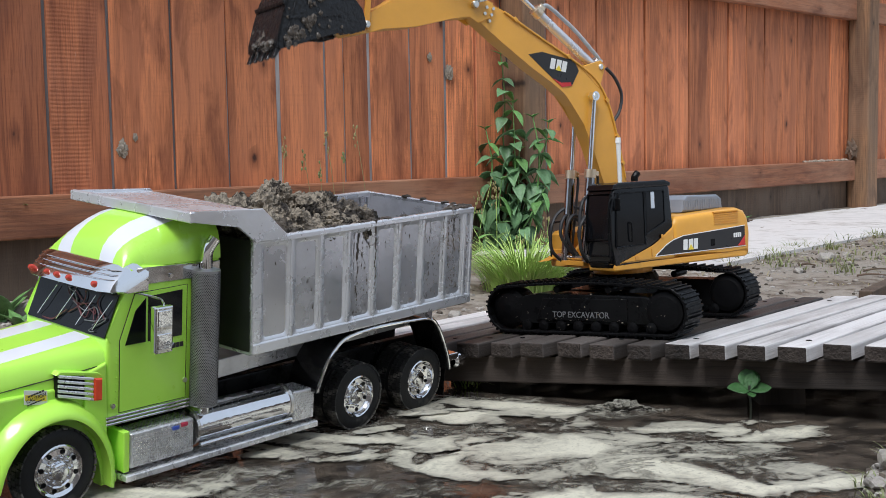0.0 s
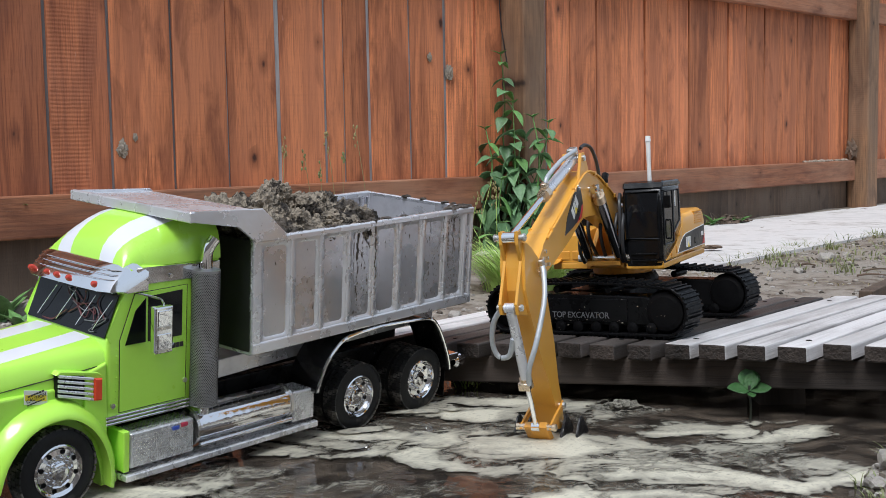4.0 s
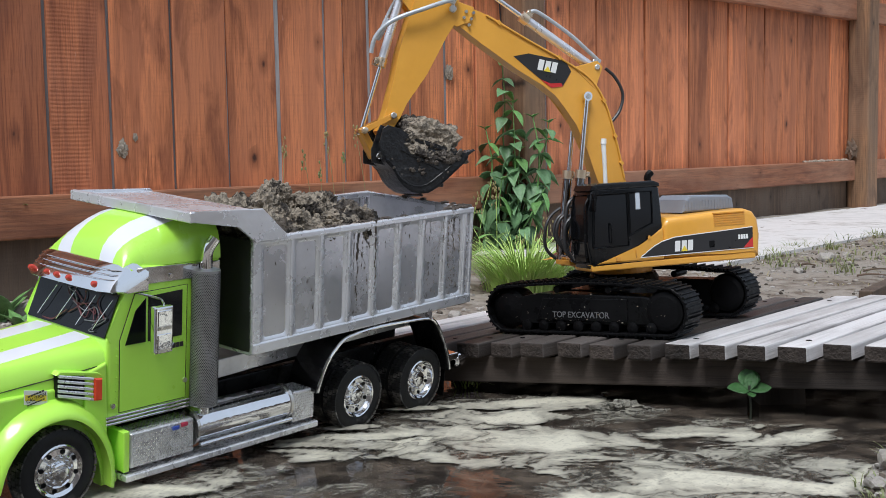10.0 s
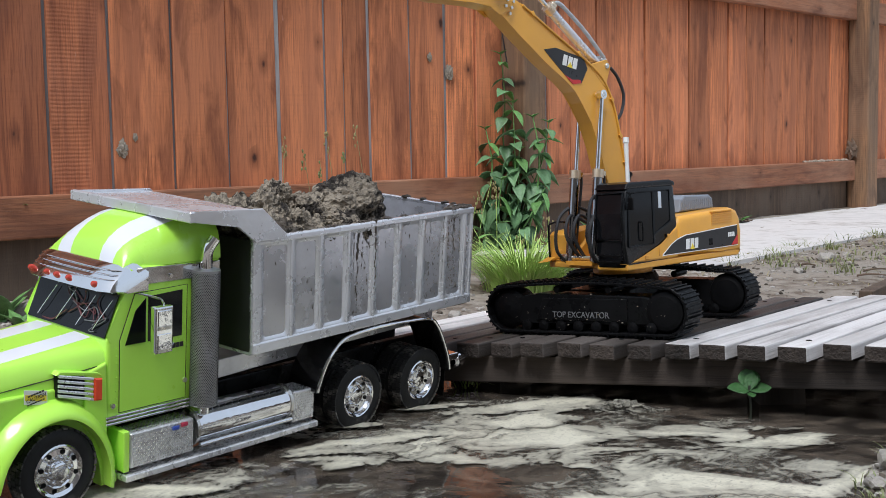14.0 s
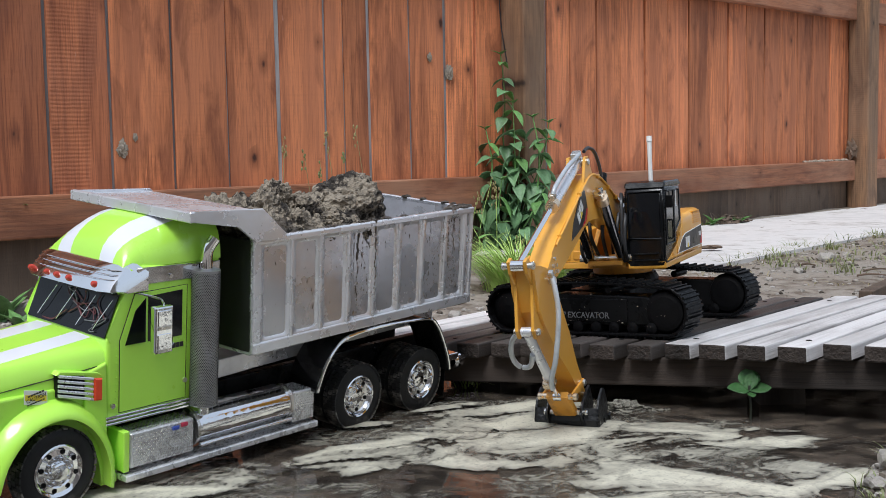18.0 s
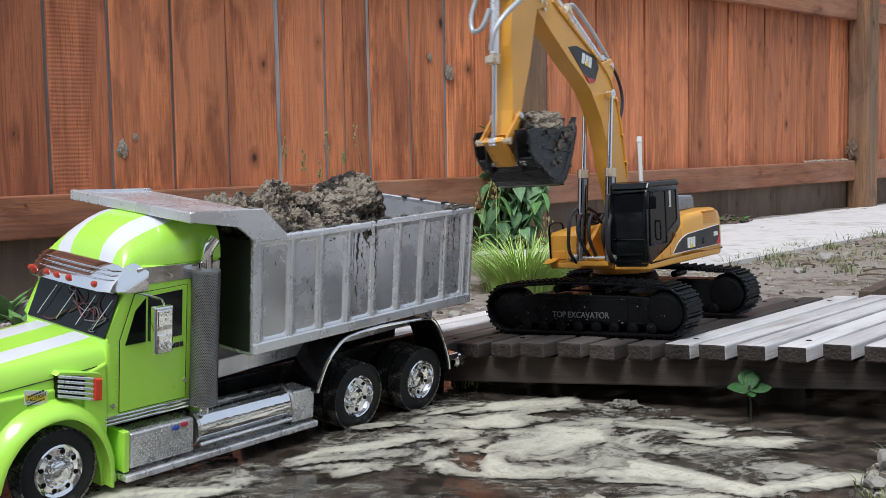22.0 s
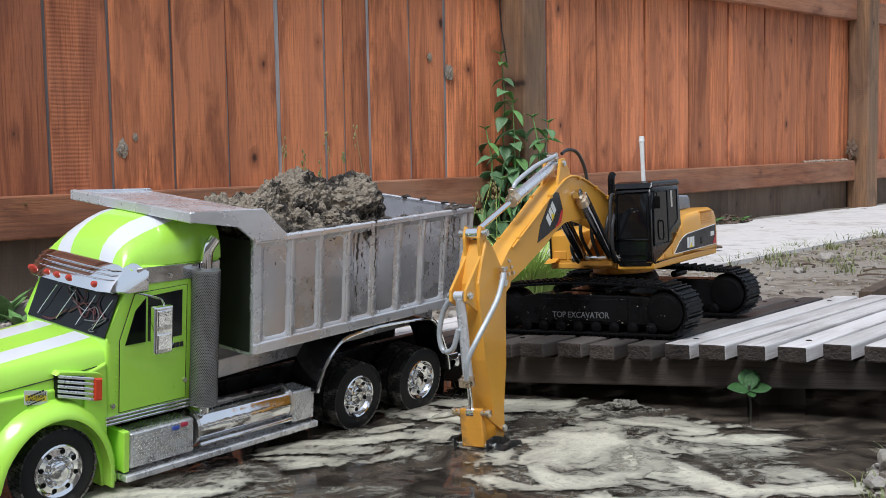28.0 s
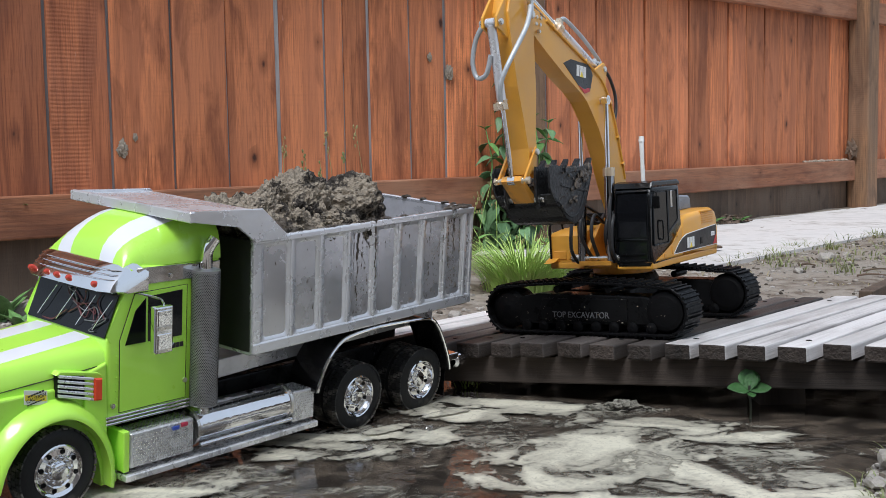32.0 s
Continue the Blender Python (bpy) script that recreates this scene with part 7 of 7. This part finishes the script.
def build_small_plants():
    # round-leaved plant at the platform's foot, its leaves on the water
    th = thing("water_plant", "round-leaved green plant standing in water at the platform's foot", "plant", pose(0.378, 1.432, 0.0))
    bm = NB()
    tube(bm, smooth_line([(0, 0, -0.03), (0.001, 0, 0.015), (-0.001, 0.001, 0.033), (0, 0.002, 0.042)]), 0.0014, 7)
    part("stem", bm, STEM_DARK, th)
    for yaw, pitch, roll, size, z in ((186, -14, -24, 0.029, 0.036), (-8, -14, 24, 0.027, 0.036), (-85, 10, 0, 0.014, 0.034), (80, -52, 0, 0.034, 0.036), (60, -70, 0, 0.024, 0.036)):
        add_leaf(LEAF_POND, th, Vector((0, 0.001, z)), size, yaw, pitch, roll)
    # grass blades at the platform's corner behind the truck
    rg = random.Random(14)
    bm = NB()
    blades(bm, (0, 0, 0), 16, 0.022, 0.030, rg, 1.3, 0.0014)
    tagged(part("grass_sprig", bm, GRASS, m=pose(0.030, 1.655, 0.002)), "few green grass blades at the water's edge", "grass", kind="stuff")
    # sprig on the left rail, weeds on the bank
    for x, y, z, n, s, name, lab in ((-0.855, 2.395, 0.240, 9, 0.024, "rail_sprig", "small green sprig caught on the fence rail"), (-0.80, 2.10, ground_z(-0.80, 2.10), 6, 0.085, "bank_weed", "broad-leaved weed on the dark bank"),
                                     (-0.74, 2.02, ground_z(-0.74, 2.02), 5, 0.05, "bank_weed", "broad-leaved weed on the dark bank"), (1.05, 4.12, 0.06, 8, 0.06, "fence_weed", "low green weed at the fence's foot"), (0.93, 4.02, 0.06, 7, 0.05, "fence_weed", "low green weed at the fence's foot"), (0.42, 3.30, 0.09, 12, 0.055, "fence_weed", "low green weed at the fence's foot")):
        rg = random.Random(int(1000 * abs(x)))
        th = thing(name, lab, "plant", pose(x, y, z))
        bm = NB()
        lump(bm, (0, 0, 0), s * 0.12, 3, 1)
        part("crown", bm, LEAF, th)
        for i in range(n):
            add_leaf(LEAF_B, th, Vector((0, 0, 0.002)), s * rg.uniform(0.6, 1.1), 360 * i / n + rg.uniform(-20, 20), rg.uniform(-60, -10))


def build_litter():
    rg = random.Random(21)
    base = []
    for k in range(5):
        bm = NB()
        lump(bm, (0, 0, 0), 1.0, 70 + k, 2, 0.4, 1.4, (1.2, 0.9, 0.6))
        me = bpy.data.meshes.new("pebble")
        bm.to_mesh(me)
        bm.free()
        me.materials.append(STONE)
        base.append(me)
    # gravel too small to count
    pale, dark = [], []
    for k in range(9000):
        z_ = rg.random()
        if z_ < 0.62:
            s, w = rg.uniform(-0.75, 2.3), 0.62 + 1.0 * rg.random() ** 1.3
            p = FENCE_B + FENCE_DB * s + Vector((FENCE_DB.y, -FENCE_DB.x, 0)) * w
            x, y = p.x, p.y
        elif z_ < 0.80:
            x, y = rg.uniform(0.34, 0.56), rg.uniform(0.96, 1.22)
        else:
            x, y = rg.uniform(-0.95, 0.15), rg.uniform(1.75, 2.5)
        r = 0.0010 + 0.0052 * rg.random() ** 2.6
        (dark if k % 3 == 0 else pale).append((x, y, ground_z(x, y) + r * 0.15, r))
    tagged(scatter("gravel", pale, STONE, 3), "loose grey gravel on sandy soil", "gravel", kind="stuff")
    tagged(scatter("soil_crumbs", dark, EARTH_DARK, 4), "dark crumbs of damp soil", "soil", kind="stuff")
    for x, y, r in ((0.93, 2.83, 0.024), (0.80, 2.62, 0.012), (0.70, 2.50, 0.010), (1.02, 2.95, 0.014), (-0.76, 2.16, 0.035), (-0.84, 2.02, 0.028), (-0.68, 1.98, 0.022), (0.05, 2.02, 0.012), (0.02, 2.08, 0.014), (-0.02, 2.05, 0.01), (0.09, 2.10, 0.011), (0.42, 1.12, 0.012), (0.45, 1.15, 0.016), (0.47, 1.09, 0.014), (0.43, 1.07, 0.011)):
        ob = new("stone", base[rg.randrange(5)])
        ob.matrix_basis = pose(x, y, ground_z(x, y) + r * 0.25, 0, 0, rg.uniform(0, 360)) @ Matrix.Scale(r, 4)
        tagged(ob, "dusty grey stone lying on the soil", "stone", "stones")
    for x, y, ln, a in ((0.98, 2.62, 0.075, 10), (0.92, 2.50, 0.06, -8), (1.1, 2.75, 0.05, 35), (0.85, 2.72, 0.04, -30)):
        bm = NB()
        tube(bm, smooth_line([(-ln / 2, 0, 0), (0, 0.004, 0.003), (ln / 2, -0.003, 0.001)]), 0.0026, 6, 0.0016)
        tagged(part("twig", bm, FOOT_WOOD, m=pose(x, y, ground_z(x, y) + 0.004, 0, 0, a)), "short dark twig lying on dry soil", "twig", "twigs")
    bm = NB()
    lump(bm, (0, 0, 0), 0.02, 5, 3, 0.4, 1.5, (1.6, 0.8, 0.25))
    tagged(part("dead_leaf", bm, FOOT_WOOD, m=pose(0.70, 3.06, 0.069)), "curled brown leaf on the concrete path", "leaf")
    # dry leaves and twigs swept against the fence's foot
    c = FENCE_B + FENCE_DB * 0.92 + Vector((FENCE_DB.y, -FENCE_DB.x, 0)) * 0.075
    bm = NB()
    for _ in range(90):
        a, r = rg.uniform(0, 6.283), 0.10 * rg.random() ** 0.7
        q = c + FENCE_DB * (1.3 * r * math.cos(a)) + Vector((FENCE_DB.y, -FENCE_DB.x, 0)) * (0.5 * r * math.sin(a))
        lump(bm, (q.x, q.y, 0.062 + 0.03 * max(0.0, 0.10 - r) / 0.10 * rg.random()), rg.uniform(0.004, 0.011), rg.random() * 50, 1, 0.5, 1.6, (1.5, 0.8, 0.35))
    for _ in range(26):
        q = c + FENCE_DB * rg.uniform(-0.09, 0.09) + Vector((FENCE_DB.y, -FENCE_DB.x, 0)) * rg.uniform(-0.03, 0.04)
        e = Vector((rg.uniform(-0.03, 0.03), rg.uniform(-0.02, 0.02), rg.uniform(0.0, 0.035)))
        tube(bm, [(q.x, q.y, 0.062), (q.x + e.x, q.y + e.y, 0.064 + e.z)], 0.0012, 5)
    tagged(part("leaf_litter", bm, FOOT_WOOD), "dark heap of dry leaves and twigs by the fence", "litter", kind="stuff")
    # crumbs on the rail by the far post
    bm = NB()
    for _ in range(40):
        s = rg.uniform(1.62, 1.98)
        p = FENCE_B + FENCE_DB * s + Vector((FENCE_DB.y, -FENCE_DB.x, 0)) * rg.uniform(0.004, 0.03)
        lump(bm, (p.x, p.y, 0.258), rg.uniform(0.004, 0.011), rg.random() * 40, 1, 0.5, 1.6, (1.3, 1, 0.6))
    tagged(part("rail_litter", bm, LITTER), "pale crumbs of litter on the fence rail", "litter", kind="stuff")
    # dark nest of cobweb and leaves on the far post
    p = FENCE_B + FENCE_DB * 2.0 + Vector((FENCE_DB.y, -FENCE_DB.x, 0)) * 0.03
    bm = NB()
    lump(bm, (0, 0, 0), 0.028, 9, 3, 0.6, 2.2, (0.8, 0.6, 1.3))
    tagged(part("cobweb_nest", bm, FOOT_WOOD, m=pose(p.x, p.y, 0.30)), "dark clump of cobweb and debris on the post", "debris")
    # a wire hanging by the post
    p = FENCE_A + FENCE_DA * 1.36 + Vector((FENCE_DA.y, -FENCE_DA.x, 0)) * 0.02
    bm = NB()
    tube(bm, smooth_line([(-0.02, 0, 1.2), (-0.012, 0, 0.75), (0.0, -0.005, 0.62), (0.012, -0.004, 0.55)]), 0.002, 6)
    tagged(part("wire", bm, HOSE_BLACK, m=pose(p.x, p.y, 0)), "thin dark wire hanging beside the fence post", "wire")
    # crumbly mud standing out of the water
    for x, y, r, sq, s in ((0.230, 1.500, 0.024, (1.8, 0.8, 0.50), 4), (0.190, 1.505, 0.015, (1.7, 0.7, 0.5), 5), (0.275, 1.488, 0.015, (1.8, 0.7, 0.45), 6), (0.215, 1.475, 0.011, (2.0, 0.7, 0.35), 7)):
        bm = NB()
        lump(bm, (0, 0, 0), r, s, 5, 0.6, 2.6, sq, 0.55)
        tagged(part("mud_mound", bm, MUD_PALE, m=pose(x, y, -0.005)), "crumbly pale mud heap breaking the water", "mud", "mud heaps")


def build_knots():
    """Raised grey burls on two boards."""
    for start, d, s, z, r in ((FENCE_A, FENCE_DA, 0.190, 0.352, 0.018), (FENCE_A, FENCE_DA, 0.222, 0.378, 0.008), (FENCE_A, FENCE_DA, 1.165, 0.545, 0.02), (FENCE_A, FENCE_DA, 1.095, 0.585, 0.011)):
        p = start + d * s
        bm = NB()
        lump(bm, (0, 0, 0), r * 0.85, s * 10, 4, 0.5, 2.4, (0.8, 0.25, 1.2), 0.4)
        tagged(part("mud_splat", bm, LITTER, m=pose(p.x, p.y, z, 0, 0, math.degrees(math.atan2(d.y, d.x)))), "dried grey mud splat stuck on the board", "mud", "mud splats")


build_vine()
build_grass()
build_small_plants()
build_litter()
build_knots()


# ---- what moves ----
# seconds: swing, boom, stick and bucket angles in degrees
ARM = [
    (0.0, 213.5, 50.2, -10.2, -14.1), (0.5, 229.9, 33.8, -26.0, -32.8), (1.0, 239.3, 19.2, -43.7, -38.3), (1.5, 242.8, 4.7, -60.1, -51.6), (2.0, 242.9, -7.1, -75.8, -68.0),
    (3.0, 243.2, -5.2, -93.9, -89.1), (4.2, 246.0, -4.0, -106.0, -150.0), (5.5, 248.3, 1.2, -109.3, -214.0), (6.0, 248.3, 1.3, -109.4, -214.0), (6.5, 248.4, 10.4, -99.4, -200.0),
    (7.0, 248.3, 19.4, -90.8, -187.7), (7.5, 248.4, 29.0, -80.0, -180.0), (8.0, 247.6, 39.3, -76.8, -174.3), (8.5, 248.0, 46.7, -60.0, -169.4), (9.0, 235.7, 50.3, -53.7, -168.0),
    (9.5, 217.5, 50.8, -55.1, -165.4), (10.0, 198.6, 51.0, -56.7, -161.2), (10.5, 197.2, 51.0, -57.0, -90.0), (11.0, 197.2, 51.0, -57.0, -66.9), (12.0, 197.2, 51.0, -57.1, -58.4), (12.5, 197.2, 51.2, -50.0, -52.0),
    (13.0, 197.2, 51.4, -33.4, -33.2), (13.5, 205.0, 50.9, -13.2, -16.8), (14.0, 221.5, 51.6, 3.0, -3.0), (14.5, 231.7, 38.6, -14.7, -24.8), (15.5, 238.5, 6.0, -45.0, -48.0), (16.5, 239.9, -7.4, -74.5, -70.2),
    (17.0, 240.6, -5.3, -94.0, -90.5), (18.0, 247.1, -5.6, -125.9, -123.2), (18.5, 248.0, -4.0, -127.0, -150.0), (19.0, 248.4, 2.6, -122.3, -186.8), (19.5, 248.5, 10.0, -113.4, -209.1), (20.0, 248.5, 18.3, -104.5, -212.0),
    (20.5, 248.7, 27.9, -95.5, -204.0), (21.0, 248.0, 38.6, -90.2, -198.0), (21.5, 248.3, 48.8, -74.0, -190.0), (22.0, 235.7, 51.2, -69.6, -185.5), (22.5, 217.2, 51.3, -67.7, -184.0), (23.0, 206.4, 51.0, -47.4, -167.0),
    (23.5, 206.0, 51.0, -38.0, -85.0), (24.0, 206.0, 51.1, -25.7, -58.8), (24.5, 205.6, 51.3, -23.0, -36.0), (25.0, 205.3, 51.5, -21.7, -24.5), (25.5, 206.5, 50.5, -22.0, -34.0), (26.0, 215.0, 50.0, -20.0, -30.0), (26.5, 228.0, 40.0, -28.0, -36.0), (27.0, 235.5, 23.0, -48.0, -48.0), (27.5, 238.0, 7.0, -67.7, -61.1),
    (28.0, 238.3, -5.8, -83.1, -78.9), (29.0, 238.7, -4.1, -122.2, -118.8), (29.5, 238.5, 0.0, -126.0, -150.0), (30.0, 238.3, 5.2, -126.8, -166.0), (30.5, 238.3, 13.9, -118.5, -171.0), (31.0, 238.4, 23.6, -107.5, -178.0),
    (31.5, 238.2, 33.8, -97.5, -180.0), (32.0, 238.0, 43.8, -87.6, -182.0)]


def glide(rows, t, c):
    """Value c of the rows at t: a monotone cubic between neighbours."""
    ts = [r[0] for r in rows]
    i = min(max(sum(1 for x in ts if x <= t) - 1, 0), len(rows) - 2)
    h = ts[i + 1] - ts[i]

    def slope(j):
        if j <= 0 or j >= len(rows) - 1:
            return 0.0
        d0 = (rows[j][c] - rows[j - 1][c]) / (ts[j] - ts[j - 1])
        d1 = (rows[j + 1][c] - rows[j][c]) / (ts[j + 1] - ts[j])
        return 0.0 if d0 * d1 <= 0 else 2 * d0 * d1 / (d0 + d1)
    u = min(max((t - ts[i]) / h, 0), 1)
    p, q, a, b = rows[i][c], rows[i + 1][c], slope(i) * h, slope(i + 1) * h
    return p * (2 * u ** 3 - 3 * u * u + 1) + a * (u ** 3 - 2 * u * u + u) + q * (-2 * u ** 3 + 3 * u * u) + b * (u ** 3 - u * u)


def turned(x, z, a):
    return Vector((x * math.cos(a) - z * math.sin(a), 0, x * math.sin(a) + z * math.cos(a)))


def arm_state(t):
    """Poses of the excavator's moving parts in its own space."""
    s, b, k, be = (radians(glide(ARM, t, c)) for c in (1, 2, 3, 4))
    S = Matrix.Rotation(s, 4, "Z")
    F = Vector((-0.0057, 0, 0.1575))
    p1, p2 = F + turned(0.1831, 0.0723, b), F + turned(0.2017, 0.1151, b)
    p3 = F + turned(0.4026, 0, b)
    p4, p5 = p3 + turned(0.1687, 0, k), p3 + turned(0.1923, -0.0023, k)
    p8, p9 = p3 + turned(-0.056, 0.038, k), p3 + turned(0.016, 0.0677, k)
    p7 = p5 + turned(-0.0034, 0.0352, be)
    d = p7 - p4
    n = min(d.length, 0.0454 + 0.0385 - 1e-5)
    a = (0.0454 ** 2 - 0.0385 ** 2 + n * n) / (2 * n)
    h = math.sqrt(max(0.0454 ** 2 - a * a, 0))
    e = d.normalized()
    p6 = p4 + e * a + Vector((-e.z, 0, e.x)) * h

    def at(p, ang):
        return S @ Matrix.Translation(p) @ Matrix.Rotation(-ang, 4, "Y")

    def aim(p, q):
        v = q - p
        return at(p, math.atan2(v.z, v.x))
    low = Vector((0.088, 0, 0.118))
    out = {"house": S, "boom": at(F, b), "stick": at(p3, k), "bucket": at(p5, be), "idler": aim(p4, p6), "link": aim(p6, p7),
           "boom_barrel": aim(low, p1), "boom_rod": aim(p1, low), "stick_barrel": aim(p2, p8), "stick_rod": aim(p8, p2), "bucket_barrel": aim(p9, p6), "bucket_rod": aim(p6, p9)}
    return out


def bucket_world(t):
    return MACHINE @ arm_state(t)["bucket"]


def clod_rows(rest, dig, drop, landings, hold):
    """A clod lies in the mud, rides in the bucket from dig to drop, and then lies where it lands."""
    rows = [(0.0, rest)]
    if dig > 0.8:
        rows.append((dig - 0.6, rest))
    t = dig
    while t < drop - 0.05:
        rows.append((t, bucket_world(t) @ hold))
        t += 0.2
    rows.append((drop, bucket_world(drop) @ hold))
    rows += landings
    if landings:
        rows.append((32.0, landings[-1][1]))
    return rows


build_drops()


def motions():
    times = [i * 0.2 for i in range(161)]
    states = [arm_state(t) for t in times]
    for key, obs in MOVERS.items():
        for ob, extra in obs:
            walk(ob, [(t, s[key] @ extra) for t, s in zip(times, states)])
    for ob, *how in CLODS:
        walk(ob, clod_rows(*how))
    # the scum drifts, stirred most where the bucket dips
    for ob, x, y, z, turn, seed in RAFTS:
        rg = random.Random(seed)
        rows = []
        w, ph = rg.uniform(0.12, 0.22), rg.uniform(0, 6.28)
        near = math.exp(-((x - 0.10) ** 2 + (y - 1.32) ** 2) / 0.05)
        amp = 0.012 + 0.035 * near
        for i in range(17):
            t = 2.0 * i
            rows.append((t, pose(x + amp * math.sin(w * t + ph), y + 0.6 * amp * math.cos(w * t * 1.2 + ph), z, 0, 0, turn + (8 + 30 * near) * math.sin(0.16 * t + ph))))
        walk(ob, rows)


motions()
